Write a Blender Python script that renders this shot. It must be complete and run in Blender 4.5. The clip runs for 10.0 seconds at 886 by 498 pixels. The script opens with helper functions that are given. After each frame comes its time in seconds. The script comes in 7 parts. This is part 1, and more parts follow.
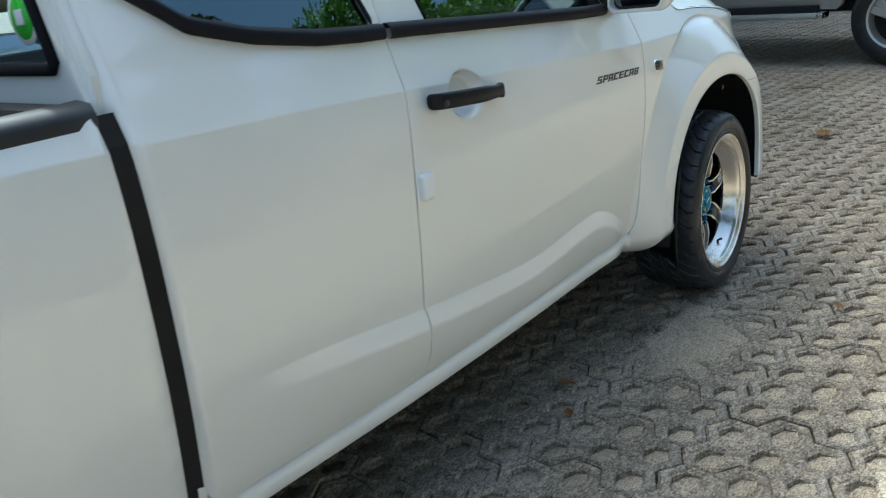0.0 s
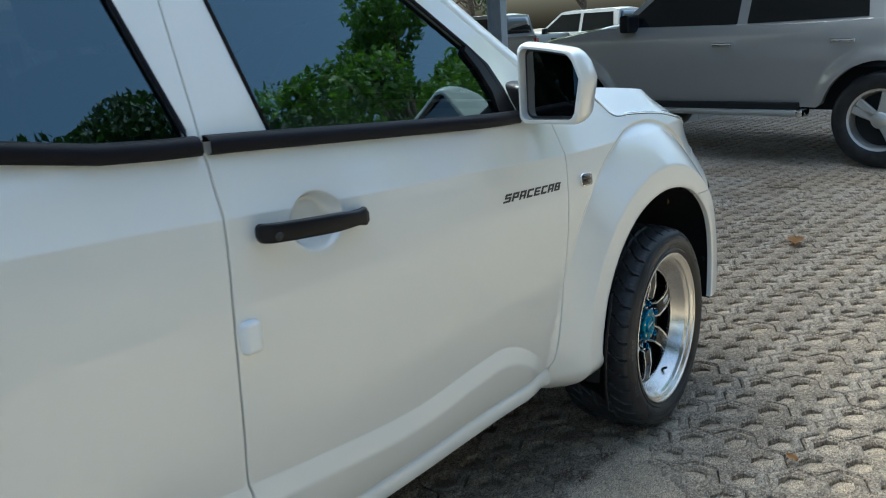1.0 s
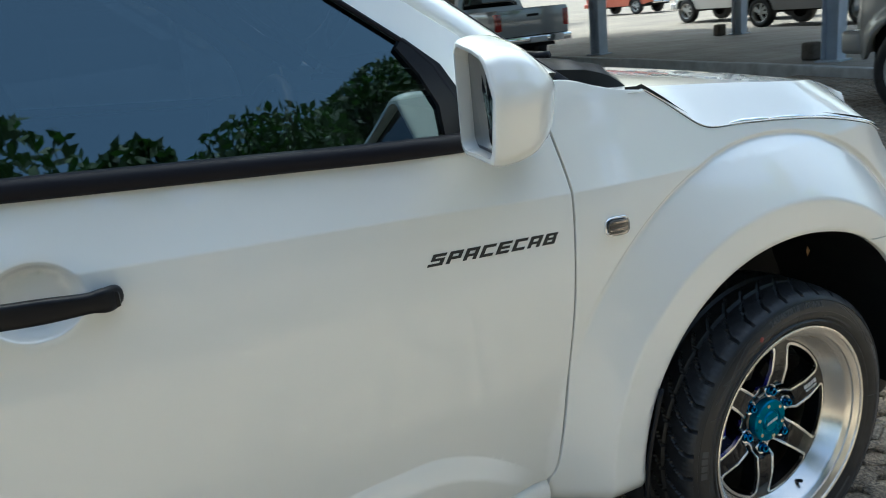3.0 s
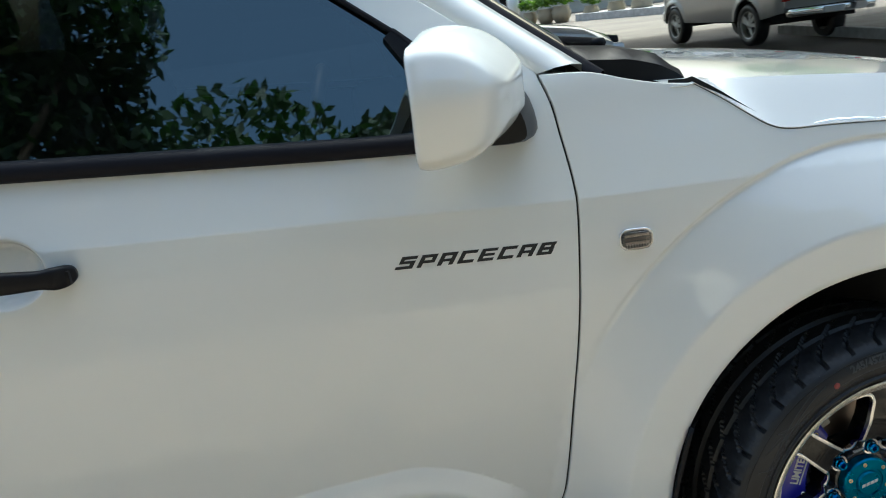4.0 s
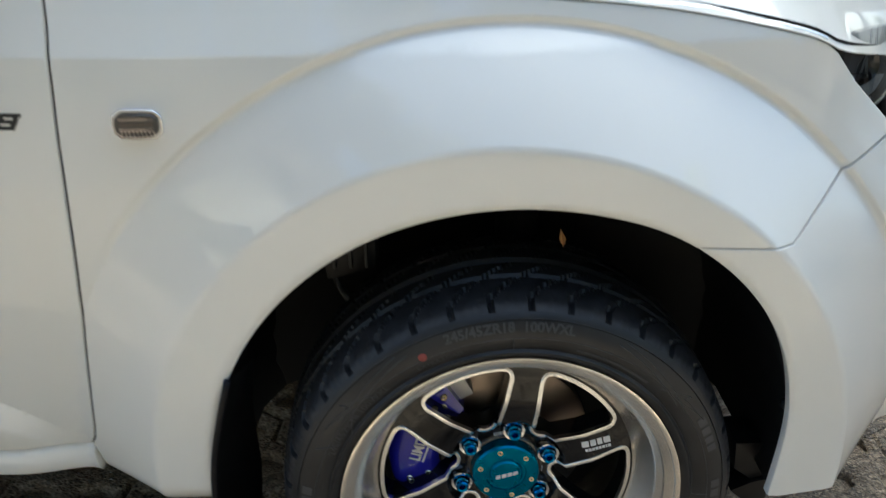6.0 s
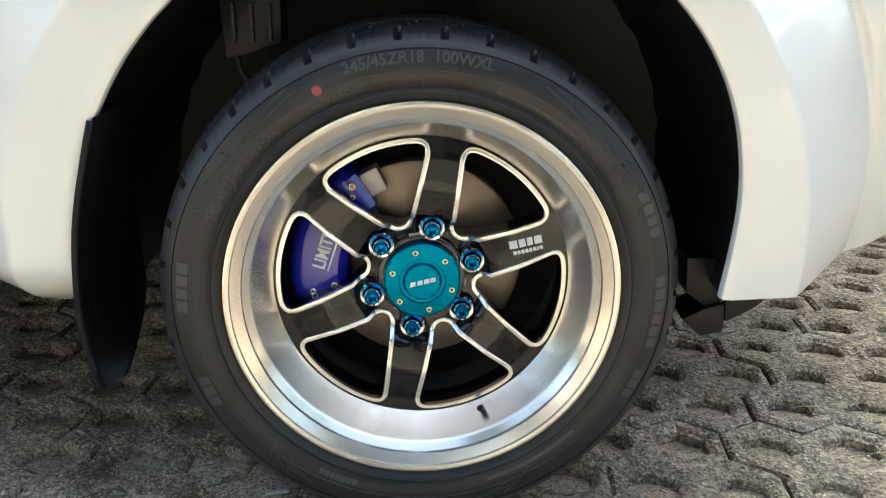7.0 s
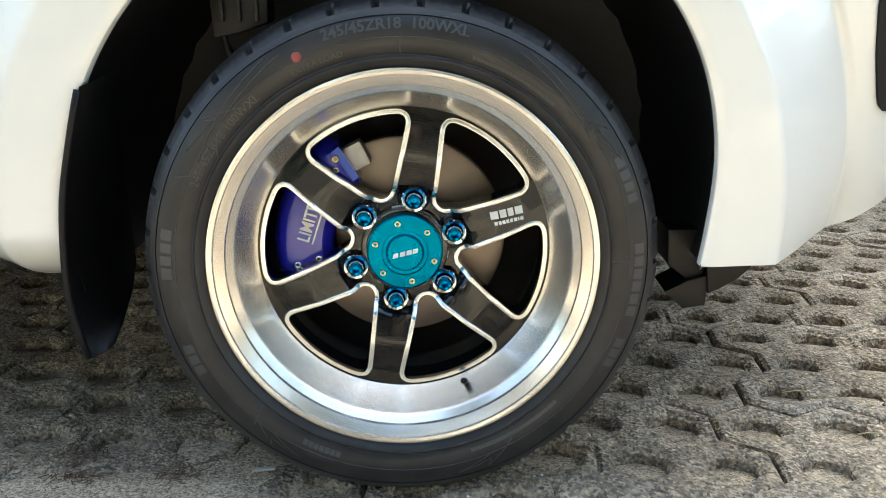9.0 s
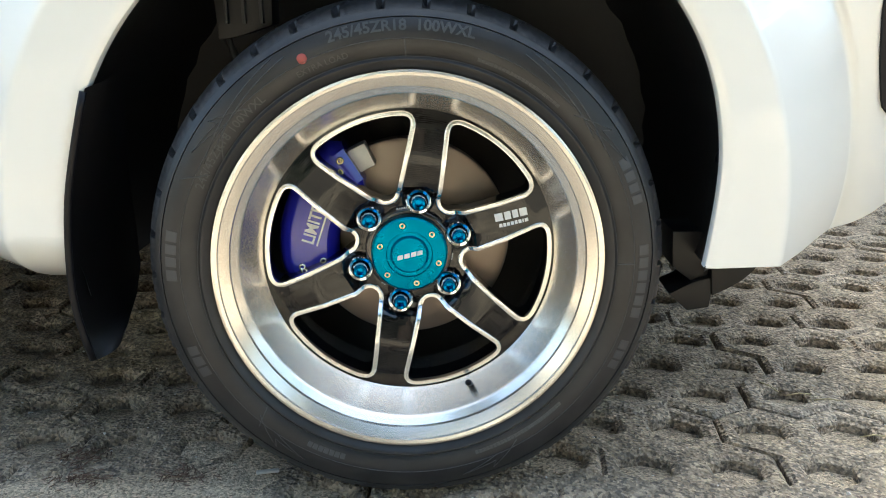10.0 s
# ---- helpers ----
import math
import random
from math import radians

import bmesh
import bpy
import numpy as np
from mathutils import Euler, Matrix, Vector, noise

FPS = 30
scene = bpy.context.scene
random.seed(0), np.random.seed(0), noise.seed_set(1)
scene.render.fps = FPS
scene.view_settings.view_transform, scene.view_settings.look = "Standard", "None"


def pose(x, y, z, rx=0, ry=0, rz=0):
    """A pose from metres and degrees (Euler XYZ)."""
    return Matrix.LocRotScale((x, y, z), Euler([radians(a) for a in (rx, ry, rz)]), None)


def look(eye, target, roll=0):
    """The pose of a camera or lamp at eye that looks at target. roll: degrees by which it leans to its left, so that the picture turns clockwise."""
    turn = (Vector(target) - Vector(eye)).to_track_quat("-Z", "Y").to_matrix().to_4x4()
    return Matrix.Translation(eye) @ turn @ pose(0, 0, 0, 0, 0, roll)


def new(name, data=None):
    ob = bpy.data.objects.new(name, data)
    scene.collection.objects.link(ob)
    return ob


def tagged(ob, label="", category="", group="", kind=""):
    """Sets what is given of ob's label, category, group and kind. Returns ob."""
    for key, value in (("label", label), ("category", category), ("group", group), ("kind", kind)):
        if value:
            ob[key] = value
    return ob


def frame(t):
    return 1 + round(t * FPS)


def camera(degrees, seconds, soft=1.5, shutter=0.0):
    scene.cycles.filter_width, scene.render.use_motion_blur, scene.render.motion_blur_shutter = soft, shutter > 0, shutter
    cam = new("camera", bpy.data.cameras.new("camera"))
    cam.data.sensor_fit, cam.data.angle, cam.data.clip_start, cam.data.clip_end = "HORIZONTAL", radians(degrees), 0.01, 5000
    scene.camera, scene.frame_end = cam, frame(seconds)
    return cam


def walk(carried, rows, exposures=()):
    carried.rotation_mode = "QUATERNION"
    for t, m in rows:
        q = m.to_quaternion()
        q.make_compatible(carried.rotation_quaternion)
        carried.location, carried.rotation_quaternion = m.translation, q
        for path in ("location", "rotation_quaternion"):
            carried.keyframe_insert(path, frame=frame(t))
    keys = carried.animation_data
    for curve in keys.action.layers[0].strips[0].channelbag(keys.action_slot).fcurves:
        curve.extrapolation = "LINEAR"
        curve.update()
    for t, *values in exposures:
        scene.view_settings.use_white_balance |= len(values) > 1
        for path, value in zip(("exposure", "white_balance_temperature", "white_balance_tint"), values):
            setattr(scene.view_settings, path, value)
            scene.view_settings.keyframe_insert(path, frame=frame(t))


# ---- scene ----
from mathutils.bvhtree import BVHTree
from mathutils.geometry import delaunay_2d_cdt

cam = camera(56.0, 10.0, 1.0, 0.25)
PATH = [
    (0, (-2.871, -1.134, 1.276), (-1.451, 0.115, 0.623), -6.7),
    (0.5, (-2.662, -1.178, 1.289), (-1.21, 0.068, 0.706), -5.98),
    (1, (-2.407, -1.111, 1.303), (-0.932, 0.145, 0.804), -3.88),
    (1.5, (-2.144, -1.106, 1.305), (-0.713, 0.193, 0.792), -4.48),
    (2, (-1.876, -1.186, 1.33), (-0.656, 0.314, 0.821), -5.31),
    (2.5, (-1.637, -1.169, 1.314), (-0.585, 0.446, 0.782), -4.9),
    (3, (-1.391, -1.186, 1.321), (-0.567, 0.549, 0.764), -5.7),
    (3.2, (-1.285, -1.219, 1.302), (-0.578, 0.569, 0.748), -6.02),
    (4.5, (-0.635, -1.254, 1.286), (-0.65, 0.67, 0.743), -5.7),
    (5, (-0.347, -1.248, 1.267), (-0.424, 0.664, 0.681), -3.37),
    (5.5, (-0.127, -1.122, 1.274), (-0.242, 0.712, 0.485), -2.2),
    (6, (-0.074, -0.927, 1.179), (-0.102, 0.879, 0.32), -1.6),
    (6.2, (-0.043, -0.91, 1.074), (-0.055, 0.903, 0.229), -0.2),
    (7.5, (0.032, -0.977, 0.669), (0.039, 0.927, 0.057), 0.2),
    (8, (0.05, -0.987, 0.669), (0.036, 0.917, 0.058), -0.1),
    (8.5, (0.059, -0.989, 0.66), (0.039, 0.921, 0.067), -0.3),
    (9, (0.061, -0.986, 0.663), (0.035, 0.923, 0.066), -0.4),
    (9.5, (0.064, -0.988, 0.657), (0.026, 0.925, 0.073), -0.4),
    (10, (0.055, -0.988, 0.659), (0.029, 0.924, 0.074), -0.4),
]
walk(cam, [(t, look(eye, target, roll)) for t, eye, target, roll in PATH], [(0, 1.27, 5150, -8), (1, 1.21, 5100, -7), (2.3, 1.51, 5200, -7), (3.2, 1.24, 5250, -6), (4.5, 1.12, 5450, -5), (5, 0.93, 5500, -4), (6.2, 1.61, 5600, -3), (7.5, 2.59, 5850, -4), (10, 2.57, 5650, -5)])


# ---------------------------------------------------------------- light
world = bpy.data.worlds.new("sky")
scene.world = world
world.use_nodes = True
wn = world.node_tree
sky = wn.nodes.new("ShaderNodeTexSky")
sky.sky_type = "NISHITA"
sky.sun_disc = False
SUN_ELEV, SUN_ROT = radians(54), radians(14)
sky.sun_elevation, sky.sun_rotation = SUN_ELEV, SUN_ROT
sky.air_density, sky.dust_density, sky.ozone_density = 1.0, 9.0, 0.0
wn.links.new(sky.outputs[0], wn.nodes["Background"].inputs[0])
wn.nodes["Background"].inputs[1].default_value = 0.15

sun = new("sun", bpy.data.lights.new("sun", "SUN"))
sun.data.energy, sun.data.angle, sun.data.color = 2.2, radians(0.6), (1.0, 0.94, 0.84)
sun_from = Vector((math.sin(SUN_ROT) * math.cos(SUN_ELEV), math.cos(SUN_ROT) * math.cos(SUN_ELEV), math.sin(SUN_ELEV)))
sun.matrix_world = look(sun_from * 40, (0, 0, 0))


# ---------------------------------------------------------------- materials
def mat(name, colour=(0.8, 0.8, 0.8), rough=0.5, metal=0.0, coat=0.0, coat_rough=0.03, spec=0.5):
    m = bpy.data.materials.new(name)
    m.use_nodes = True
    b = m.node_tree.nodes["Principled BSDF"]
    b.inputs["Base Color"].default_value = (*colour, 1)
    b.inputs["Roughness"].default_value = rough
    b.inputs["Metallic"].default_value = metal
    b.inputs["Coat Weight"].default_value = coat
    b.inputs["Coat Roughness"].default_value = coat_rough
    b.inputs["Specular IOR Level"].default_value = spec
    return m


def nd(m, kind, **kw):
    n = m.node_tree.nodes.new(kind)
    for k, v in kw.items():
        n.inputs[k.replace("_", " ")].default_value = v
    return n


def lk(m, a, b):
    m.node_tree.links.new(a, b)


def bsdf(m):
    return m.node_tree.nodes["Principled BSDF"]


def coords(m, space="Object"):
    return m.node_tree.nodes.new("ShaderNodeTexCoord").outputs[space]


def ramp(m, src, stops):
    r = m.node_tree.nodes.new("ShaderNodeValToRGB")
    e = r.color_ramp.elements
    e[0].position, e[0].color = stops[0][0], (*stops[0][1], 1)
    e[1].position, e[1].color = stops[-1][0], (*stops[-1][1], 1)
    for p, c in stops[1:-1]:
        x = e.new(p)
        x.color = (*c, 1)
    lk(m, src, r.inputs[0])
    return r.outputs[0]


def mottled(m, scale, lo, hi, detail=6.0, space="Object", contrast=(0.3, 0.7)):
    t = nd(m, "ShaderNodeTexNoise", Scale=scale, Detail=detail, Roughness=0.6)
    lk(m, coords(m, space), t.inputs["Vector"])
    return ramp(m, t.outputs["Fac"], [(contrast[0], lo), (contrast[1], hi)])


def bump(m, scale, strength, distance=0.002, detail=6.0, space="Object", also=None):
    t = nd(m, "ShaderNodeTexNoise", Scale=scale, Detail=detail, Roughness=0.65)
    lk(m, coords(m, space), t.inputs["Vector"])
    b = nd(m, "ShaderNodeBump", Strength=strength, Distance=distance)
    lk(m, t.outputs["Fac"], b.inputs["Height"])
    if also is not None:
        lk(m, also, b.inputs["Normal"])
    lk(m, b.outputs[0], bsdf(m).inputs["Normal"])
    return b.outputs[0]


def varied_rough(m, scale, lo, hi):
    t = nd(m, "ShaderNodeTexNoise", Scale=scale, Detail=5.0)
    lk(m, coords(m), t.inputs["Vector"])
    r = nd(m, "ShaderNodeMapRange", To_Min=lo, To_Max=hi)
    lk(m, t.outputs["Fac"], r.inputs[0])
    lk(m, r.outputs[0], bsdf(m).inputs["Roughness"])


def paint(name, colour, metal=0.0, rough=0.35, dust=0.06):
    """Clear-coated car paint with faint orange peel and thin dust."""
    m = mat(name, colour, rough, metal, coat=1.0, coat_rough=0.03)
    d = tuple(c * (1 - dust) + 0.45 * dust for c in colour)
    lk(m, mottled(m, 2.6, colour, d, 8.0), bsdf(m).inputs["Base Color"])
    bump(m, 260.0, 0.02, 0.0004, 2.0)
    bsdf(m).inputs["Coat IOR"].default_value = 1.75
    t = nd(m, "ShaderNodeTexNoise", Scale=7.0, Detail=6.0)
    lk(m, coords(m), t.inputs["Vector"])
    r = nd(m, "ShaderNodeMapRange", To_Min=0.015, To_Max=0.07)
    lk(m, t.outputs["Fac"], r.inputs[0])
    lk(m, r.outputs[0], bsdf(m).inputs["Coat Roughness"])
    return m


def metal(name, colour, rough, grain=None):
    m = mat(name, colour, rough, 1.0)
    if grain:
        varied_rough(m, grain, rough * 0.7, rough * 1.5)
    return m


WHITE = paint("white_pearl_paint", (0.79, 0.795, 0.765), 0.0, 0.40, 0.05)
GREY_PAINT = paint("dark_silver_paint", (0.40, 0.39, 0.37), 0.5, 0.42, 0.12)
SILVER_PAINT = paint("silver_paint", (0.31, 0.315, 0.32), 0.5, 0.4, 0.1)
PALE_PAINT = paint("pale_silver_paint", (0.66, 0.67, 0.67), 0.3, 0.4, 0.08)
RED_PAINT = paint("orange_red_paint", (0.62, 0.09, 0.03), 0.1, 0.4, 0.08)
BLUE_GREY = paint("blue_grey_paint", (0.42, 0.455, 0.48), 0.3, 0.4, 0.1)
BLACK_PAINT = paint("black_paint", (0.012, 0.012, 0.014), 0.0, 0.3, 0.05)

PLASTIC = mat("black_plastic", (0.018, 0.018, 0.02), 0.48)
bump(PLASTIC, 900.0, 0.12, 0.0004, 2.0)
SATIN = mat("satin_black_plastic", (0.006, 0.006, 0.008), 0.4, spec=0.22)
DARK = mat("underbody_and_gap_black", (0.008, 0.008, 0.008), 0.85)
lk(DARK, mottled(DARK, 9.0, (0.003, 0.003, 0.003), (0.010, 0.009, 0.008)), bsdf(DARK).inputs["Base Color"])
LINER = mat("wheel_liner_plastic", (0.011, 0.011, 0.012), 0.5, spec=0.4)
bump(LINER, 60.0, 0.25, 0.002)
RUBBER_TRIM = mat("rubber_seal", (0.005, 0.005, 0.009), 0.6, spec=0.2)
MOULDED = mat("black_moulded_plastic", (0.006, 0.006, 0.007), 0.42, spec=0.35)
bump(MOULDED, 500.0, 0.1, 0.0004, 2.0)

TYRE = mat("tyre_rubber", (0.02, 0.02, 0.022), 0.55, spec=0.38)
lk(TYRE, mottled(TYRE, 14.0, (0.013, 0.0133, 0.0145), (0.029, 0.029, 0.030), 8.0), bsdf(TYRE).inputs["Base Color"])
bump(TYRE, 420.0, 0.15, 0.0006, 3.0)
varied_rough(TYRE, 9.0, 0.26, 0.42)
TREAD = mat("tread_top_rubber", (0.02, 0.02, 0.021), 0.5)
bump(TREAD, 500.0, 0.3, 0.0008, 3.0)
lk(TREAD, mottled(TREAD, 40.0, (0.010, 0.010, 0.0115), (0.030, 0.030, 0.032), 6.0), bsdf(TREAD).inputs["Base Color"])
TYRE_TEXT = mat("tyre_lettering", (0.050, 0.052, 0.054), 0.45)
TYRE_MARK = mat("tyre_brand_marks", (0.048, 0.050, 0.054), 0.36)

# warm tint in the alloy's colour stands for the tan ground it mirrors
POLISH = metal("polished_alloy", (0.86, 0.815, 0.75), 0.11)
_t = nd(POLISH, "ShaderNodeTexNoise", Scale=1.0, Detail=3.0)
_map = nd(POLISH, "ShaderNodeMapping")
_map.inputs["Scale"].default_value = (6, 900, 6)
lk(POLISH, coords(POLISH), _map.inputs["Vector"])
lk(POLISH, _map.outputs[0], _t.inputs["Vector"])
_r = nd(POLISH, "ShaderNodeMapRange", To_Min=0.24, To_Max=0.28)
lk(POLISH, _t.outputs["Fac"], _r.inputs[0])
lk(POLISH, _r.outputs[0], bsdf(POLISH).inputs["Roughness"])
bsdf(POLISH).inputs["Anisotropic"].default_value = 0.82
bsdf(POLISH).inputs["Anisotropic Rotation"].default_value = 0.25
_tan = POLISH.node_tree.nodes.new("ShaderNodeTangent")
_tan.direction_type, _tan.axis = "RADIAL", "Y"
lk(POLISH, _tan.outputs[0], bsdf(POLISH).inputs["Tangent"])
EDGE = metal("machined_alloy_edge", (0.93, 0.93, 0.93), 0.24)
GLOSS_BLACK = mat("gloss_black_lacquer", (0.006, 0.006, 0.007), 0.12, coat=1.0, coat_rough=0.02)
SPOKE_BLACK = mat("lathe_cut_black_lacquer", (0.005, 0.005, 0.006), 0.08, coat=1.0, coat_rough=0.012, spec=0.0)
_w = nd(SPOKE_BLACK, "ShaderNodeTexWave", Scale=130.0, Distortion=1.2, Detail=3.0)
_w.wave_type, _w.rings_direction = "RINGS", "Y"
lk(SPOKE_BLACK, coords(SPOKE_BLACK), _w.inputs["Vector"])
_wb = nd(SPOKE_BLACK, "ShaderNodeBump", Strength=0.03, Distance=0.0004)
lk(SPOKE_BLACK, _w.outputs["Fac"], _wb.inputs["Height"])
lk(SPOKE_BLACK, _wb.outputs[0], bsdf(SPOKE_BLACK).inputs["Normal"])
lk(SPOKE_BLACK, _wb.outputs[0], bsdf(SPOKE_BLACK).inputs["Coat Normal"])
TEAL = metal("teal_anodised_alloy", (0.0, 0.20, 0.36), 0.26, 30.0)
BLUE_NUT = metal("blue_anodised_nut", (0.01, 0.17, 0.42), 0.14)
CHROME = metal("chrome", (0.86, 0.86, 0.87), 0.06)
BRASS = metal("brass_screw", (0.80, 0.66, 0.42), 0.25)
CALIPER = mat("blue_caliper_lacquer", (0.018, 0.018, 0.40), 0.25, coat=0.8)
DISC = metal("brake_disc_steel", (0.32, 0.26, 0.21), 0.38, 40.0)
PAD = metal("cast_alloy", (0.55, 0.55, 0.53), 0.5, 120.0)
LETTER = mat("white_lettering", (0.72, 0.73, 0.75), 0.4)
DECAL = mat("black_decal", (0.012, 0.014, 0.016), 0.35)
LAMP_AMBER = mat("smoked_amber_lens", (0.075, 0.045, 0.035), 0.08, coat=1.0)
STICKER_G = mat("green_sticker", (0.10, 0.55, 0.03), 0.4)
STICKER_W = mat("white_sticker", (0.88, 0.89, 0.88), 0.5)
SEAT = mat("grey_seat_cloth", (0.06, 0.055, 0.05), 0.9)
bump(SEAT, 300.0, 0.4, 0.002)
CREAM = mat("beige_headliner", (0.42, 0.38, 0.31), 0.9)


def glass(name, tint, gloss=0.0, ior=1.5, sheen=(1.0, 1.0, 1.0)):
    """Tinted pane: a clear tinted part under a mirror-like surface."""
    m = bpy.data.materials.new(name)
    m.use_nodes = True
    nt = m.node_tree
    nt.nodes.clear()
    out = nt.nodes.new("ShaderNodeOutputMaterial")
    tr = nt.nodes.new("ShaderNodeBsdfTransparent")
    tr.inputs[0].default_value = (*tint, 1)
    gl = nt.nodes.new("ShaderNodeBsdfGlossy")
    gl.inputs["Roughness"].default_value = 0.012
    gl.inputs["Color"].default_value = (*sheen, 1)
    fr = nt.nodes.new("ShaderNodeFresnel")
    fr.inputs["IOR"].default_value = ior
    ad = nt.nodes.new("ShaderNodeMath")
    ad.operation, ad.use_clamp = "ADD", True
    ad.inputs[1].default_value = gloss
    mx = nt.nodes.new("ShaderNodeMixShader")
    nt.links.new(fr.outputs[0], ad.inputs[0])
    nt.links.new(ad.outputs[0], mx.inputs[0])
    nt.links.new(tr.outputs[0], mx.inputs[1])
    nt.links.new(gl.outputs[0], mx.inputs[2])
    nt.links.new(mx.outputs[0], out.inputs[0])
    return m


# the sheen's blue is put in to make the mirrored sky bluer
TINT = glass("tinted_side_glass", (0.19, 0.20, 0.20), 0.11, sheen=(0.72, 0.91, 0.97))
CLEAR = glass("windscreen_glass", (0.5, 0.53, 0.52), 0.04)
LENS = glass("clear_lamp_lens", (0.85, 0.86, 0.87), 0.06)
FILM = glass("peeling_film", (0.93, 0.94, 0.94), 0.02)
SMOKED = glass("smoked_lens", (0.55, 0.50, 0.47), 0.06)
MIRROR = metal("tinted_mirror_glass", (0.20, 0.21, 0.22), 0.01)

def pebbles(m, scale, lo, hi):
    """Grains of random tone, each with a sharp edge."""
    t = nd(m, "ShaderNodeTexVoronoi", Scale=scale)
    lk(m, coords(m), t.inputs["Vector"])
    sp = m.node_tree.nodes.new("ShaderNodeSeparateColor")
    lk(m, t.outputs["Color"], sp.inputs[0])
    return ramp(m, sp.outputs[0], [(0.05, lo), (0.5, (0.95, 0.95, 0.95)), (0.98, hi)])


CONCRETE = mat("grey_block_concrete", (0.3, 0.3, 0.29), 0.9)
_c1 = mottled(CONCRETE, 34.0, (0.232, 0.192, 0.147), (0.460, 0.390, 0.305), 10.0, contrast=(0.28, 0.72))
_oi = CONCRETE.node_tree.nodes.new("ShaderNodeObjectInfo")
_gi = CONCRETE.node_tree.nodes.new("ShaderNodeNewGeometry")
_mixr = CONCRETE.node_tree.nodes.new("ShaderNodeMath")
_mixr.operation = "ADD"
lk(CONCRETE, _oi.outputs["Random"], _mixr.inputs[0])
lk(CONCRETE, _gi.outputs["Random Per Island"], _mixr.inputs[1])
_tone = nd(CONCRETE, "ShaderNodeMapRange", From_Max=2.0, To_Min=0.78, To_Max=1.14)
lk(CONCRETE, _mixr.outputs[0], _tone.inputs[0])
_stain = mottled(CONCRETE, 1.7, (0.80, 0.74, 0.65), (1.06, 1.06, 1.06), 7.0, contrast=(0.34, 0.62))
_m1 = CONCRETE.node_tree.nodes.new("ShaderNodeVectorMath")
_m1.operation = "MULTIPLY"
lk(CONCRETE, _c1, _m1.inputs[0])
lk(CONCRETE, _stain, _m1.inputs[1])
_m2 = CONCRETE.node_tree.nodes.new("ShaderNodeVectorMath")
_m2.operation = "SCALE"
lk(CONCRETE, _m1.outputs[0], _m2.inputs[0])
lk(CONCRETE, _tone.outputs[0], _m2.inputs["Scale"])
_grain0 = pebbles(CONCRETE, 200.0, (0.46, 0.47, 0.50), (1.50, 1.48, 1.42))
_pit = mottled(CONCRETE, 85.0, (0.74, 0.72, 0.69), (1.08, 1.08, 1.08), 6.0, contrast=(0.36, 0.50))
_gm = CONCRETE.node_tree.nodes.new("ShaderNodeVectorMath")
_gm.operation = "MULTIPLY"
lk(CONCRETE, _grain0, _gm.inputs[0])
lk(CONCRETE, _pit, _gm.inputs[1])
_grain = _gm.outputs[0]
_m3 = CONCRETE.node_tree.nodes.new("ShaderNodeVectorMath")
_m3.operation = "MULTIPLY"
lk(CONCRETE, _m2.outputs[0], _m3.inputs[0])
lk(CONCRETE, _grain, _m3.inputs[1])
_dust = mottled(CONCRETE, 2.3, (0, 0, 0), (1, 1, 1), 10.0, "Object", (0.50, 0.68))
_mx = CONCRETE.node_tree.nodes.new("ShaderNodeMix")
_mx.data_type = "RGBA"
_mx.inputs[7].default_value = (0.44, 0.36, 0.26, 1)
_df = nd(CONCRETE, "ShaderNodeMath")
_df.operation = "MULTIPLY"
_df.inputs[1].default_value = 0.38
lk(CONCRETE, _dust, _df.inputs[0])
lk(CONCRETE, _df.outputs[0], _mx.inputs[0])
lk(CONCRETE, _m3.outputs[0], _mx.inputs[6])
lk(CONCRETE, _mx.outputs[2], bsdf(CONCRETE).inputs["Base Color"])
_b1 = bump(CONCRETE, 70.0, 0.40, 0.004, 10.0)
_vor = nd(CONCRETE, "ShaderNodeTexVoronoi", Scale=175.0)
lk(CONCRETE, coords(CONCRETE), _vor.inputs["Vector"])
_b2 = nd(CONCRETE, "ShaderNodeBump", Strength=0.9, Distance=0.004)
lk(CONCRETE, _vor.outputs["Distance"], _b2.inputs["Height"])
lk(CONCRETE, _b1, _b2.inputs["Normal"])
lk(CONCRETE, _b2.outputs[0], bsdf(CONCRETE).inputs["Normal"])

SAND = mat("sandy_soil", (0.3, 0.24, 0.17), 0.95)
_s1 = mottled(SAND, 2.2, (0.37, 0.295, 0.205), (0.60, 0.50, 0.375), 9.0)
_s2 = pebbles(SAND, 330.0, (0.45, 0.43, 0.40), (1.50, 1.45, 1.36))
_sm = SAND.node_tree.nodes.new("ShaderNodeVectorMath")
_sm.operation = "MULTIPLY"
lk(SAND, _s1, _sm.inputs[0])
lk(SAND, _s2, _sm.inputs[1])
lk(SAND, _sm.outputs[0], bsdf(SAND).inputs["Base Color"])
bump(SAND, 90.0, 0.9, 0.012, 10.0)

GRIT = mat("loose_grit", (0.3, 0.27, 0.22), 0.85)
_gg = GRIT.node_tree.nodes.new("ShaderNodeNewGeometry")
lk(GRIT, ramp(GRIT, _gg.outputs["Random Per Island"], [(0.0, (0.05, 0.045, 0.04)), (0.35, (0.24, 0.20, 0.15)), (0.8, (0.42, 0.38, 0.31)), (1.0, (0.72, 0.70, 0.65))]), bsdf(GRIT).inputs["Base Color"])

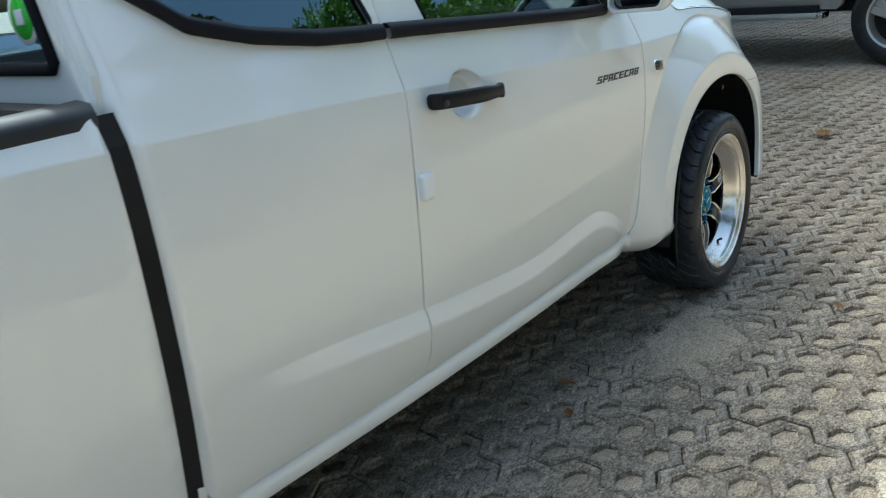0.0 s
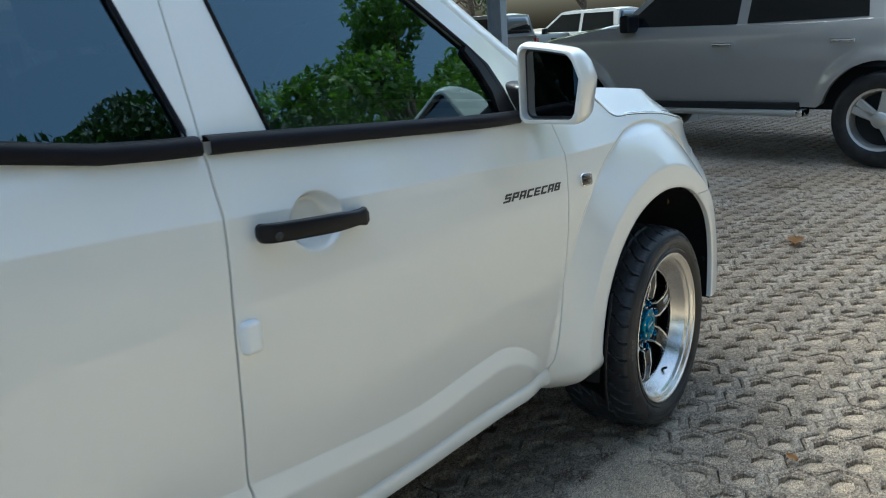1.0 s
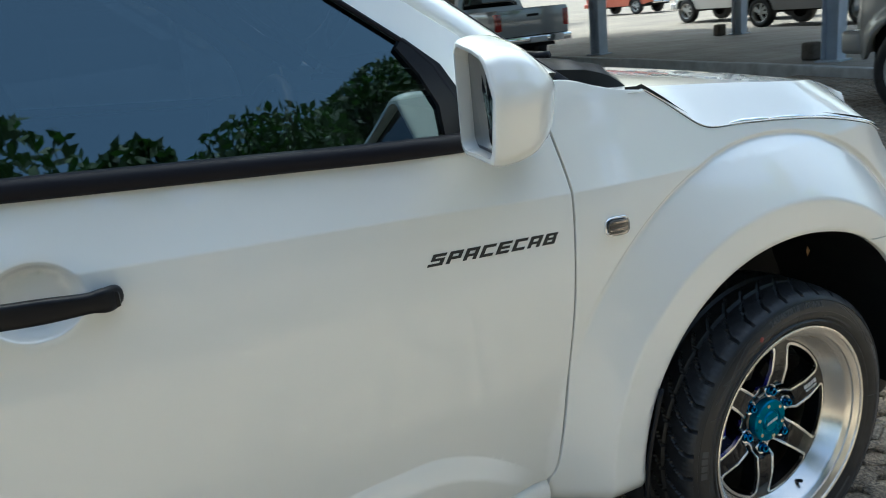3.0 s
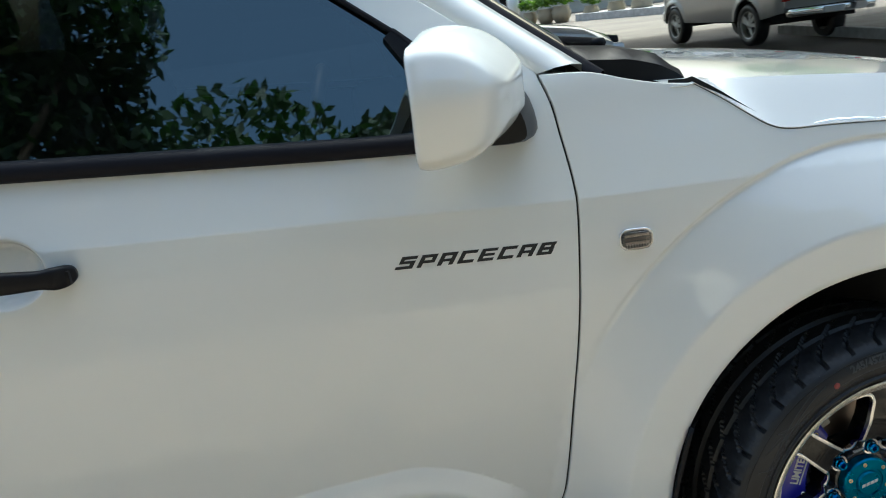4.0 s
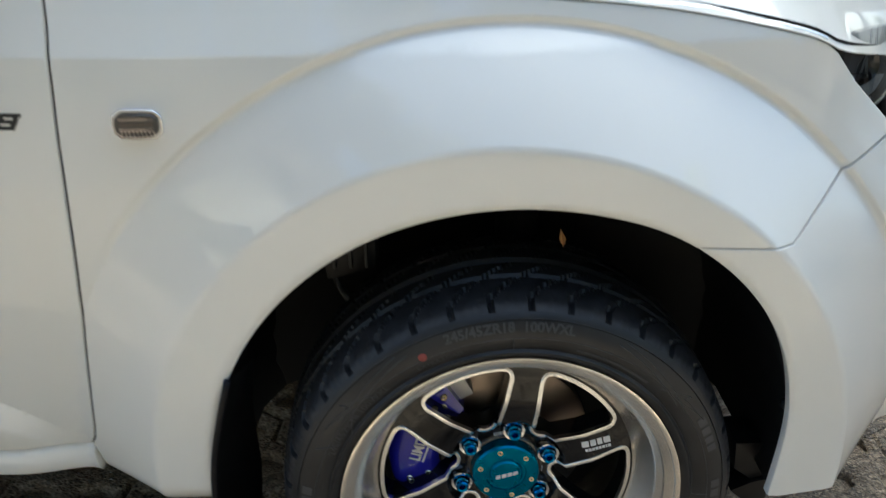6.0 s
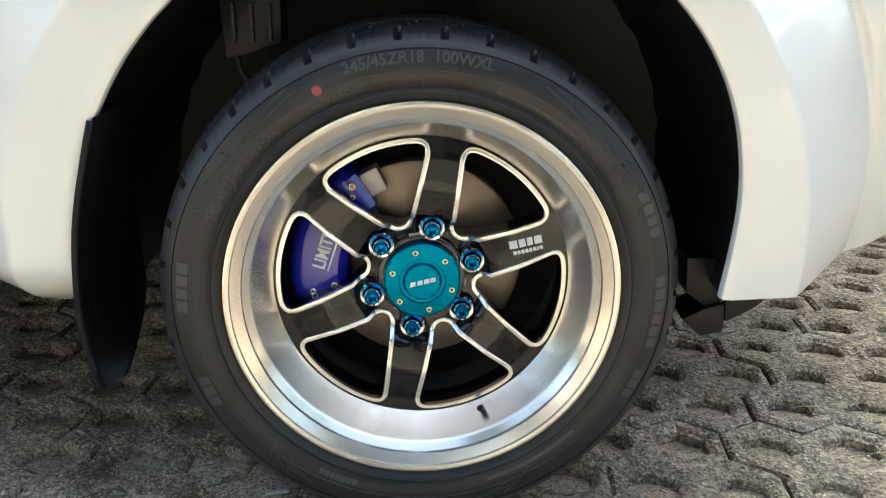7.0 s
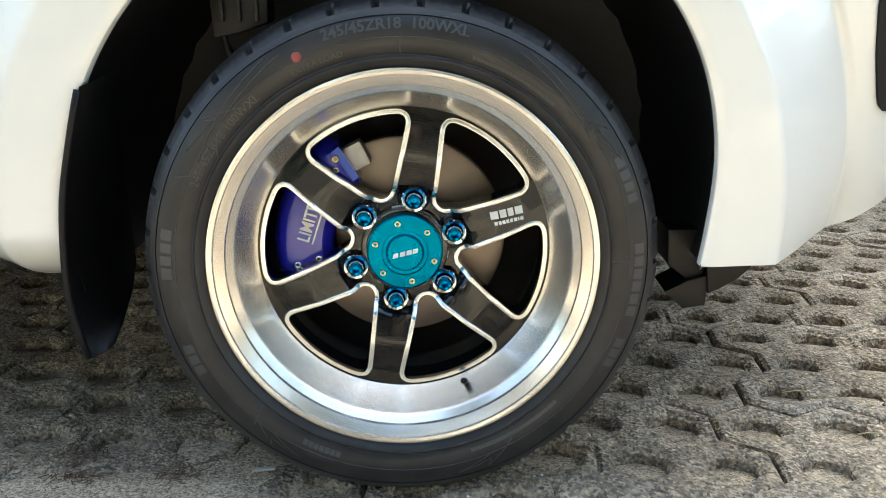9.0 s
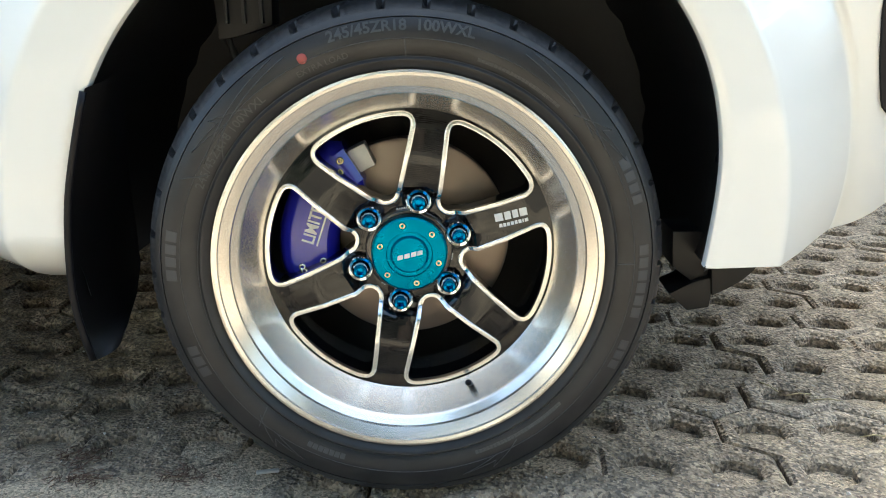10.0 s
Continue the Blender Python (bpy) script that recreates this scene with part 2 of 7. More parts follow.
YARD = mat("yard_paving", (0.25, 0.23, 0.2), 0.92)
_y1 = mottled(YARD, 0.35, (0.085, 0.070, 0.054), (0.165, 0.137, 0.105), 8.0)
_yv = nd(YARD, "ShaderNodeTexVoronoi", Scale=9.0)
_yv.feature = "DISTANCE_TO_EDGE"
lk(YARD, coords(YARD), _yv.inputs["Vector"])
_y2 = ramp(YARD, _yv.outputs["Distance"], [(0.0, (0.80, 0.79, 0.77)), (0.10, (1.03, 1.03, 1.03))])
_ym = YARD.node_tree.nodes.new("ShaderNodeVectorMath")
_ym.operation = "MULTIPLY"
lk(YARD, _y1, _ym.inputs[0])
lk(YARD, _y2, _ym.inputs[1])
lk(YARD, _ym.outputs[0], bsdf(YARD).inputs["Base Color"])
bump(YARD, 30.0, 0.5, 0.01)

PAVE = mat("island_paving_stone", (0.3, 0.27, 0.22), 0.9)
_p1 = mottled(PAVE, 0.8, (0.27, 0.235, 0.19), (0.40, 0.36, 0.30), 9.0)
_pv = nd(PAVE, "ShaderNodeTexBrick", Scale=1.0)
_pv.inputs["Color1"].default_value, _pv.inputs["Color2"].default_value, _pv.inputs["Mortar"].default_value = (0.92, 0.92, 0.92, 1), (1.05, 1.05, 1.05, 1), (0.72, 0.71, 0.69, 1)
_pv.inputs["Brick Width"].default_value, _pv.inputs["Row Height"].default_value, _pv.inputs["Mortar Size"].default_value = 0.40, 0.40, 0.012
lk(PAVE, coords(PAVE), _pv.inputs["Vector"])
_pm = PAVE.node_tree.nodes.new("ShaderNodeVectorMath")
_pm.operation = "MULTIPLY"
lk(PAVE, _p1, _pm.inputs[0])
lk(PAVE, _pv.outputs["Color"], _pm.inputs[1])
lk(PAVE, _pm.outputs[0], bsdf(PAVE).inputs["Base Color"])
bump(PAVE, 40.0, 0.4, 0.005)

KERB = mat("pale_kerb_concrete", (0.55, 0.54, 0.5), 0.85)
lk(KERB, mottled(KERB, 5.0, (0.38, 0.36, 0.33), (0.62, 0.61, 0.58), 9.0), bsdf(KERB).inputs["Base Color"])
bump(KERB, 40.0, 0.5, 0.004)
STEEL = mat("grey_painted_steel", (0.36, 0.39, 0.43), 0.5)
lk(STEEL, mottled(STEEL, 4.0, (0.42, 0.45, 0.49), (0.55, 0.58, 0.62), 8.0), bsdf(STEEL).inputs["Base Color"])
BARK = mat("bark", (0.12, 0.085, 0.06), 0.9)
lk(BARK, mottled(BARK, 12.0, (0.06, 0.045, 0.03), (0.17, 0.13, 0.10), 9.0), bsdf(BARK).inputs["Base Color"])
bump(BARK, 25.0, 0.9, 0.02)


def leaf_mat(name, lo, hi):
    m = mat(name, hi, 0.55)
    g = m.node_tree.nodes.new("ShaderNodeNewGeometry")
    lk(m, ramp(m, g.outputs["Random Per Island"], [(0.0, lo), (0.6, hi), (1.0, tuple(c * 1.4 for c in hi))]), bsdf(m).inputs["Base Color"])
    bsdf(m).inputs["Subsurface Weight"].default_value = 0.0
    tl = m.node_tree.nodes.new("ShaderNodeBsdfTranslucent")
    tl.inputs[0].default_value = (hi[0] * 1.6, hi[1] * 1.8, hi[2], 1)
    mx = m.node_tree.nodes.new("ShaderNodeMixShader")
    mx.inputs[0].default_value = 0.3
    o = m.node_tree.nodes["Material Output"]
    lk(m, bsdf(m).outputs[0], mx.inputs[1])
    lk(m, tl.outputs[0], mx.inputs[2])
    lk(m, mx.outputs[0], o.inputs[0])
    return m


LEAF = leaf_mat("green_leaves", (0.03, 0.07, 0.012), (0.10, 0.17, 0.022))
LEAF_DARK = leaf_mat("dark_green_leaves", (0.008, 0.022, 0.007), (0.022, 0.046, 0.011))
DEAD = mat("dry_leaf", (0.33, 0.17, 0.05), 0.8)
CLAY = mat("glazed_clay", (0.36, 0.30, 0.20), 0.45)
WALL_M = mat("cream_render", (0.55, 0.50, 0.40), 0.85)
lk(WALL_M, mottled(WALL_M, 1.5, (0.46, 0.42, 0.33), (0.60, 0.55, 0.45), 8.0), bsdf(WALL_M).inputs["Base Color"])
bump(WALL_M, 60.0, 0.3, 0.003)
CANOPY_M = mat("grey_canopy_sheet", (0.34, 0.34, 0.33), 0.55)
lk(CANOPY_M, mottled(CANOPY_M, 1.2, (0.30, 0.30, 0.29), (0.38, 0.38, 0.37), 8.0), bsdf(CANOPY_M).inputs["Base Color"])
ROOF_M = mat("grey_roof_sheet", (0.3, 0.3, 0.31), 0.6)


# ---------------------------------------------------------------- building helpers
def finish(bm_or_mesh, name, material, parent=None, label="", smooth=True):
    if isinstance(bm_or_mesh, bmesh.types.BMesh):
        me = bpy.data.meshes.new(name)
        bm_or_mesh.normal_update()
        bm_or_mesh.to_mesh(me)
        bm_or_mesh.free()
    else:
        me = bm_or_mesh
    for m in material if isinstance(material, (list, tuple)) else [material]:
        me.materials.append(m)
    if smooth:
        me.shade_smooth()
    ob = new(name, me)
    if parent is not None:
        ob.parent = parent
    if label:
        ob["label"] = label
    return ob


def part(name, bm, material, parent, label="", smooth=True, angle=None):
    ob = finish(bm, name, material, parent, label, smooth)
    if smooth and angle:
        ob.data.set_sharp_from_angle(angle=radians(angle))
    return ob


def thing(name, label, category, group="", at=None):
    ob = new(name)
    ob.empty_display_size = 0.1
    if at is not None:
        ob.matrix_world = at
    return tagged(ob, label, category, group)


def add_box(bm, lo, hi, bevel=0.0, seg=2):
    r = bmesh.ops.create_cube(bm, size=1.0)
    vs = r["verts"]
    for v in vs:
        v.co = Vector([(lo[i] + hi[i]) / 2 + v.co[i] * (hi[i] - lo[i]) for i in range(3)])
    if bevel:
        es = list({e for v in vs for e in v.link_edges})
        bmesh.ops.bevel(bm, geom=es, offset=bevel, segments=seg, profile=0.6, affect="EDGES")
    return vs


def box(lo, hi, bevel=0.0, seg=2):
    bm = bmesh.new()
    add_box(bm, lo, hi, bevel, seg)
    return bm


def lathe(profile, n=64, a0=0.0, a1=360.0, bm=None, closed=False, centre=(0, 0, 0)):
    """Turns (r, y) pairs round the y axis."""
    bm = bm or bmesh.new()
    full = abs(a1 - a0) >= 359.9
    rings = []
    cnt = n if full else n + 1
    for i in range(cnt):
        a = radians(a0 + (a1 - a0) * i / n)
        rings.append([bm.verts.new((centre[0] + r * math.cos(a), centre[1] + y, centre[2] + r * math.sin(a))) for r, y in profile])
    for i in range(n if full else n):
        p, q = rings[i], rings[(i + 1) % cnt]
        m = len(profile)
        for j in range(m if closed else m - 1):
            k = (j + 1) % m
            if profile[j][0] < 1e-6 and profile[k][0] < 1e-6:
                continue
            try:
                bm.faces.new((p[j], p[k], q[k], q[j]))
            except ValueError:
                pass
    bmesh.ops.remove_doubles(bm, verts=bm.verts[:], dist=1e-6)
    return bm


def spline(pts, step=0.012, close=False):
    """Smooth curve through a few control points."""
    P = [Vector(p) for p in pts]
    n = len(P)
    out = []
    for i in range(n if close else n - 1):
        a = P[(i - 1) % n] if close or i > 0 else 2 * P[0] - P[1]
        b, c = P[i], P[(i + 1) % n]
        d = P[(i + 2) % n] if close or i + 2 < n else 2 * P[-1] - P[-2]
        k = max(1, int((c - b).length / step))
        for j in range(k):
            t = j / k
            out.append(0.5 * ((2 * b) + (c - a) * t + (2 * a - 5 * b + 4 * c - d) * t * t + (3 * b - a - 3 * c + d) * t ** 3))
    if not close:
        out.append(P[-1])
    return out


def line(pts, step=0.012):
    out = []
    for a, b in zip(pts, pts[1:]):
        a, b = Vector(a), Vector(b)
        k = max(1, int((b - a).length / step))
        out += [a.lerp(b, j / k) for j in range(k)]
    return out + [Vector(pts[-1])]


def interp(x, xs, ys):
    return float(np.interp(x, xs, ys))


def smooth_table(xs, ys):
    """A smooth function through a short table."""
    xs, ys = np.array(xs, float), np.array(ys, float)
    d = np.gradient(ys, xs)

    def f(x):
        i = int(np.clip(np.searchsorted(xs, x) - 1, 0, len(xs) - 2))
        h = xs[i + 1] - xs[i]
        t = (x - xs[i]) / h
        if t < 0:
            return float(ys[0] + d[0] * (x - xs[0]))
        if t > 1:
            return float(ys[-1] + d[-1] * (x - xs[-1]))
        t2, t3 = t * t, t * t * t
        return float((2 * t3 - 3 * t2 + 1) * ys[i] + (t3 - 2 * t2 + t) * h * d[i] + (3 * t2 - 2 * t3) * ys[i + 1] + (t3 - t2) * h * d[i + 1])
    return f


def sstep(a, b, x):
    t = min(1.0, max(0.0, (x - a) / (b - a)))
    return t * t * (3 - 2 * t)


def inside(poly, x, z):
    """Which of the points (arrays x, z) lie in the polygon."""
    r = np.zeros(len(x), bool)
    n = len(poly)
    for i in range(n):
        x0, z0 = poly[i]
        x1, z1 = poly[(i + 1) % n]
        if z0 == z1:
            continue
        c = ((z0 > z) != (z1 > z)) & (x < (x1 - x0) * (z - z0) / (z1 - z0) + x0)
        r ^= c
    return r


def fill(outline, holes=(), step=0.02, extra=()):
    """Triangles over a flat outline: points, faces, and the loops of its edges."""
    loops = [[(p[0], p[1]) for p in outline]] + [[(p[0], p[1]) for p in h] for h in holes]
    pts, edges, spans = [], [], []
    for lp in loops:
        s = len(pts)
        pts += lp
        edges += [(s + i, s + (i + 1) % len(lp)) for i in range(len(lp))]
        spans.append((s, len(lp)))
    A = np.array(loops[0])
    x0, z0 = A.min(0)
    x1, z1 = A.max(0)
    gx, gz = np.meshgrid(np.arange(x0, x1, step), np.arange(z0, z1, step * 0.866))
    gx = gx + (np.arange(gx.shape[0]) % 2)[:, None] * step / 2
    gx, gz = gx.ravel(), gz.ravel()
    ok = inside(loops[0], gx, gz)
    for h in loops[1:]:
        ok &= ~inside(h, gx, gz)
    gx, gz = gx[ok], gz[ok]
    B = np.array(pts)
    keep = np.ones(len(gx), bool)
    for i in range(0, len(gx), 2000):
        d = (gx[i:i + 2000, None] - B[None, :, 0]) ** 2 + (gz[i:i + 2000, None] - B[None, :, 1]) ** 2
        keep[i:i + 2000] = d.min(1) > (step * 0.55) ** 2
    gx, gz = gx[keep], gz[keep]
    if len(extra):      # rows of points along creases
        E = np.array(extra)
        ok = inside(loops[0], E[:, 0], E[:, 1])
        ok &= ((E[:, None, :] - B[None, :, :]) ** 2).sum(2).min(1) > (step * 0.4) ** 2
        E = E[ok]
        far = np.ones(len(gx), bool)
        for i in range(0, len(gx), 2000):
            d = (gx[i:i + 2000, None] - E[None, :, 0]) ** 2 + (gz[i:i + 2000, None] - E[None, :, 1]) ** 2
            far[i:i + 2000] = d.min(1) > (step * 0.45) ** 2
        gx, gz = np.append(gx[far], E[:, 0]), np.append(gz[far], E[:, 1])
    allp = [Vector(p) for p in pts] + [Vector((a, b)) for a, b in zip(gx, gz)]
    v, _, f, _, _, _ = delaunay_2d_cdt(allp, edges, [], 0, 1e-6)
    v = [(p[0], p[1]) for p in v]
    V = np.array(v)
    C = np.array([V[list(q)].mean(0) for q in f])
    good = inside(loops[0], C[:, 0], C[:, 1])
    for h in loops[1:]:
        good &= ~inside(h, C[:, 0], C[:, 1])
    return v, [q for q, g in zip(f, good) if g], loops


def skin(name, outline, Y, material, parent, holes=(), step=0.02, thick=0.016, label="", lift=0.0, flip=1, extra=()):
    """A pressed panel: outline in x, z, laid on the surface y = Y(x, z), with folded edges."""
    v, f, loops = fill(outline, holes, step, extra)
    e = 0.002
    co, no = [], []

    def place(x, z, extra=0.0):
        return (x, Y(x, z) - lift + extra, z)

    for x, z in v:
        co.append(place(x, z))
        gx = (Y(x + e, z) - Y(x - e, z)) / (2 * e)
        gz = (Y(x, z + e) - Y(x, z - e)) / (2 * e)
        no.append(Vector((gx, -1, gz)).normalized())
    V = np.array(co)
    faces = []
    for q in f:
        a, b, c = (Vector(co[i]) for i in q[:3])
        faces.append(q if (b - a).cross(c - a).y < 0 else q[::-1])
    for li, lp in enumerate(loops):
        P = np.array(lp)
        area = 0.5 * np.sum(P[:, 0] * np.roll(P[:, 1], -1) - np.roll(P[:, 0], -1) * P[:, 1])
        s = 1 if (area > 0) == (li == 0) else -1
        base = len(co)
        n = len(lp)
        for i, (x, z) in enumerate(lp):
            t = Vector(lp[(i + 1) % n]) - Vector(lp[i - 1])
            o = Vector((t.y, -t.x)).normalized() * s
            out = Vector((o.x, 0, o.y))
            front = Vector(place(x, z))
            co.extend([tuple(front), tuple(front + out * 0.0012 + Vector((0, 0.0018, 0))), tuple(front + out * 0.0008 + Vector((0, thick, 0)))])
            no.extend([(out * 0.5 + Vector((0, -1, 0))).normalized(), (out + Vector((0, -0.2, 0))).normalized(), out])
        for i in range(n):
            j = (i + 1) % n
            for k in range(2):
                q = (base + 3 * i + k, base + 3 * j + k, base + 3 * j + k + 1, base + 3 * i + k + 1)
                a, b, c = (Vector(co[w]) for w in q[:3])
                nn = (b - a).cross(c - a)
                faces.append(q if nn.dot(no[q[2]]) > 0 else q[::-1])
    if flip < 0:
        co = [(x, -y, z) for x, y, z in co]
        no = [Vector((p[0], -p[1], p[2])) for p in no]
        faces = [q[::-1] for q in faces]
    me = bpy.data.meshes.new(name)
    me.from_pydata(co, [], [tuple(q) for q in faces])
    me.materials.append(material)
    me.shade_smooth()
    me.normals_split_custom_set_from_vertices([tuple(p) for p in no])
    ob = new(name, me)
    ob.parent = parent
    if label:
        ob["label"] = label
    return ob


def text_mesh(body, size=1.0, bold=0.0, extrude=0.0):
    """The built-in font's letters as points and faces in x, y."""
    cu = bpy.data.curves.new("letters", "FONT")
    cu.body, cu.size, cu.offset, cu.resolution_u = body, size, bold, 3
    ob = new("letters", cu)
    me = ob.to_mesh()
    v = [tuple(p.co) for p in me.vertices]
    f = [tuple(p.vertices) for p in me.polygons]
    ob.to_mesh_clear()
    bpy.data.objects.remove(ob)
    bpy.data.curves.remove(cu)
    return v, f


def raised(name, v, f, put, material, parent, label="", thick=0.0012):
    """Flat shapes (points, faces) laid on a surface by put(x, y, out)."""
    top = [tuple(put(p[0], p[1], thick)) for p in v]
    low = [tuple(put(p[0], p[1], -0.0005)) for p in v]
    n = len(v)
    count = {}
    for q in f:
        for a, b in zip(q, q[1:] + q[:1]):
            count[(a, b)] = 1
    faces = list(f)
    for a, b in count:
        if (b, a) not in count:
            faces.append((b, a, a + n, b + n))
    me = bpy.data.meshes.new(name)
    me.from_pydata(top + low, [], faces)
    me.materials.append(material)
    me.validate()
    ob = new(name, me)
    ob.parent = parent
    if label:
        ob["label"] = label
    return ob


def bars(widths, height, gap):
    """Plain bars in place of letters."""
    v, f, x = [], [], 0.0
    for w in widths:
        s = len(v)
        v += [(x, 0, 0), (x + w, 0, 0), (x + w, height, 0), (x, height, 0)]
        f.append((s, s + 1, s + 2, s + 3))
        x += w + gap
    return v, f, x - gap


def tube(path, radius, bm=None, n=8, close=False):
    bm = bm or bmesh.new()
    P = [Vector(p) for p in path]
    rings = []
    m = len(P)
    for i, p in enumerate(P):
        a = P[(i - 1) % m] if close or i > 0 else P[i]
        b = P[(i + 1) % m] if close or i < m - 1 else P[i]
        t = (b - a).normalized()
        u = t.cross(Vector((0, 0, 1)) if abs(t.z) < 0.9 else Vector((0, 1, 0))).normalized()
        w = t.cross(u)
        r = radius(i / (m - 1)) if callable(radius) else radius
        rings.append([bm.verts.new(p + (u * math.cos(2 * math.pi * k / n) + w * math.sin(2 * math.pi * k / n)) * r) for k in range(n)])
    for i in range(m if close else m - 1):
        q, s = rings[i], rings[(i + 1) % m]
        for k in range(n):
            bm.faces.new((q[k], q[(k + 1) % n], s[(k + 1) % n], s[k]))
    if not close:
        bm.faces.new(rings[0][::-1])
        bm.faces.new(rings[-1])
    bmesh.ops.recalc_face_normals(bm, faces=bm.faces[:])
    return bm


def plate(outline, y0, y1, bevel=0.003):
    """A moulded piece: an outline in x, z carried from y0 back to y1."""
    bm = bmesh.new()
    f = bm.faces.new([bm.verts.new((x, y0, z)) for x, z in outline])
    r = bmesh.ops.extrude_face_region(bm, geom=[f])
    for v in r["geom"]:
        if isinstance(v, bmesh.types.BMVert):
            v.co.y = y1
    bmesh.ops.recalc_face_normals(bm, faces=bm.faces[:])
    bmesh.ops.bevel(bm, geom=bm.edges[:], offset=bevel, segments=2, profile=0.6, affect="EDGES")
    return bm


def strip(rows, bm=None, loop=False):
    """A sheet through rows of points of equal length."""
    bm = bm or bmesh.new()
    R = [[bm.verts.new(p) for p in r] for r in rows]
    for a, b in zip(R, R[1:]):
        for i in range(len(a) - (0 if loop else 1)):
            j = (i + 1) % len(a)
            bm.faces.new((a[i], a[j], b[j], b[i]))
    return bm


# ---------------------------------------------------------------- the white pickup
YC = 0.92          # centre line of the pickup; its near side stands at y = 0
AX, AZ = -0.014, 0.375   # centre of the front wheel arch

truck = thing("pickup_truck", "white pearl pickup truck with lowered stance parked on paving blocks", "pickup truck")

_low = smooth_table([0.30, 0.36, 0.42, 0.50, 0.60, 0.72, 0.84, 0.93, 0.985], [0.088, 0.066, 0.049, 0.036, 0.024, 0.014, 0.011, 0.0155, 0.0215])
_high = smooth_table([0.985, 1.02, 1.05, 1.10, 1.16, 1.25], [0.0215, 0.0375, 0.0505, 0.072, 0.094, 0.132])


def base_y(z):
    """Upright section of the body side, with a sharp shoulder line."""
    return _low(z) if z < 0.985 else _high(z)


plan_y = smooth_table([-3.6, -2.9, -2.25, -1.65, -1.2, -0.85, -0.6, -0.45, -0.3, -0.14, 0.0, 0.2, 0.37, 0.47, 0.56, 0.64, 0.71, 0.77],
                      [0.03, 0.005, -0.006, -0.012, -0.004, 0.006, 0.013, 0.020, 0.033, 0.047, 0.056, 0.077, 0.105, 0.14, 0.185, 0.25, 0.33, 0.43])
crease_z = smooth_table([-3.6, -2.2, -1.77, -1.33, -0.93, -0.55, -0.3, 0.3], [1.08, 1.062, 1.045, 1.018, 0.998, 0.976, 0.968, 0.96])
swoosh_z = smooth_table([-2.3, -2.14, -1.92, -1.68, -1.48, -1.18, -0.95, -0.86, -0.78, -0.70, -0.62],
                        [0.63, 0.615, 0.597, 0.566, 0.543, 0.522, 0.540, 0.542, 0.518, 0.470, 0.405])


arch_r = smooth_table([-12, 0, 15, 30, 45, 60, 75, 90, 120, 150, 170, 192], [0.386, 0.391, 0.408, 0.423, 0.430, 0.428, 0.418, 0.412, 0.409, 0.407, 0.407, 0.412])
plan_low = smooth_table([0.2, 0.37, 0.47, 0.55, 0.63, 0.70, 0.78, 0.85], [0.077, 0.086, 0.086, 0.092, 0.112, 0.165, 0.260, 0.39])


def Y(x, z):
    zz = z - (crease_z(x) - 0.985) * sstep(0.62, 0.95, z)
    pl = plan_y(x)
    if x > 0.2:
        k = sstep(0.66, 0.93, z)
        pl = plan_low(x) * (1 - k) + pl * k
    y = base_y(zz) + pl
    # swept bulge low on the doors
    s = swoosh_z(x) - z
    if -0.03 < s < 0.3 and -2.35 < x < -0.55:
        k = sstep(-2.2, -1.75, x) * (1 - sstep(-0.74, -0.63, x))
        y -= 0.014 * k * min(1.0, max(0.0, (s + 0.002) / 0.046)) ** 0.9 * (1 - sstep(0.05, 0.26, s))
    # flared front arch
    r = math.hypot(x - AX, z - AZ)
    if r < 0.70 and z > 0.2:
        a = math.degrees(math.atan2(z - AZ, x - AX))
        ri = arch_r(a)
        u = min(1.0, max(0.0, (0.613 - r) / (0.613 - 0.488)))
        k = u
        k *= sstep(-62, -12, a) if a > -90 else 1.0
        if a > 90 or a < -90:
            aa = a if a > 0 else a + 360
            k *= 1 - 0.55 * sstep(186, 205, aa)
        y += 0.0062 * (1 - sstep(0.6165, 0.6275, r)) * sstep(4, 34, a) * (1 - sstep(122, 152, a))
        lip = 0.0 + 0.05 * sstep(0.30, 0.62, x)
        t = max(0.0, (ri + 0.012 - r) / 0.012)
        y = y + (lip - y) * k + 0.003 * t * t
    if x < -0.2 and z < 0.372:      # rolls under at its foot
        y += 0.075 * ((0.372 - z) / 0.075) ** 2 * sstep(-0.72, -0.60, x)
    return y


arch = [(AX + arch_r(a) * math.cos(radians(a)), AZ + arch_r(a) * math.sin(radians(a))) for a in np.arange(-7, 188.1, 1.5)]
ARCH_F, ARCH_R = arch[0], arch[-1]
G = 0.0030   # half of a panel gap

seam_front = spline([(-0.572, 1.178), (-0.556, 1.13), (-0.549, 1.077), (-0.541, 0.99), (-0.546, 0.885), (-0.557, 0.75), (-0.578, 0.588), (-0.600, 0.44), (-0.615, 0.405)])
seam_mid = spline([(-1.617, 1.142), (-1.622, 1.10), (-1.632, 1.0), (-1.644, 0.84), (-1.648, 0.60), (-1.642, 0.54), (-1.640, 0.46), (-1.645, 0.402)])
BELT = smooth_table([-2.3, -2.0, -1.62, -1.33, -1.06, -0.84, -0.70, -0.58], [1.175, 1.158, 1.142, 1.122, 1.103, 1.088, 1.082, 1.080])
CAB_REAR = -2.240


def shift(pts, dx, dz=0.0):
    return [(p[0] + dx, p[1] + dz) for p in pts]


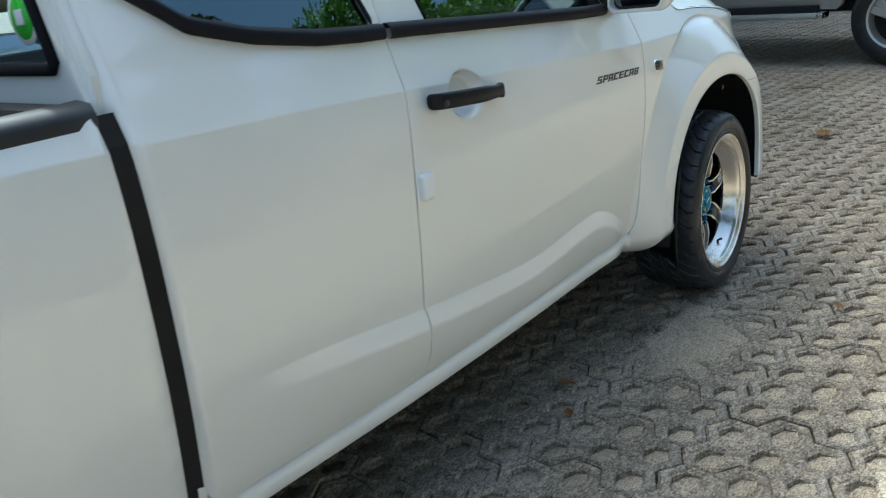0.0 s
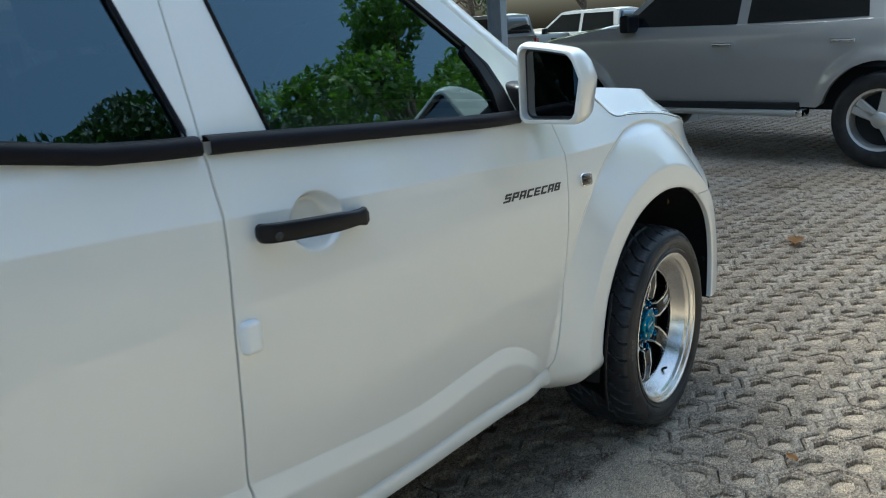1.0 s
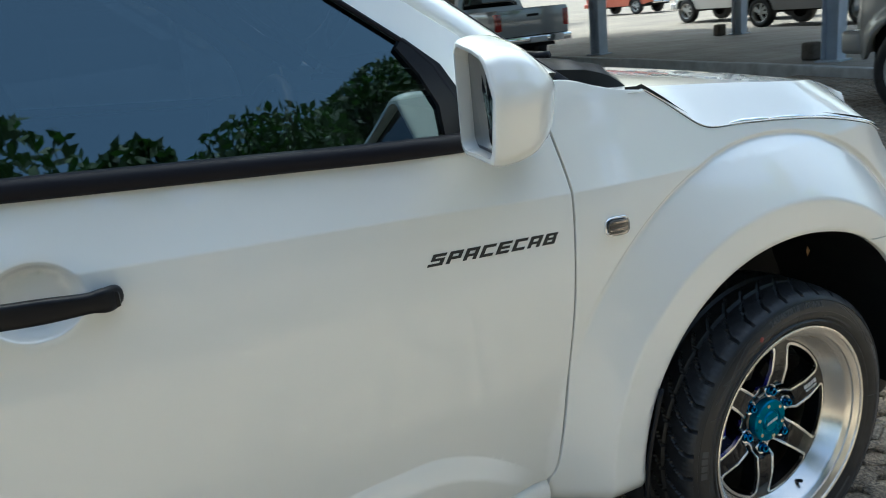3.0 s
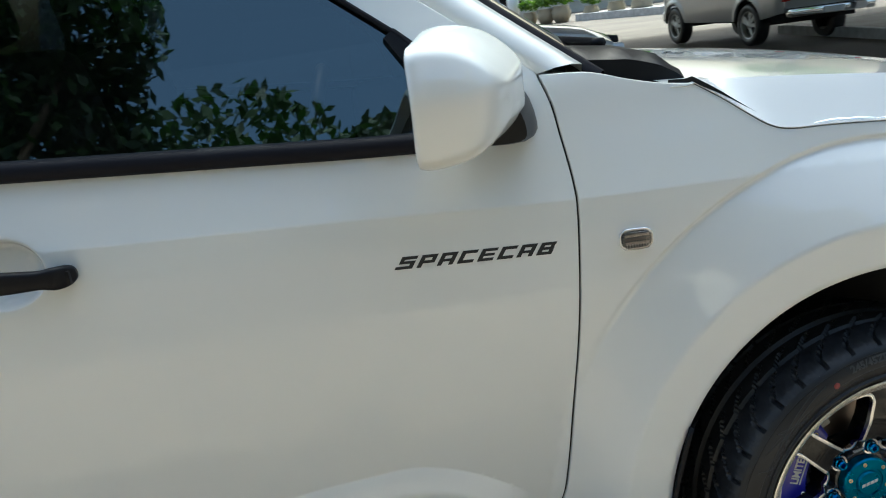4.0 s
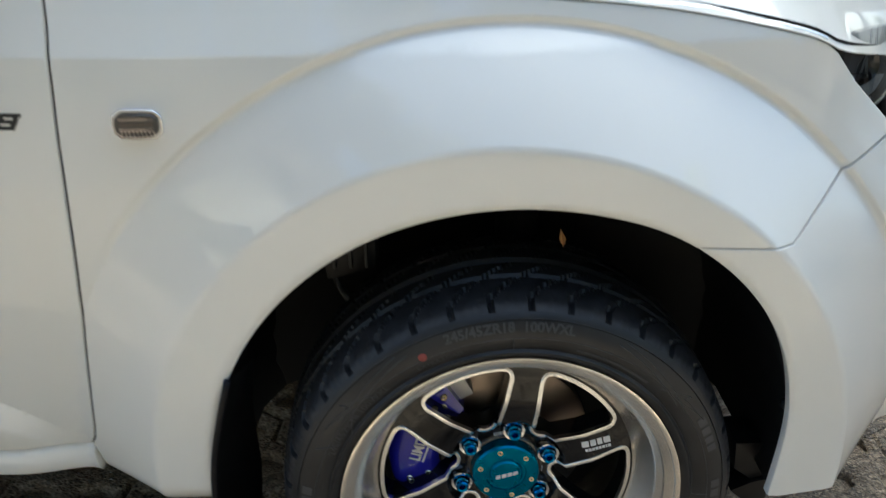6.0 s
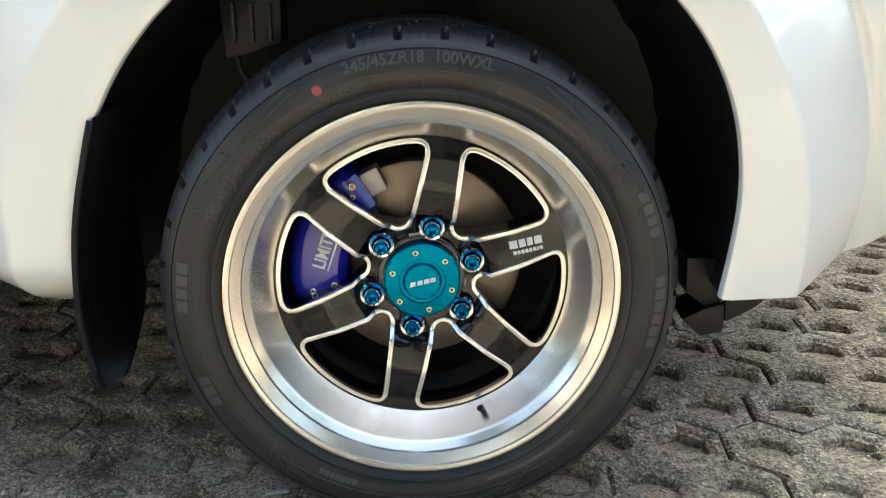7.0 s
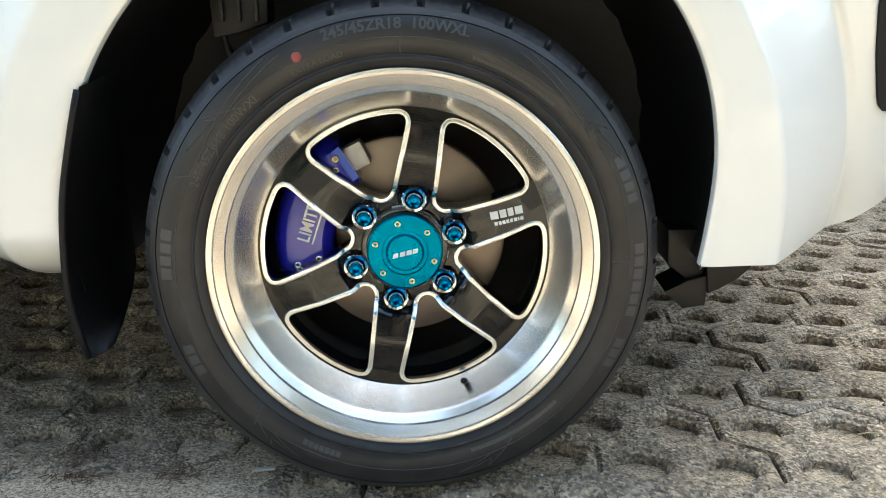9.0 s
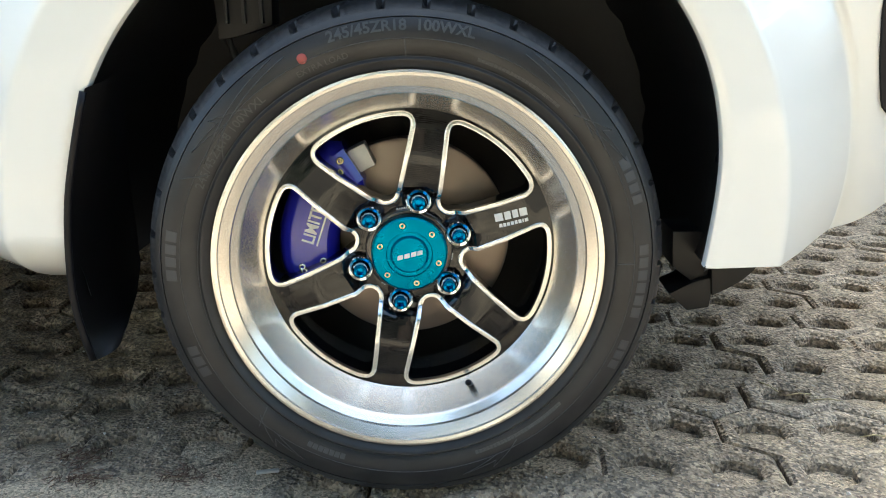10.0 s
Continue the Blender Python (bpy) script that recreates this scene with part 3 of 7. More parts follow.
# front fender
hood_seam = spline([(-0.305, 1.128), (-0.258, 1.098), (-0.212, 1.064), (-0.178, 1.041), (-0.140, 1.030), (-0.055, 1.026), (0.066, 1.016), (0.195, 1.000), (0.305, 0.978), (0.385, 0.957), (0.412, 0.943)])
bump_seam = [(0.4135, 0.9425), (0.452, 0.895), (0.516, 0.832), (0.350, 0.7270), (0.222, 0.7320)]
fender_top = spline([(-0.570, 1.176), (-0.488, 1.170), (-0.422, 1.151), (-0.365, 1.137), (-0.309, 1.129)])
i_split = min(range(len(arch)), key=lambda i: math.hypot(arch[i][0] - 0.222, arch[i][1] - 0.732) if arch[i][0] > 0 else 9)
fender_outline = shift(fender_top, G, -G) + shift(hood_seam, 0, -0.0022) + shift(line(bump_seam)[1:-1], -0.001, 0.001) + arch[i_split:] \
    + line([ARCH_R, (-0.440, 0.300), (-0.515, 0.302), (-0.575, 0.318), (-0.612, 0.332)])[1:] + shift(seam_front[::-1], G)[:-1]
crease_pts = [(AX + r * math.cos(radians(a)), AZ + r * math.sin(radians(a))) for r in (0.634, 0.6285, 0.6265, 0.6245, 0.6225, 0.6205, 0.6185, 0.6165, 0.6145, 0.610, 0.602, 0.590, 0.494, 0.488, 0.482) for a in np.arange(-5, 190, 0.9)]
shoulder_pts = [(x, crease_z(x) + d) for d in (-0.007, -0.0025, 0.0, 0.0025, 0.007) for x in np.arange(-3.7, -0.24, 0.011)]
skin("front_fender", fender_outline, Y, WHITE, truck, step=0.011, extra=crease_pts + shoulder_pts, label="flared white front wing over the wheel")

# front bumper side, wrapping round to the nose
bump_low = spline([(0.372, 0.328), (0.43, 0.326), (0.513, 0.322), (0.555, 0.328), (0.63, 0.338), (0.69, 0.352), (0.80, 0.385)])
bumper_outline = shift(arch[:i_split + 1], 0)[::-1] + line([ARCH_F, (0.371, 0.331)])[1:] + bump_low + line([(0.80, 0.385), (0.80, 0.80), (0.66, 0.83), (0.5185, 0.829), (0.3515, 0.7240), (0.226, 0.7290)])[1:-1]
bumper = skin("front_bumper", bumper_outline, Y, WHITE, truck, step=0.012, extra=crease_pts, label="white front bumper corner")

# dark recess at the bumper's front corner
skin("bumper_recess", spline([(0.603, 0.66), (0.607, 0.60), (0.618, 0.55), (0.632, 0.510), (0.655, 0.500), (0.70, 0.51), (0.73, 0.60), (0.70, 0.68), (0.64, 0.69)], 0.012, True), Y, SATIN, bumper, step=0.02, thick=0.01, lift=0.004, label="black moulded recess in the bumper")

# window line: the glass leans in above the belt
def GY(x, z):
    return Y(x, BELT(x)) + (z - BELT(x)) * 0.40


def Yside(x, z):
    b = BELT(x)
    if z <= b - 0.02:
        return Y(x, z)
    k = sstep(b - 0.02, b + 0.03, z)
    return Y(x, min(z, b + 0.03)) * (1 - k) + GY(x, z) * k if z < b + 0.03 else GY(x, z)


def rear_rise(x):
    return interp(-x, [1.70, 1.80, 1.94, 2.06, 2.10, 2.17], [0.0, 0.004, 0.022, 0.050, 0.080, 0.130])


# doors, each one pressing with its window opening
door_bot = 0.402
rec = (-1.432, 0.993)


def Ydoor(x, z):
    y = Yside(x, z)
    d = math.hypot((x - rec[0]) / 0.068, (z - rec[1]) / 0.055)
    if d < 1.0:         # hand recess behind the handle
        y += 0.032 * (1 - sstep(0.66, 1.0, d))
    return y


front_hole = [(x, BELT(x) + 0.008) for x in np.arange(-1.470, -0.715, 0.03)] + line([(-0.705, 1.095), (-0.722, 1.16), (-0.752, 1.225), (-0.785, 1.262), (-1.03, 1.452), (-1.11, 1.50), (-1.18, 1.513), (-1.50, 1.515), (-1.520, 1.49)], 0.03)
front_outline = line([(-1.6175, 1.142), (-1.61, 1.20), (-1.585, 1.545), (-1.565, 1.566), (-1.16, 1.562), (-1.06, 1.535), (-0.95, 1.467), (-0.70, 1.277), (-0.5745, 1.178)], 0.02) + shift(seam_front, -G)[1:-1] \
    + line([(-0.622, door_bot), (-1.6405, door_bot)]) + shift(seam_mid[::-1], G)[1:-1]
recess_pts = [(rec[0] + 0.068 * k * math.cos(a), rec[1] + 0.055 * k * math.sin(a)) for k in (0.7, 0.78, 0.86, 0.94, 1.0) for a in np.arange(0, 6.28, 0.12)]
swoosh_pts = [(x, swoosh_z(x) - d) for d in (-0.004, -0.002, 0.001, 0.018, 0.038, 0.044, 0.050) for x in np.arange(-2.2, -0.64, 0.010)]
front_door = skin("front_door", front_outline, Ydoor, WHITE, truck, holes=[front_hole], step=0.014, extra=recess_pts + swoosh_pts + shoulder_pts, label="white front door with black handle")
rear_hole = [(x, BELT(x) + rear_rise(x) + 0.010) for x in np.arange(-2.12, -1.64, 0.02)] + line([(-1.640, 1.18), (-1.700, 1.45), (-1.715, 1.50), (-1.76, 1.512), (-2.09, 1.505), (-2.145, 1.47), (-2.155, 1.40), (-2.145, 1.29)], 0.03)
CR = CAB_REAR + 0.002
rear_outline = line([(CR, 0.60), (CR - 0.014, 1.10), (CR - 0.008, 1.50), (-2.15, 1.565), (-1.60, 1.570), (-1.5885, 1.545), (-1.6145, 1.20), (-1.6215, 1.142)], 0.025) + shift(seam_mid, -G)[1:] + line([(-1.6495, door_bot), (-2.210, door_bot), (-2.230, 0.45), (CR, 0.58)], 0.025)


def Ycab(x, z):
    return Yside(x, z) + 0.034 * sstep(-2.204, CAB_REAR, x) ** 2


cab_edge = [(x, z) for x in (-2.210, -2.218, -2.226, -2.232, -2.236) for z in np.arange(0.45, 1.5, 0.012)]
rear_door = skin("rear_half_door", rear_outline, Ycab, WHITE, truck, holes=[rear_hole], step=0.014, extra=swoosh_pts + cab_edge + shoulder_pts, label="white rear-hinged half door")

# dark strip close behind each door seam, so the gap reads black
for seam in (seam_front, seam_mid):
    rows = [[(q[0] - 0.010, Y(q[0], q[1]) + 0.0065, q[1]), (q[0] + 0.010, Y(q[0], q[1]) + 0.0065, q[1])] for q in seam if q[1] < 1.14]
    part("door_seal", strip(rows), DARK, truck, smooth=False)

# sill under the doors
def Ysill(x, z):
    t = (z - 0.373) / 0.026
    return Y(x, 0.40) + 0.006 - 0.012 * math.sqrt(max(0.0, 1 - min(1.0, t * t))) + 0.004


skin("sill", line([(-2.236, 0.347), (-0.615, 0.347), (-0.6175, 0.398), (-2.236, 0.3985)]), Ysill, WHITE, truck, step=0.009, thick=0.05, label="white sill under the doors")

# seals along the belt line
def belt_seal(name, x0, x1, curve=None):
    rows = []
    xs = np.linspace(x0, x1, 44)
    for x in xs:
        z = BELT(x) + (curve(x) if curve else 0)
        y = GY(x, z) - 0.006
        rows.append([(x, y - 0.004, z - 0.004), (x, y - 0.010, z + 0.002), (x, y - 0.009, z + 0.018), (x, y - 0.001, z + 0.026), (x, y + 0.012, z + 0.028), (x, y + 0.014, z - 0.004)])
    bm = strip(rows, loop=True)
    bmesh.ops.recalc_face_normals(bm, faces=bm.faces[:])
    return bm


seal_f = part("belt_seal", belt_seal("a", -1.614, -0.70), RUBBER_TRIM, front_door, "black rubber window seal")
part("belt_seal", belt_seal("b", -2.165, -1.628, rear_rise), RUBBER_TRIM, rear_door, "black rubber window seal")


# side glass
ROOF_Z = 1.60
skin("window_glass", front_hole, lambda x, z: GY(x, z) + 0.010, TINT, front_door, step=0.05, thick=0.004, label="dark tinted side window")
skin("sail_panel", [(-0.765, 1.098), (-0.690, 1.095), (-0.708, 1.165), (-0.738, 1.226), (-0.795, 1.276), (-0.812, 1.262), (-0.782, 1.215), (-0.760, 1.16)], GY, SATIN, front_door, step=0.02, thick=0.014, lift=0.003, label="black sail panel beside the mirror")
part("window_seal", tube([(x, GY(x, z) + 0.001, z) for x, z in front_hole], 0.0050, n=6, close=True), RUBBER_TRIM, front_door, "black window seal")
skin("window_glass", rear_hole, lambda x, z: GY(x, z) + 0.008, TINT, rear_door, step=0.05, thick=0.004, label="dark tinted quarter window")
part("window_seal", tube([(x, GY(x, z) + 0.001, z) for x, z in rear_hole], 0.0050, n=6, close=True), RUBBER_TRIM, rear_door, "black window seal")
# black strip set into the cab and bed gap in place of its shade
rows = [[(-2.278, Y(-2.26, z) + 0.10, z), (-2.276, Y(-2.26, z) + 0.019, z), (-2.224, Y(-2.24, z) + 0.017, z), (-2.222, Y(-2.24, z) + 0.10, z)] for z in np.linspace(0.42, 1.115, 30)]
part("pillar_gap", strip(rows), DARK, truck, "black strip standing for the shade in the gap between cab and bed", smooth=False)

# windscreen pillar, roof and the other side
def mirror_y(bm):
    for v in bm.verts:
        v.co.y = 2 * YC - v.co.y
    bmesh.ops.reverse_faces(bm, faces=bm.faces[:])
    return bm


def pillar_sheet():
    rows = []
    for t in np.linspace(0, 1, 18):
        z = 1.176 + t * 0.40
        x = -0.568 - (z - 1.176) * 1.295 + 0.05 * t ** 3
        y = GY(-0.60, z) + 0.002
        rows.append([(x - 0.004, y + 0.012, z - 0.004), (x, y, z), (x + 0.030, y + 0.004, z + 0.006), (x + 0.062, y + 0.014, z + 0.008), (x + 0.085, y + 0.034, z + 0.004), (x + 0.088, y + 0.052, z - 0.010)])
    return strip(rows)


for side in (0, 1):
    bm = pillar_sheet()
    bmesh.ops.recalc_face_normals(bm, faces=bm.faces[:])
    part("windscreen_pillar", mirror_y(bm) if side else bm, WHITE, truck, "white windscreen pillar")
    rows = []
    for t in np.linspace(0, 1, 18):
        z = 1.158 + t * 0.42
        x = -0.568 - (z - 1.176) * 1.295 + 0.088 + 0.05 * t ** 3
        y = GY(-0.60, z) + 0.053
        rows.append([(x, y, z - 0.006), (x + 0.012, y + 0.004, z + 0.004), (x + 0.020, y + 0.016, z + 0.004), (x + 0.022, y + 0.026, z - 0.008)])
    bm = strip(rows)
    bmesh.ops.recalc_face_normals(bm, faces=bm.faces[:])
    part("windscreen_seal", mirror_y(bm) if side else bm, RUBBER_TRIM, truck, "black windscreen seal")

# windscreen
rows = []
for t in np.linspace(0, 1, 14):
    z = 1.135 + t * 0.445
    row = []
    for s in np.linspace(-1, 1, 21):
        half = YC - (GY(-0.60, z) + 0.060)
        x = -0.570 - (z - 1.176) * 1.295 + 0.100 + 0.15 * (1 - s * s) * (1 - 0.55 * t) + 0.05 * t ** 3
        row.append((x, YC + s * half, z))
    rows.append(row)
bm = strip(rows)
bmesh.ops.recalc_face_normals(bm, faces=bm.faces[:])
bmesh.ops.solidify(bm, geom=bm.faces[:], thickness=0.005)
part("windscreen", bm, CLEAR, truck, "raked windscreen")

# roof
rows = []
for x in np.linspace(-2.242, -1.05, 22):
    row = []
    for s in np.linspace(-1, 1, 25):
        e = abs(s)
        half = YC - GY(-1.2, 1.565)
        z = 1.572 + 0.055 * (1 - e ** 2.6) - 0.03 * sstep(-1.25, -1.05, x) - 0.012 * sstep(-2.13, -2.242, x)
        row.append((x, YC + s * half, z))
    rows.append(row)
bm = strip(rows)
bmesh.ops.recalc_face_normals(bm, faces=bm.faces[:])
bmesh.ops.solidify(bm, geom=bm.faces[:], thickness=0.02)
part("roof", bm, WHITE, truck)

# back wall of the cab with its window
wall_o = [(0.055, 0.42), (0.045, 0.9), (0.075, 1.17), (0.20, 1.50), (0.26, 1.57), (1.58, 1.57), (1.64, 1.50), (1.765, 1.17), (1.795, 0.9), (1.785, 0.42)]
win_o = line([(0.165, 1.19), (0.175, 1.183), (1.66, 1.183), (1.675, 1.20), (1.60, 1.46), (1.57, 1.485), (0.27, 1.485), (0.24, 1.46)], 0.2)
v, f, loops = fill(line(wall_o + wall_o[:1], 0.1)[:-1], [win_o], 0.12)
bm = bmesh.new()
vs = [bm.verts.new((CAB_REAR, p[0], p[1])) for p in v]
for q in f:
    bm.faces.new([vs[i] for i in q])
bmesh.ops.recalc_face_normals(bm, faces=bm.faces[:])
bmesh.ops.solidify(bm, geom=bm.faces[:], thickness=0.015)
cab_back = part("cab_back_wall", bm, WHITE, truck, "white cab back wall", smooth=False)
bm = bmesh.new()
bm.faces.new([bm.verts.new((CAB_REAR + 0.006, p[0], p[1])) for p in win_o])
part("rear_window", bm, TINT, cab_back, "dark rear window", smooth=False)
bm = tube([(CAB_REAR - 0.002, p[0], p[1]) for p in win_o], 0.012, n=6, close=True)
part("rear_window_seal", bm, RUBBER_TRIM, cab_back, "black rear window seal")
for r, y, m, nm, lb in ((0.042, 0.0, STICKER_W, "sticker_rim", "white ring of a round sticker"), (0.033, -0.0015, STICKER_G, "sticker_face", "round green sticker on the rear window")):
    bm = lathe([(0.0, 0.0), (r, 0.0), (r, 0.002)], 32)
    bm.transform(Matrix.Translation((CAB_REAR - 0.003 + y, 0.235, 1.262)) @ Matrix.Rotation(radians(-90), 4, "Z"))
    part(nm, bm, m, cab_back, lb)
bm = box((CAB_REAR - 0.0075, 0.222, 1.252), (CAB_REAR - 0.0045, 0.249, 1.276), 0.001)
part("sticker_mark", bm, LETTER, cab_back)

# bed
BED_F = -2.262
bed_o = line([(BED_F, 0.45), (BED_F, 1.112)], 0.05) + line([(BED_F - 0.01, 1.118), (-3.05, 1.125), (-3.78, 1.13), (-3.80, 1.11), (-3.80, 0.62), (-3.74, 0.55), (-3.50, 0.52)], 0.05)
ARX = -3.095
bed_arch = [(ARX + 0.40 * math.cos(radians(a)), 0.345 + 0.40 * math.sin(radians(a))) for a in np.arange(176, 3, -4)]
bed_o = bed_o + bed_arch + line([(ARX + 0.41, 0.36), (-2.60, 0.36), (BED_F - 0.02, 0.36)], 0.05)


def Ybed(x, z):
    return Y(x, min(z, 1.14)) + 0.016 * sstep(-2.280, BED_F, x) ** 2


bed = skin("cargo_bed_side", bed_o[::-1], Ybed, WHITE, truck, step=0.025, thick=0.02, extra=shoulder_pts, label="white cargo bed side")
skin("cargo_bed_side", bed_o[::-1], lambda x, z: Ybed(x, z) - 2 * YC, WHITE, truck, step=0.06, thick=0.02, flip=-1)
# black rail cap and bed walls
for side in (0, 1):
    rows = []
    for x in np.linspace(-3.79, BED_F + 0.004, 40):
        z = 1.122 + 0.004 * math.sin(x)
        y = Ybed(x, 1.11)
        rows.append([(x, y - 0.003, z - 0.022), (x, y - 0.006, z), (x, y + 0.006, z + 0.016), (x, y + 0.045, z + 0.020), (x, y + 0.075, z + 0.016), (x, y + 0.080, z - 0.03)])
    bm = strip(rows, loop=True)
    bm.faces.new([v for v in bm.verts if v.co.x > BED_F + 0.003])
    bmesh.ops.recalc_face_normals(bm, faces=bm.faces[:])
    part("rail_cap", mirror_y(bm) if side else bm, PLASTIC, truck, "black bed rail cap", angle=50)
bm = box((BED_F - 0.03, 0.07, 0.5), (BED_F - 0.005, 2 * YC - 0.07, 1.10), 0.004)
part("bed_front_wall", bm, PLASTIC, truck, "black bed liner front wall", smooth=False)
part("bed_front_cap", box((BED_F - 0.055, 0.06, 1.10), (BED_F - 0.002, 2 * YC - 0.06, 1.135), 0.012), PLASTIC, truck, "black bed liner edge", angle=40)
part("bed_floor", box((-3.78, 0.08, 0.62), (BED_F - 0.02, 2 * YC - 0.08, 0.66)), PLASTIC, truck, smooth=False)
for y0 in (0.075, 2 * YC - 0.11):
    part("bed_inner_wall", box((-3.78, y0, 0.64), (BED_F - 0.02, y0 + 0.035, 1.11)), PLASTIC, truck, smooth=False)
part("tailgate", box((-3.84, 0.05, 0.62), (-3.79, 2 * YC - 0.05, 1.12), 0.012), WHITE, truck, "white tailgate", angle=40)
part("rear_bumper", box((-3.98, 0.08, 0.45), (-3.80, 2 * YC - 0.08, 0.58), 0.03), CHROME, truck, "chrome rear bumper", angle=40)

# dark shell behind the gaps, floor and frame
for nm, o in (("door_shell", line([(-2.225, 0.41), (-0.64, 0.41), (-0.60, 0.60), (-0.50, 0.60), (-0.48, 1.05), (-0.60, 1.06), (-1.62, 1.12), (-2.225, 1.13)], 0.05)),):
    skin(nm, o, Y, DARK, truck, step=0.05, thick=0.01, lift=-0.040)
    skin(nm, o, lambda x, z: Y(x, z) - 2 * YC, DARK, truck, step=0.08, thick=0.01, lift=-0.040, flip=-1)
# dark tube added to block the far pillar's gleam seen through the glass
part("pillar_trim", tube([(-0.90, 1.555, 1.47), (-0.79, 1.595, 1.385), (-0.66, 1.645, 1.28), (-0.52, 1.665, 1.18)], 0.034), SEAT, truck, "dark tube added inside the far pillar to hide its gleam")
part("cab_floor", box((-2.23, 0.10, 0.34), (-0.62, 2 * YC - 0.10, 0.40)), DARK, truck, smooth=False)
for y0 in (0.42, 1.30):
    part("frame_rail", box((-3.85, y0, 0.30), (0.75, y0 + 0.10, 0.42), 0.01), DARK, truck, smooth=False)
part("engine_bay", box((-0.42, 0.42, 0.36), (0.62, 2 * YC - 0.42, 0.88), 0.02), DARK, truck, smooth=False)
part("step_bracket", box((-0.585, 0.14, 0.285), (-0.475, 0.30, 0.325), 0.008), DARK, truck, smooth=False)
part("front_axle", box((-0.06, 0.22, 0.28), (0.06, 2 * YC - 0.22, 0.36), 0.02), DARK, truck, smooth=False)
part("rear_axle", box((ARX - 0.05, 0.2, 0.28), (ARX + 0.05, 2 * YC - 0.2, 0.38), 0.02), DARK, truck, smooth=False)
# the other side in white
FY = lambda x, z: Y(x, z) - 2 * YC
FYC = lambda x, z: Ycab(x, z) - 2 * YC
skin("front_fender", fender_outline, FY, WHITE, truck, step=0.04, flip=-1)
skin("front_bumper", bumper_outline, FY, WHITE, truck, step=0.04, flip=-1)
skin("front_door", front_outline, lambda x, z: Yside(x, z) - 2 * YC, WHITE, truck, holes=[front_hole], step=0.05, flip=-1)
skin("rear_half_door", rear_outline, FYC, WHITE, truck, holes=[rear_hole], step=0.05, flip=-1)
skin("window_glass", front_hole, lambda x, z: GY(x, z) + 0.010 - 2 * YC, TINT, truck, step=0.08, thick=0.004, flip=-1)
skin("window_glass", rear_hole, lambda x, z: GY(x, z) + 0.008 - 2 * YC, TINT, truck, step=0.08, thick=0.004, flip=-1)

# bonnet: side wall rising from the wing seam, shoulder, then the crowned top
hs_x = [p[0] for p in hood_seam]
hs_z = [p[1] for p in hood_seam]
sh_z = smooth_table([-0.36, -0.27, -0.08, 0.11, 0.37, 0.52, 0.62], [1.132, 1.126, 1.110, 1.090, 1.056, 1.022, 0.985])
rows, gap_rows = [], []
for x in np.linspace(-0.345, 0.60, 64):
    zs = sh_z(x)
    if x < hs_x[0]:
        z0 = zs - 0.006
    elif x < hs_x[-1]:
        z0 = interp(x, hs_x, hs_z) + 0.0008
    else:
        z0 = interp(x, [hs_x[-1], 0.50, 0.60], [hs_z[-1], 0.915, 0.885])
    y0 = Y(x, z0) if x < 0.44 else Y(0.44, z0) + (x - 0.44) * 1.25
    y0 -= 0.002
    ysh = max(0.165 + 0.22 * sstep(0.10, 0.60, x), y0 + 0.02)
    front_drop = 0.10 * sstep(0.30, 0.62, x)
    row = [(x, y0 + 0.020, z0 + 0.006), (x, y0 + 0.002, z0 - 0.0003), (x, y0, z0 + 0.0012)]
    gap_rows.append([(x, y0 + 0.012, z0 - 0.03), (x, y0 + 0.011, z0 + 0.012)])
    for k in (0.15, 0.35, 0.55, 0.75, 0.9):
        # rounded side wall
        yy = y0 + (ysh - y0) * k
        z = z0 + (zs - z0) * (1 - (1 - k) ** 1.04)
        row.append((x, yy, z))
    row.append((x, ysh, zs))
    for k in (0.04, 0.1, 0.2, 0.35, 0.55, 0.78, 1.0):
        yy = ysh + (YC - ysh) * k
        z = zs + (0.017 - 0.006 * sstep(0.2, 0.6, x)) * (1 - (1 - k) ** 2.0)
        row.append((x, yy, z))
    row += [(px, 2 * YC - py, pz) for px, py, pz in row[-2::-1]]
    rows.append(row)
bm = strip(rows)
bmesh.ops.recalc_face_normals(bm, faces=bm.faces[:])
part("bonnet", bm, WHITE, truck, "white bonnet with clear film peeling along its edge", angle=20)
# dark strip close behind the bonnet's side gap
part("bonnet_seal", strip(gap_rows), DARK, truck, smooth=False)
part("bonnet_liner", box((-0.28, 0.30, 0.88), (0.40, 2 * YC - 0.30, 1.02)), DARK, truck, smooth=False)

# nose: grille and bumper face closing the front
rows = []
for s in np.linspace(-1, 1, 31):
    yy = YC + s * (YC - 0.30)
    xf = 0.90 - 0.12 * abs(s) ** 3
    rows.append([(xf - 0.12, yy, 0.36), (xf - 0.02, yy, 0.40), (xf, yy, 0.50), (xf, yy, 0.62), (xf - 0.03, yy, 0.70)])
bm = strip(rows)
bmesh.ops.recalc_face_normals(bm, faces=bm.faces[:])
bmesh.ops.solidify(bm, geom=bm.faces[:], thickness=0.02)
part("bumper_face", bm, WHITE, truck, "white front bumper")
rows = []
for s in np.linspace(-1, 1, 25):
    yy = YC + s * (YC - 0.45)
    xf = 0.85 - 0.17 * abs(s) ** 2.2
    rows.append([(xf, yy, 0.69), (xf - 0.03, yy, 0.80), (xf - 0.11, yy, 0.905), (xf - 0.16, yy, 0.94)])
bm = strip(rows)
bmesh.ops.recalc_face_normals(bm, faces=bm.faces[:])
bmesh.ops.solidify(bm, geom=bm.faces[:], thickness=0.02)
part("grille", bm, SATIN, truck, "black grille")
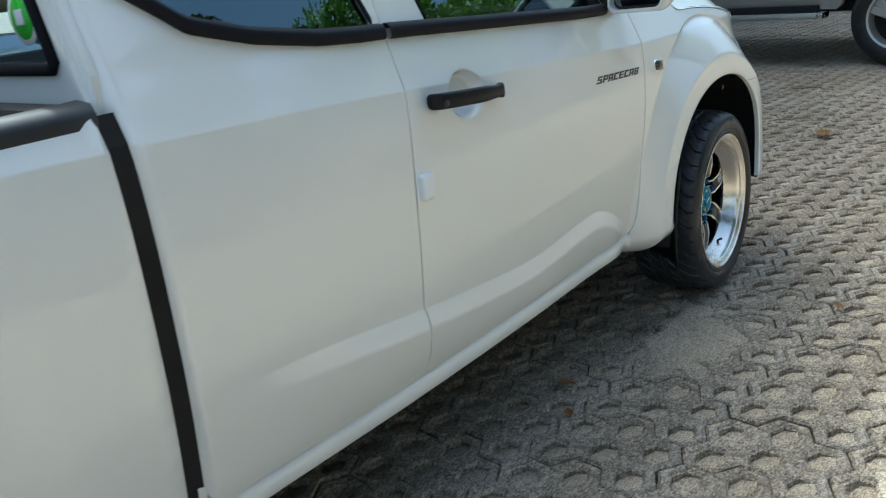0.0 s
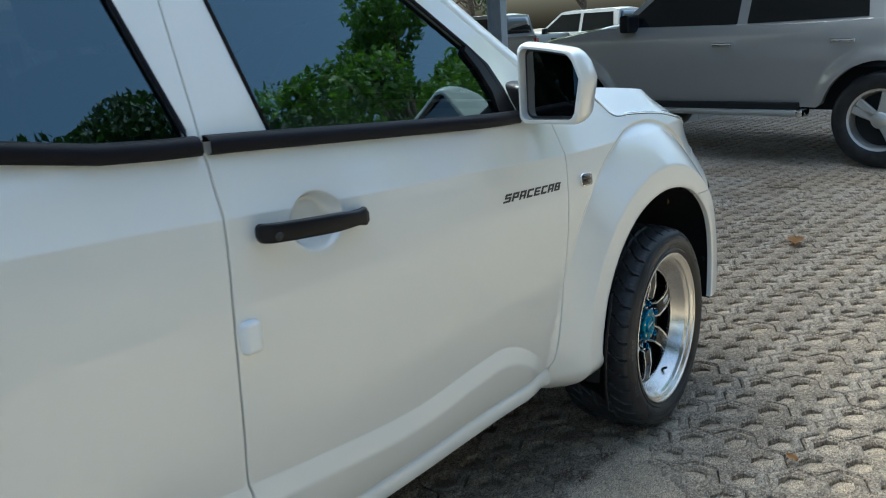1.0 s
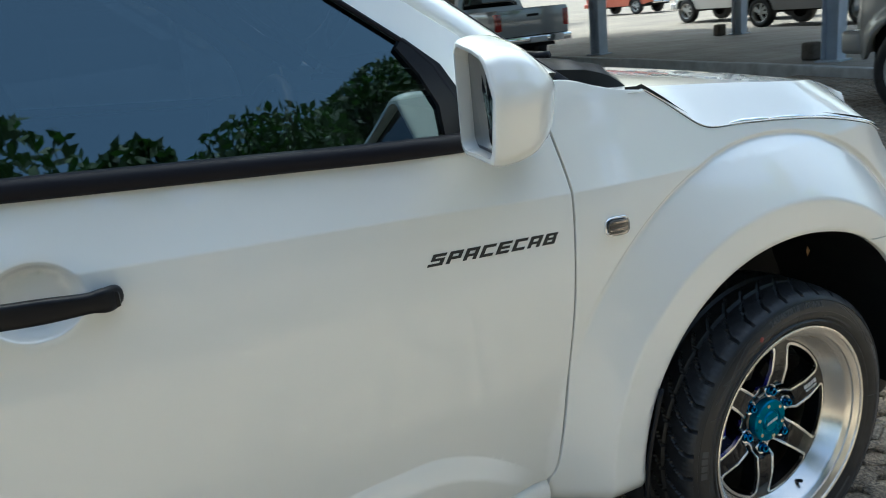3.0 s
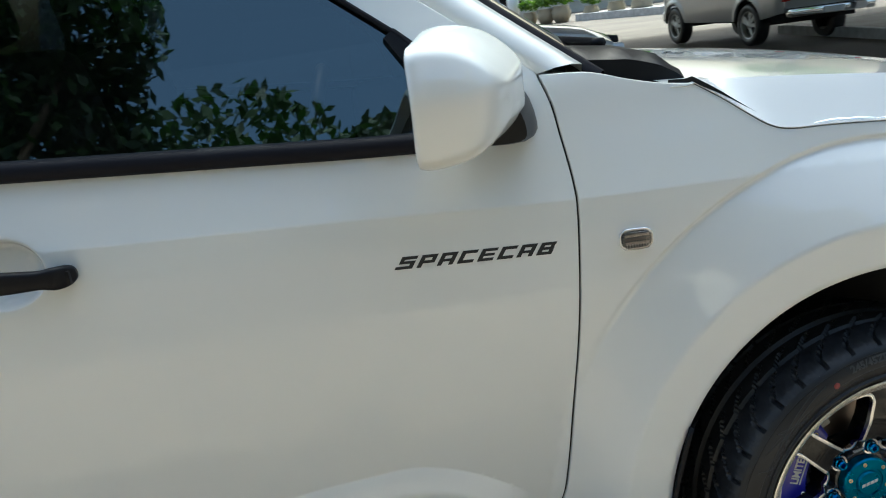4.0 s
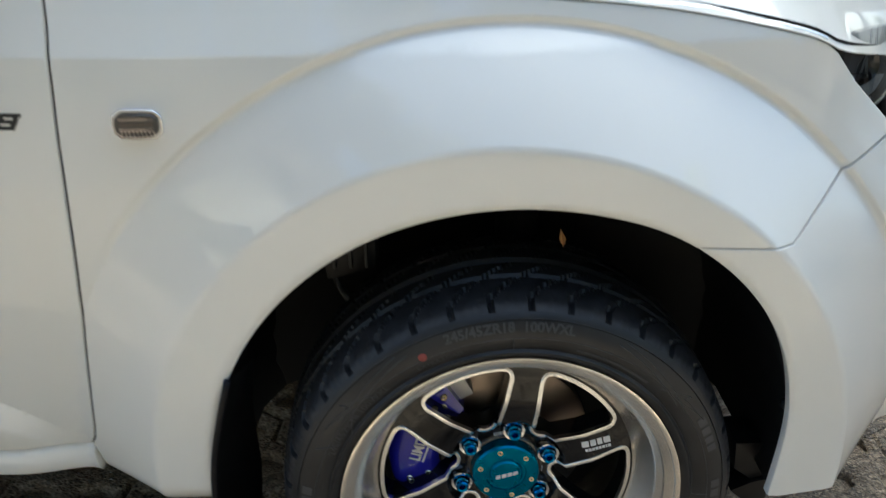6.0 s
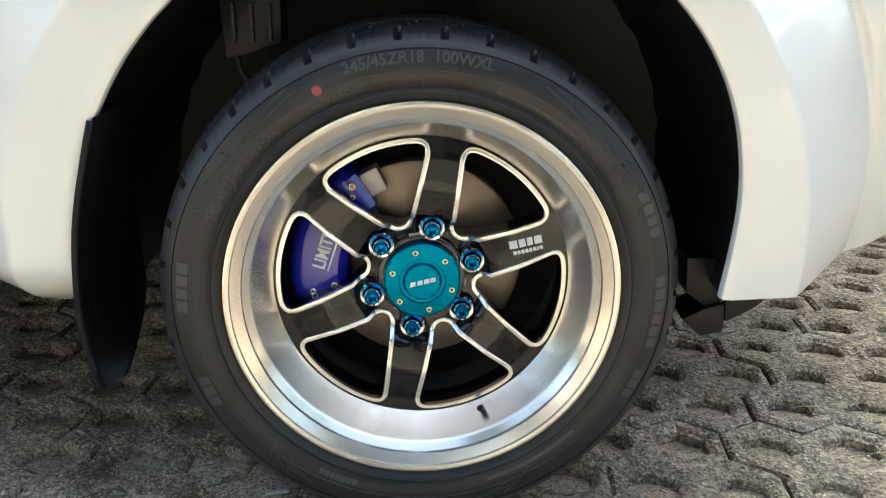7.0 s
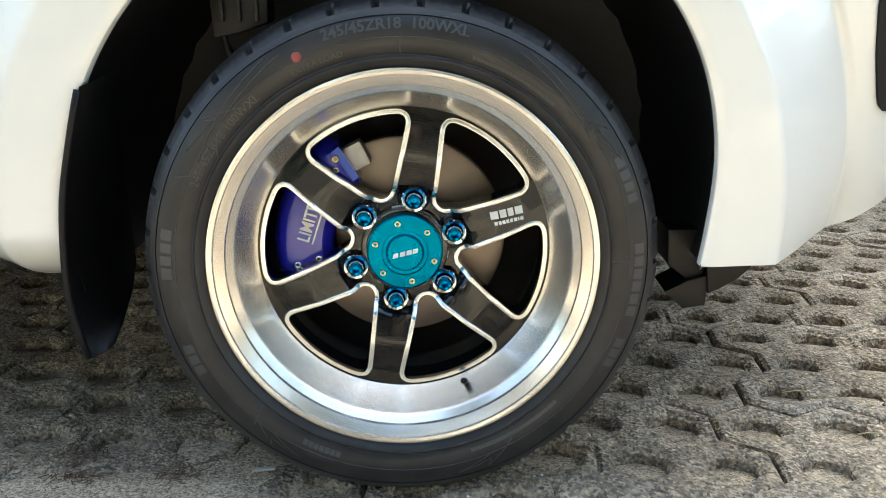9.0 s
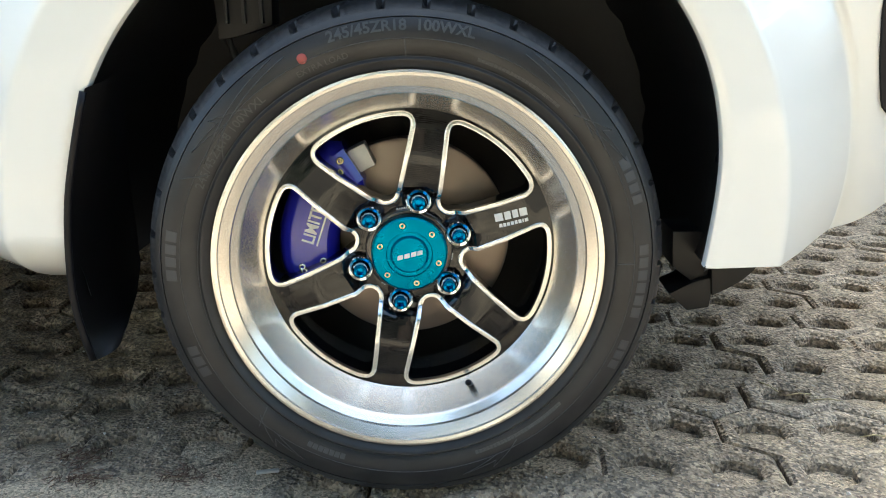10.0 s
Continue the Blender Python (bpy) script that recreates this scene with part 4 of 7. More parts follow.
# headlamp
lamp_o = spline([(0.418, 0.941), (0.470, 0.884), (0.522, 0.838), (0.62, 0.836), (0.70, 0.85), (0.72, 0.885), (0.60, 0.925), (0.50, 0.945)], 0.02, True)


def Ylamp(x, z):
    return 0.150 + (x - 0.42) * 0.75 + (x - 0.42) ** 2 * 2.2 + (z - 0.90) * 0.30


for s in (1, -1):
    f_ = (lambda x, z: Ylamp(x, z)) if s > 0 else (lambda x, z: Ylamp(x, z) - 2 * YC)
    hl = skin("headlamp", lamp_o, f_, LENS, truck, step=0.02, thick=0.01, flip=s, label="clear headlamp with black surround")
    skin("lamp_bowl", [(p[0] + 0.004, p[1]) for p in lamp_o], (lambda x, z: Ylamp(x, z) + 0.035) if s > 0 else (lambda x, z: Ylamp(x, z) + 0.035 - 2 * YC), PAD, hl, step=0.03, thick=0.01, flip=s)
    y_r = lambda x: Ylamp(x, 0.9) + 0.03
    for xr in (0.50, 0.58):
        bm = lathe([(0.0, 0.012), (0.018, 0.008), (0.028, -0.012)], 24)
        yy = y_r(xr) if s > 0 else 2 * YC - y_r(xr)
        bm.transform(Matrix.Translation((xr, yy, 0.893)))
        part("reflector", bm, CHROME, hl)

# cowl, wipers
rows = []
for s in np.linspace(-1, 1, 31):
    yy = YC + s * (YC - 0.155)
    x1 = -0.440 + 0.13 * (1 - s * s)
    x2 = -0.335 + 0.055 * (1 - s * s)
    rows.append([(x1 - 0.03, yy, 1.158 - 0.02 * abs(s)), (x1 + 0.03, yy, 1.135), (x2, yy, 1.118), (x2 + 0.03, yy, 1.115)])
bm = strip(rows)
bmesh.ops.recalc_face_normals(bm, faces=bm.faces[:])
bmesh.ops.solidify(bm, geom=bm.faces[:], thickness=0.02)
cowl = part("cowl_panel", bm, MOULDED, truck, "black cowl under the windscreen", angle=50)
for i in range(10):
    yy = 0.24 + i * 0.028
    part("cowl_slot", box((-0.395, yy, 1.130), (-0.36, yy + 0.012, 1.138), 0.002), SATIN, cowl, smooth=False)
rows = []
for x in np.linspace(-0.283, -0.50, 16):
    top = interp(-x, [0.283, 0.30, 0.33, 0.38, 0.47, 0.50], [1.150, 1.163, 1.180, 1.195, 1.205, 1.207])
    w = 0.004 * math.sin(x * 90)
    rows.append([(x, 0.192, 1.115), (x, 0.200, top - 0.022), (x, 0.225, top - 0.006 + w), (x, 0.30, top), (x, 0.40, top - 0.006 - w), (x, 0.50, top - 0.02), (x, 0.62, top - 0.05)])
bm = strip(rows)
bm.verts.ensure_lookup_table()
bm.faces.new(bm.verts[:7])
bmesh.ops.recalc_face_normals(bm, faces=bm.faces[:])
part("cowl_end", bm, MOULDED, cowl, "black moulded end of the cowl", angle=40)
wp = [(-0.40, 0.30, 1.202), (-0.43, 0.42, 1.207), (-0.44, 0.60, 1.210), (-0.435, 0.78, 1.215)]
part("wiper_arm", tube(spline(wp, 0.03), lambda t: 0.010 - 0.004 * t, n=6), SATIN, truck, "black wiper arm")
bm = lathe([(0.0, -0.012), (0.016, -0.010), (0.020, 0.004), (0.022, 0.03)], 16)
bm.transform(Matrix.Translation((-0.395, 0.29, 1.142)) @ Matrix.Rotation(radians(-90), 4, "X"))
part("wiper_pivot", bm, SATIN, truck)
part("wiper_blade", box((-0.452, 0.38, 1.172), (-0.436, 0.95, 1.190), 0.003), SATIN, truck, "black wiper blade", smooth=False)

# peeling protective film along the bonnet edge
rng = random.Random(5)
for x0, x1 in ((-0.10, 0.02), (0.02, 0.17), (0.17, 0.30), (0.30, 0.40)):
    rows = []
    for x in np.linspace(x0 + 0.004, x1, 12):
        z0 = interp(x, hs_x, hs_z) + 0.004
        h = 0.002 + 0.004 * abs(math.sin((x - x0) * 23)) * rng.uniform(0.6, 1.1)
        y0 = Y(x, z0)
        rows.append([(x, y0 - 0.0035, z0), (x, y0 - 0.0045 + h * 0.2, z0 + h * 0.6), (x, y0 - 0.003 + h * 0.75, z0 + h)])
    bm = strip(rows)
    part("protective_film", bm, FILM, truck, "loose clear protective film")

# door mirror
mir = new("door_mirror")
mir.parent = truck
mir["label"] = "white door mirror on a black foot"
def round_square(rad, seg=8, side=7):
    """Points round a square of half width 1 with rounded corners, evenly enough."""
    pts = []
    for q in range(4):
        c0 = radians(90 * q)
        for k in range(side):
            t = -1 + rad + (2 - 2 * rad) * k / side
            pts.append((math.cos(c0) - t * math.sin(c0), math.sin(c0) + t * math.cos(c0)))
        cx, cy = (1 - rad) * (math.cos(c0) - math.sin(c0)), (1 - rad) * (math.sin(c0) + math.cos(c0))
        for k in range(seg):
            a = c0 + radians(90 * k / seg)
            pts.append((cx + rad * math.cos(a), cy + rad * math.sin(a)))
    return pts


def mirror_shell(inner=0.0):
    """Housing: rows from the glass rim (rear) to the blunt nose (front)."""
    # x, half width in y, z low, z high, y centre
    st = np.array([(-0.787, 0.095, 1.093, 1.256, -0.075), (-0.782, 0.100, 1.088, 1.261, -0.076), (-0.760, 0.103, 1.086, 1.265, -0.076), (-0.728, 0.102, 1.089, 1.262, -0.074), (-0.698, 0.098, 1.096, 1.251, -0.070),
                   (-0.676, 0.092, 1.108, 1.236, -0.064), (-0.660, 0.085, 1.120, 1.222, -0.058), (-0.648, 0.074, 1.132, 1.210, -0.052), (-0.640, 0.058, 1.144, 1.199, -0.047), (-0.637, 0.034, 1.156, 1.188, -0.044)])
    fs = [smooth_table(range(len(st)), st[:, c]) for c in range(5)]
    rows = []
    for n_ in np.linspace(0, len(st) - 1, 3 * (len(st) - 1) + 1):
        x, w, zl, zh, yc = (g(n_) for g in fs)
        row = []
        for p, q in round_square(0.24):
            u, t = p * (w - inner), q
            zc, hh = (zl + zh) / 2, (zh - zl) / 2 - inner
            lean = 0.10 * (-u) * (1 if t > 0 else -0.35)      # the outer end is lower
            z = zc + t * hh - lean
            y = yc + u
            if p < 0:       # crease along the outer face
                v = (z - 1.190) / 0.07
                y += -p * (0.030 * max(0.0, v) + 0.012 * max(0.0, -v))
            row.append((x + (0.22 + 1.1 * (x + 0.787)) * u, y, z))
        rows.append(row)
    return rows


rows = mirror_shell()
rim = mirror_shell(0.005)[0]
bm = strip([[(p[0] + 0.060, p[1], p[2]) for p in rim], rim] + rows, loop=True)
bmesh.ops.recalc_face_normals(bm, faces=bm.faces[:])
bm.verts.ensure_lookup_table()
bm.faces.new(bm.verts[-60:])
bmesh.ops.recalc_face_normals(bm, faces=bm.faces[:])
part("mirror_housing", bm, WHITE, mir, "white mirror housing", angle=30)
bm = bmesh.new()
bm.faces.new([bm.verts.new((p[0] + 0.018 + 0.05 * (p[1] + 0.075), p[1], p[2])) for p in mirror_shell(0.012)[0]])
part("mirror_glass", bm, MIRROR, mir, "mirror glass", smooth=False)
bm = bmesh.new()
bm.faces.new([bm.verts.new((p[0] + 0.022 + 0.05 * (p[1] + 0.075), p[1], p[2])) for p in mirror_shell(0.0045)[0]])
part("mirror_backing", bm, PLASTIC, mir, smooth=False)
foot = []
for y, xa, xb, za, zb in ((-0.030, -0.712, -0.630, 1.092, 1.150), (0.000, -0.712, -0.616, 1.086, 1.160), (0.03, -0.708, -0.604, 1.083, 1.166), (0.06, -0.692, -0.594, 1.083, 1.168), (0.115, -0.692, -0.588, 1.084, 1.178)):
    zc, hz, xc, hx = (za + zb) / 2, (zb - za) / 2, (xa + xb) / 2, (xb - xa) / 2
    foot.append([(xc + hx * math.copysign(abs(math.cos(a)) ** 0.55, math.cos(a)) - 0.35 * (hz * math.sin(a)), y, zc + hz * math.copysign(abs(math.sin(a)) ** 0.7, math.sin(a))) for a in np.linspace(0, 2 * math.pi, 21)[:-1]])
bm = strip(foot, loop=True)
bm.verts.ensure_lookup_table()
bm.faces.new(bm.verts[:20])
bmesh.ops.recalc_face_normals(bm, faces=bm.faces[:])
part("mirror_foot", bm, MOULDED, mir, "black mirror foot", angle=40)

# door handle
def handle_mesh():
    rows = []
    for t in 0.5 - 0.5 * np.cos(np.linspace(0.06, math.pi - 0.06, 40)):
        x = -1.583 + 0.262 * t
        z = 1.004 - 0.020 * t
        h = 0.0172 * (1 - 0.22 * sstep(0.55, 0.9, t)) 
        h += 0.0035 * sstep(0.82, 0.90, t)
        end = math.sqrt(max(0.0, 1 - max(0.0, 1 - t / 0.03, 1 - (1 - t) / 0.07) ** 2))
        h *= 0.12 + 0.88 * end
        bow = 0.034 + 0.012 * math.sin(math.pi * t) - 0.018 * sstep(0.9, 1.0, t) - 0.012 * sstep(0.08, 0.0, t)
        y = Y(x, z) - bow
        d = 0.011 * (0.3 + 0.7 * end)
        row = []
        for k in range(20):
            a = 2 * math.pi * k / 20
            ca, sa = math.cos(a), math.sin(a)
            row.append((x, y + d * math.copysign(abs(ca) ** 0.6, ca) * 0.9 + 0.006, z + h * math.copysign(abs(sa) ** 0.6, sa)))
        rows.append(row)
    bm = strip(rows, loop=True)
    bm.verts.ensure_lookup_table()
    bm.faces.new(bm.verts[:20])
    bm.faces.new(bm.verts[-20:])
    bmesh.ops.recalc_face_normals(bm, faces=bm.faces[:])
    return bm


handle = part("door_handle", handle_mesh(), SATIN, front_door, "black door handle with a key lock", angle=60)
for x in (-1.55, -1.345):
    z = 1.0 - 0.02 * (x + 1.583) / 0.262
    part("handle_mount", box((x - 0.018, Y(x, z) - 0.028, z - 0.012), (x + 0.018, Y(x, z) + 0.03, z + 0.012), 0.005), SATIN, front_door, angle=40)
bm = lathe([(0.0, -0.0015), (0.007, -0.0012), (0.0085, 0.002)], 20)
bm.transform(Matrix.Translation((-1.556, Y(-1.556, 0.998) - 0.041, 0.997)))
part("key_lock", bm, PLASTIC, handle)
# foam edge guard on the door's rear edge
part("door_edge_guard", box((-1.636, Y(-1.62, 0.84) - 0.016, 0.806), (-1.600, Y(-1.62, 0.84) + 0.012, 0.863), 0.010, 4), STICKER_W, front_door, "white foam edge guard", angle=60)

# lettering on the door
STROKES = {     # letters of broad slanted strokes: x0, y0, x1, y1 in a unit box
    "S": ((0.0, 0.76, 1.0, 1.0), (0.0, 0.42, 0.26, 0.76), (0.0, 0.42, 1.0, 0.62), (0.72, 0.22, 1.0, 0.42), (-0.10, 0.0, 1.0, 0.22)),
    "P": ((0.0, 0.0, 0.28, 1.0), (0.28, 0.76, 1.0, 1.0), (0.74, 0.54, 1.0, 0.76), (0.28, 0.32, 1.0, 0.54)),
    "A": ((0.0, 0.0, 0.28, 1.0), (0.28, 0.76, 1.0, 1.0), (0.72, 0.0, 1.0, 0.76), (0.28, 0.30, 0.72, 0.50)),
    "C": ((0.0, 0.0, 0.28, 1.0), (0.28, 0.76, 1.0, 1.0), (0.28, 0.0, 1.0, 0.24)),
    "E": ((0.0, 0.0, 0.28, 1.0), (0.28, 0.78, 1.0, 1.0), (0.28, 0.40, 0.94, 0.60), (0.28, 0.0, 1.0, 0.22)),
    "B": ((0.0, 0.0, 0.28, 1.0), (0.28, 0.78, 0.98, 1.0), (0.28, 0.40, 0.98, 0.60), (0.28, 0.0, 1.0, 0.22), (0.72, 0.22, 1.0, 0.40), (0.70, 0.60, 0.94, 0.78)),
}
v, f = [], []
for k, ch in enumerate("SPACECAB"):
    for x0, y0, x1, y1 in STROKES[ch]:
        s = len(v)
        v += [(k * 1.27 + x0, y0, 0), (k * 1.27 + x1, y0, 0), (k * 1.27 + x1, y1, 0), (k * 1.27 + x0, y1, 0)]
        f.append((s, s + 1, s + 2, s + 3))


def put_badge(u, w, out):
    a = u / (7 * 1.27 + 1)
    x = -0.849 + a * 0.2545 + w * 0.0130
    z = 0.9085 - 0.0145 * a + w * 0.0190
    return (x, Y(x, z) - out, z)


raised("door_lettering", v, f, put_badge, DECAL, front_door, "black SPACECAB lettering")

# side marker lamp
mk = spline([(-0.474, 0.9045), (-0.474, 0.8860), (-0.467, 0.8795), (-0.430, 0.8785), (-0.4225, 0.8840), (-0.4225, 0.9025), (-0.429, 0.9085), (-0.466, 0.9105)], 0.006, True)
mk = [(-0.4483 + (q[0] + 0.4483) * 1.08, 0.8965 + (q[1] - 0.8945) * 1.08) for q in mk]
marker = skin("side_marker", mk, Y, CHROME, truck, step=0.01, thick=0.012, lift=0.006, label="smoked side marker lamp with chrome rim")
inner = [(-0.4483 + (q[0] + 0.4483) * 0.88, 0.8965 + (q[1] - 0.8965) * 0.80) for q in mk]
skin("marker_backing", inner, lambda x, z: Y(x, z) - 0.0035, SATIN, marker, step=0.01, thick=0.002, lift=0.0035)
for zz_, hh_, m_ in ((0.9035, 0.0022, CHROME), (0.8905, 0.0028, CHROME), (0.8970, 0.0020, LAMP_AMBER)):
    part("marker_reflector", box((-0.4690, Y(-0.448, zz_) - 0.0090, zz_ - hh_), (-0.4280, Y(-0.448, zz_) - 0.0070, zz_ + hh_), 0.0006), m_, marker, smooth=False)
skin("marker_lens", inner, lambda x, z: Y(x, z) - 0.007 * (1 - ((x + 0.4485) / 0.027) ** 2), SMOKED, marker, step=0.006, thick=0.003, lift=0.0095)
for i in range(9):
    x = -0.467 + i * 0.0047
    part("lens_rib", box((x, Y(x, 0.894) - 0.0100, 0.8845), (x + 0.0014, Y(x, 0.894) - 0.008, 0.889), 0), PAD, marker, smooth=False)

# seats and dash seen through the glass
def seat(y, x):
    s = new("seat")
    s.parent = truck
    s["label"] = "grey cloth front seat"
    part("seat_cushion", box((x - 0.05, y - 0.25, 0.62), (x + 0.48, y + 0.25, 0.80), 0.05, 3), SEAT, s, angle=60)
    bm = box((-0.09, -0.25, 0), (0.09, 0.25, 0.62), 0.06, 3)
    bm.transform(Matrix.Translation((x - 0.06, y, 0.70)) @ Matrix.Rotation(radians(-14), 4, "Y"))
    part("seat_back", bm, SEAT, s, angle=60)
    bm = box((-0.05, -0.14, 0), (0.05, 0.14, 0.20), 0.045, 3)
    bm.transform(Matrix.Translation((x - 0.235, y, 1.325)) @ Matrix.Rotation(radians(-10), 4, "Y"))
    part("headrest", bm, SEAT, s, angle=60)


seat(0.50, -1.33)
seat(1.33, -1.33)
part("dashboard", box((-0.86, 0.16, 0.86), (-0.52, 2 * YC - 0.16, 1.10), 0.06, 3), PLASTIC, truck, angle=50)
bm = bmesh.new()
tube([(-0.98 + 0.055 * math.sin(a), 0.50 + 0.185 * math.cos(a), 1.03 + 0.178 * math.sin(a)) for a in np.linspace(0, 2 * math.pi, 33)[:-1]], 0.015, bm, 8, True)
part("steering_wheel", bm, PLASTIC, truck, "black steering wheel")
# trim added to stop sky showing between door frames and roof
for side in (0, 1):
    rail = line([(-0.62, 1.19), (-0.95, 1.455), (-1.06, 1.522), (-1.18, 1.548), (-2.16, 1.550)], 0.12)
    bm = tube([(x, GY(x, z) + 0.040, z) for x, z in rail], 0.030, n=8)
    part("roof_rail_trim", mirror_y(bm) if side else bm, CREAM, truck, "beige trim added over the doors to close a light slit")
part("headliner", box((-2.2, 0.30, 1.545), (-1.10, 2 * YC - 0.30, 1.56)), CREAM, truck, smooth=False)

# ------------------------------------------------ wheel opening
rows = []
for a in np.arange(-8, 196, 4):
    r = arch_r(a) if a < 188 else 0.405
    ca, sa = math.cos(radians(a)), math.sin(radians(a))
    ps = []
    for rr, y in ((r + 0.001, 0.014), (r + 0.012, 0.03), (r + 0.016, 0.12), (r + 0.012, 0.30), (r - 0.02, 0.36), (0.26, 0.40), (0.10, 0.41)):
        w = 0.003 * math.sin(a * 0.9) if y > 0.1 else 0
        ps.append((AX + (rr + w) * ca, y, AZ + (rr + w) * sa))
    rows.append(ps)
bm = strip(rows)
bmesh.ops.recalc_face_normals(bm, faces=bm.faces[:])
liner = part("wheel_arch_liner", bm, LINER, truck, "black plastic wheel arch liner", angle=40)
bm2 = strip([[(p[0], 2 * YC - p[1], p[2]) for p in r] for r in rows])
part("wheel_arch_liner", bm2, LINER, truck, angle=40)
for a, y in ((12, 0.05), (172, 0.045), (160, 0.05), (130, 0.05), (60, 0.05)):
    r = arch_r(a) + 0.006
    bm = lathe([(0.0, -0.004), (0.006, -0.003), (0.009, 0.003)], 12)
    bm.transform(Matrix.Translation((AX + r * math.cos(radians(a)), y, AZ + r * math.sin(radians(a)))) @ Matrix.Rotation(radians(90 + a), 4, "Y") @ Matrix.Rotation(radians(90), 4, "X"))
    part("liner_clip", bm, SATIN, liner)
bracket = part("liner_bracket", plate([(-0.272, 0.680), (-0.190, 0.690), (-0.192, 0.620), (-0.235, 0.606), (-0.268, 0.600)], 0.19, 0.24), MOULDED, liner, "black slotted bracket inside the arch", angle=40)
for k in range(3):
    x = -0.256 + 0.024 * k
    part("bracket_rib", box((x, 0.182, 0.622), (x + 0.005, 0.191, 0.672), 0.001), PLASTIC, bracket, smooth=False)
part("brake_hose", tube(spline([(-0.265, 0.21, 0.62), (-0.25, 0.20, 0.58), (-0.22, 0.19, 0.54), (-0.19, 0.18, 0.50)], 0.02), 0.006, n=6), PLASTIC, truck, "black brake hose")
part("upper_arm", tube([(-0.05, 0.20, 0.47), (0.02, 0.34, 0.50), (0.02, 0.50, 0.52)], 0.022), DARK, truck)
part("damper", tube([(0.03, 0.30, 0.30), (0.03, 0.36, 0.74)], 0.036, n=12), DARK, truck)

# mud flap behind the wheel, deflector ahead of it
def flap():
    rows = []
    # down the outer edge: x, z of the outer edge and the width inward
    st = [(-0.378, 0.556, 0.03), (-0.392, 0.508, 0.07), (-0.415, 0.419, 0.12), (-0.423, 0.369, 0.14), (-0.426, 0.325, 0.15), (-0.424, 0.272, 0.145), (-0.420, 0.241, 0.11), (-0.414, 0.216, 0.05), (-0.411, 0.207, 0.02)]
    for x, z, w in st:
        row = []
        for k in np.linspace(0, 1, 8):
            row.append((x + 0.030 * k + 0.03 * (1 - k) * k, -0.002 + w * k, z + 0.02 * k))
        rows.append(row)
    bm = strip(rows)
    bmesh.ops.solidify(bm, geom=bm.faces[:], thickness=0.007)
    bmesh.ops.recalc_face_normals(bm, faces=bm.faces[:])
    return bm


fl = part("mud_flap", flap(), MOULDED, truck, "black moulded mud flap", angle=50)
part("flap_lip", tube(spline([(-0.380, -0.003, 0.552), (-0.394, -0.004, 0.505), (-0.416, -0.004, 0.419), (-0.426, -0.004, 0.325), (-0.4235, -0.004, 0.265), (-0.4125, -0.003, 0.209)], 0.02), 0.0048, n=8), SATIN, fl)
for z in (0.49, 0.385):
    bm = lathe([(0.0, -0.004), (0.005, -0.003), (0.007, 0.003)], 12)
    bm.transform(Matrix.Translation((-0.385 - (0.53 - z) * 0.16, 0.050, z)) @ Matrix.Rotation(radians(80), 4, "Z"))
    part("flap_screw", bm, SATIN, fl)
deflector = part("air_deflector", plate([(0.400, 0.340), (0.478, 0.340), (0.470, 0.312), (0.462, 0.297), (0.447, 0.283), (0.428, 0.271), (0.408, 0.261)], 0.088, 0.20), MOULDED, truck, "black plastic air deflector", angle=40)
part("deflector_block", plate([(0.351, 0.350), (0.404, 0.350), (0.404, 0.286), (0.381, 0.279), (0.354, 0.300)], 0.100, 0.17), MOULDED, deflector, angle=40)
part("deflector_tab", plate([(0.382, 0.280), (0.350, 0.263), (0.377, 0.238), (0.407, 0.243), (0.411, 0.288)], 0.092, 0.16), MOULDED, deflector, angle=40)
bm = lathe([(0.0, -0.003), (0.003, -0.002), (0.004, 0.003)], 10)
bm.transform(Matrix.Translation((0.397, 0.090, 0.301)))
part("deflector_clip", bm, CHROME, deflector)
# dry leaf caught in the arch
bm = bmesh.new()
lv = [bm.verts.new(p) for p in ((0.060, 0.03, 0.748), (0.067, 0.028, 0.735), (0.064, 0.032, 0.722), (0.058, 0.030, 0.735))]
bm.faces.new(lv)
bmesh.ops.solidify(bm, geom=bm.faces[:], thickness=0.0015)
tagged(finish(bm, "dry_leaf", DEAD, None, smooth=False), "small dry yellow leaf caught under the wheel arch", "leaf")


# ---------------------------------------------------------------- the road wheels
CAMBER, STEER = 0.5, 3.3
R_TYRE = 0.338


def wheel_frame(x, y, z, camber, steer=0.0):
    return Matrix.Translation((x, y, z)) @ Matrix.Rotation(radians(steer), 4, "Z") @ Matrix.Rotation(radians(-camber), 4, "X")


def squat(r):
    """Low side wall: draws the outer radii in."""
    return r if r < 0.25 else 0.25 + (r - 0.25) * 0.93


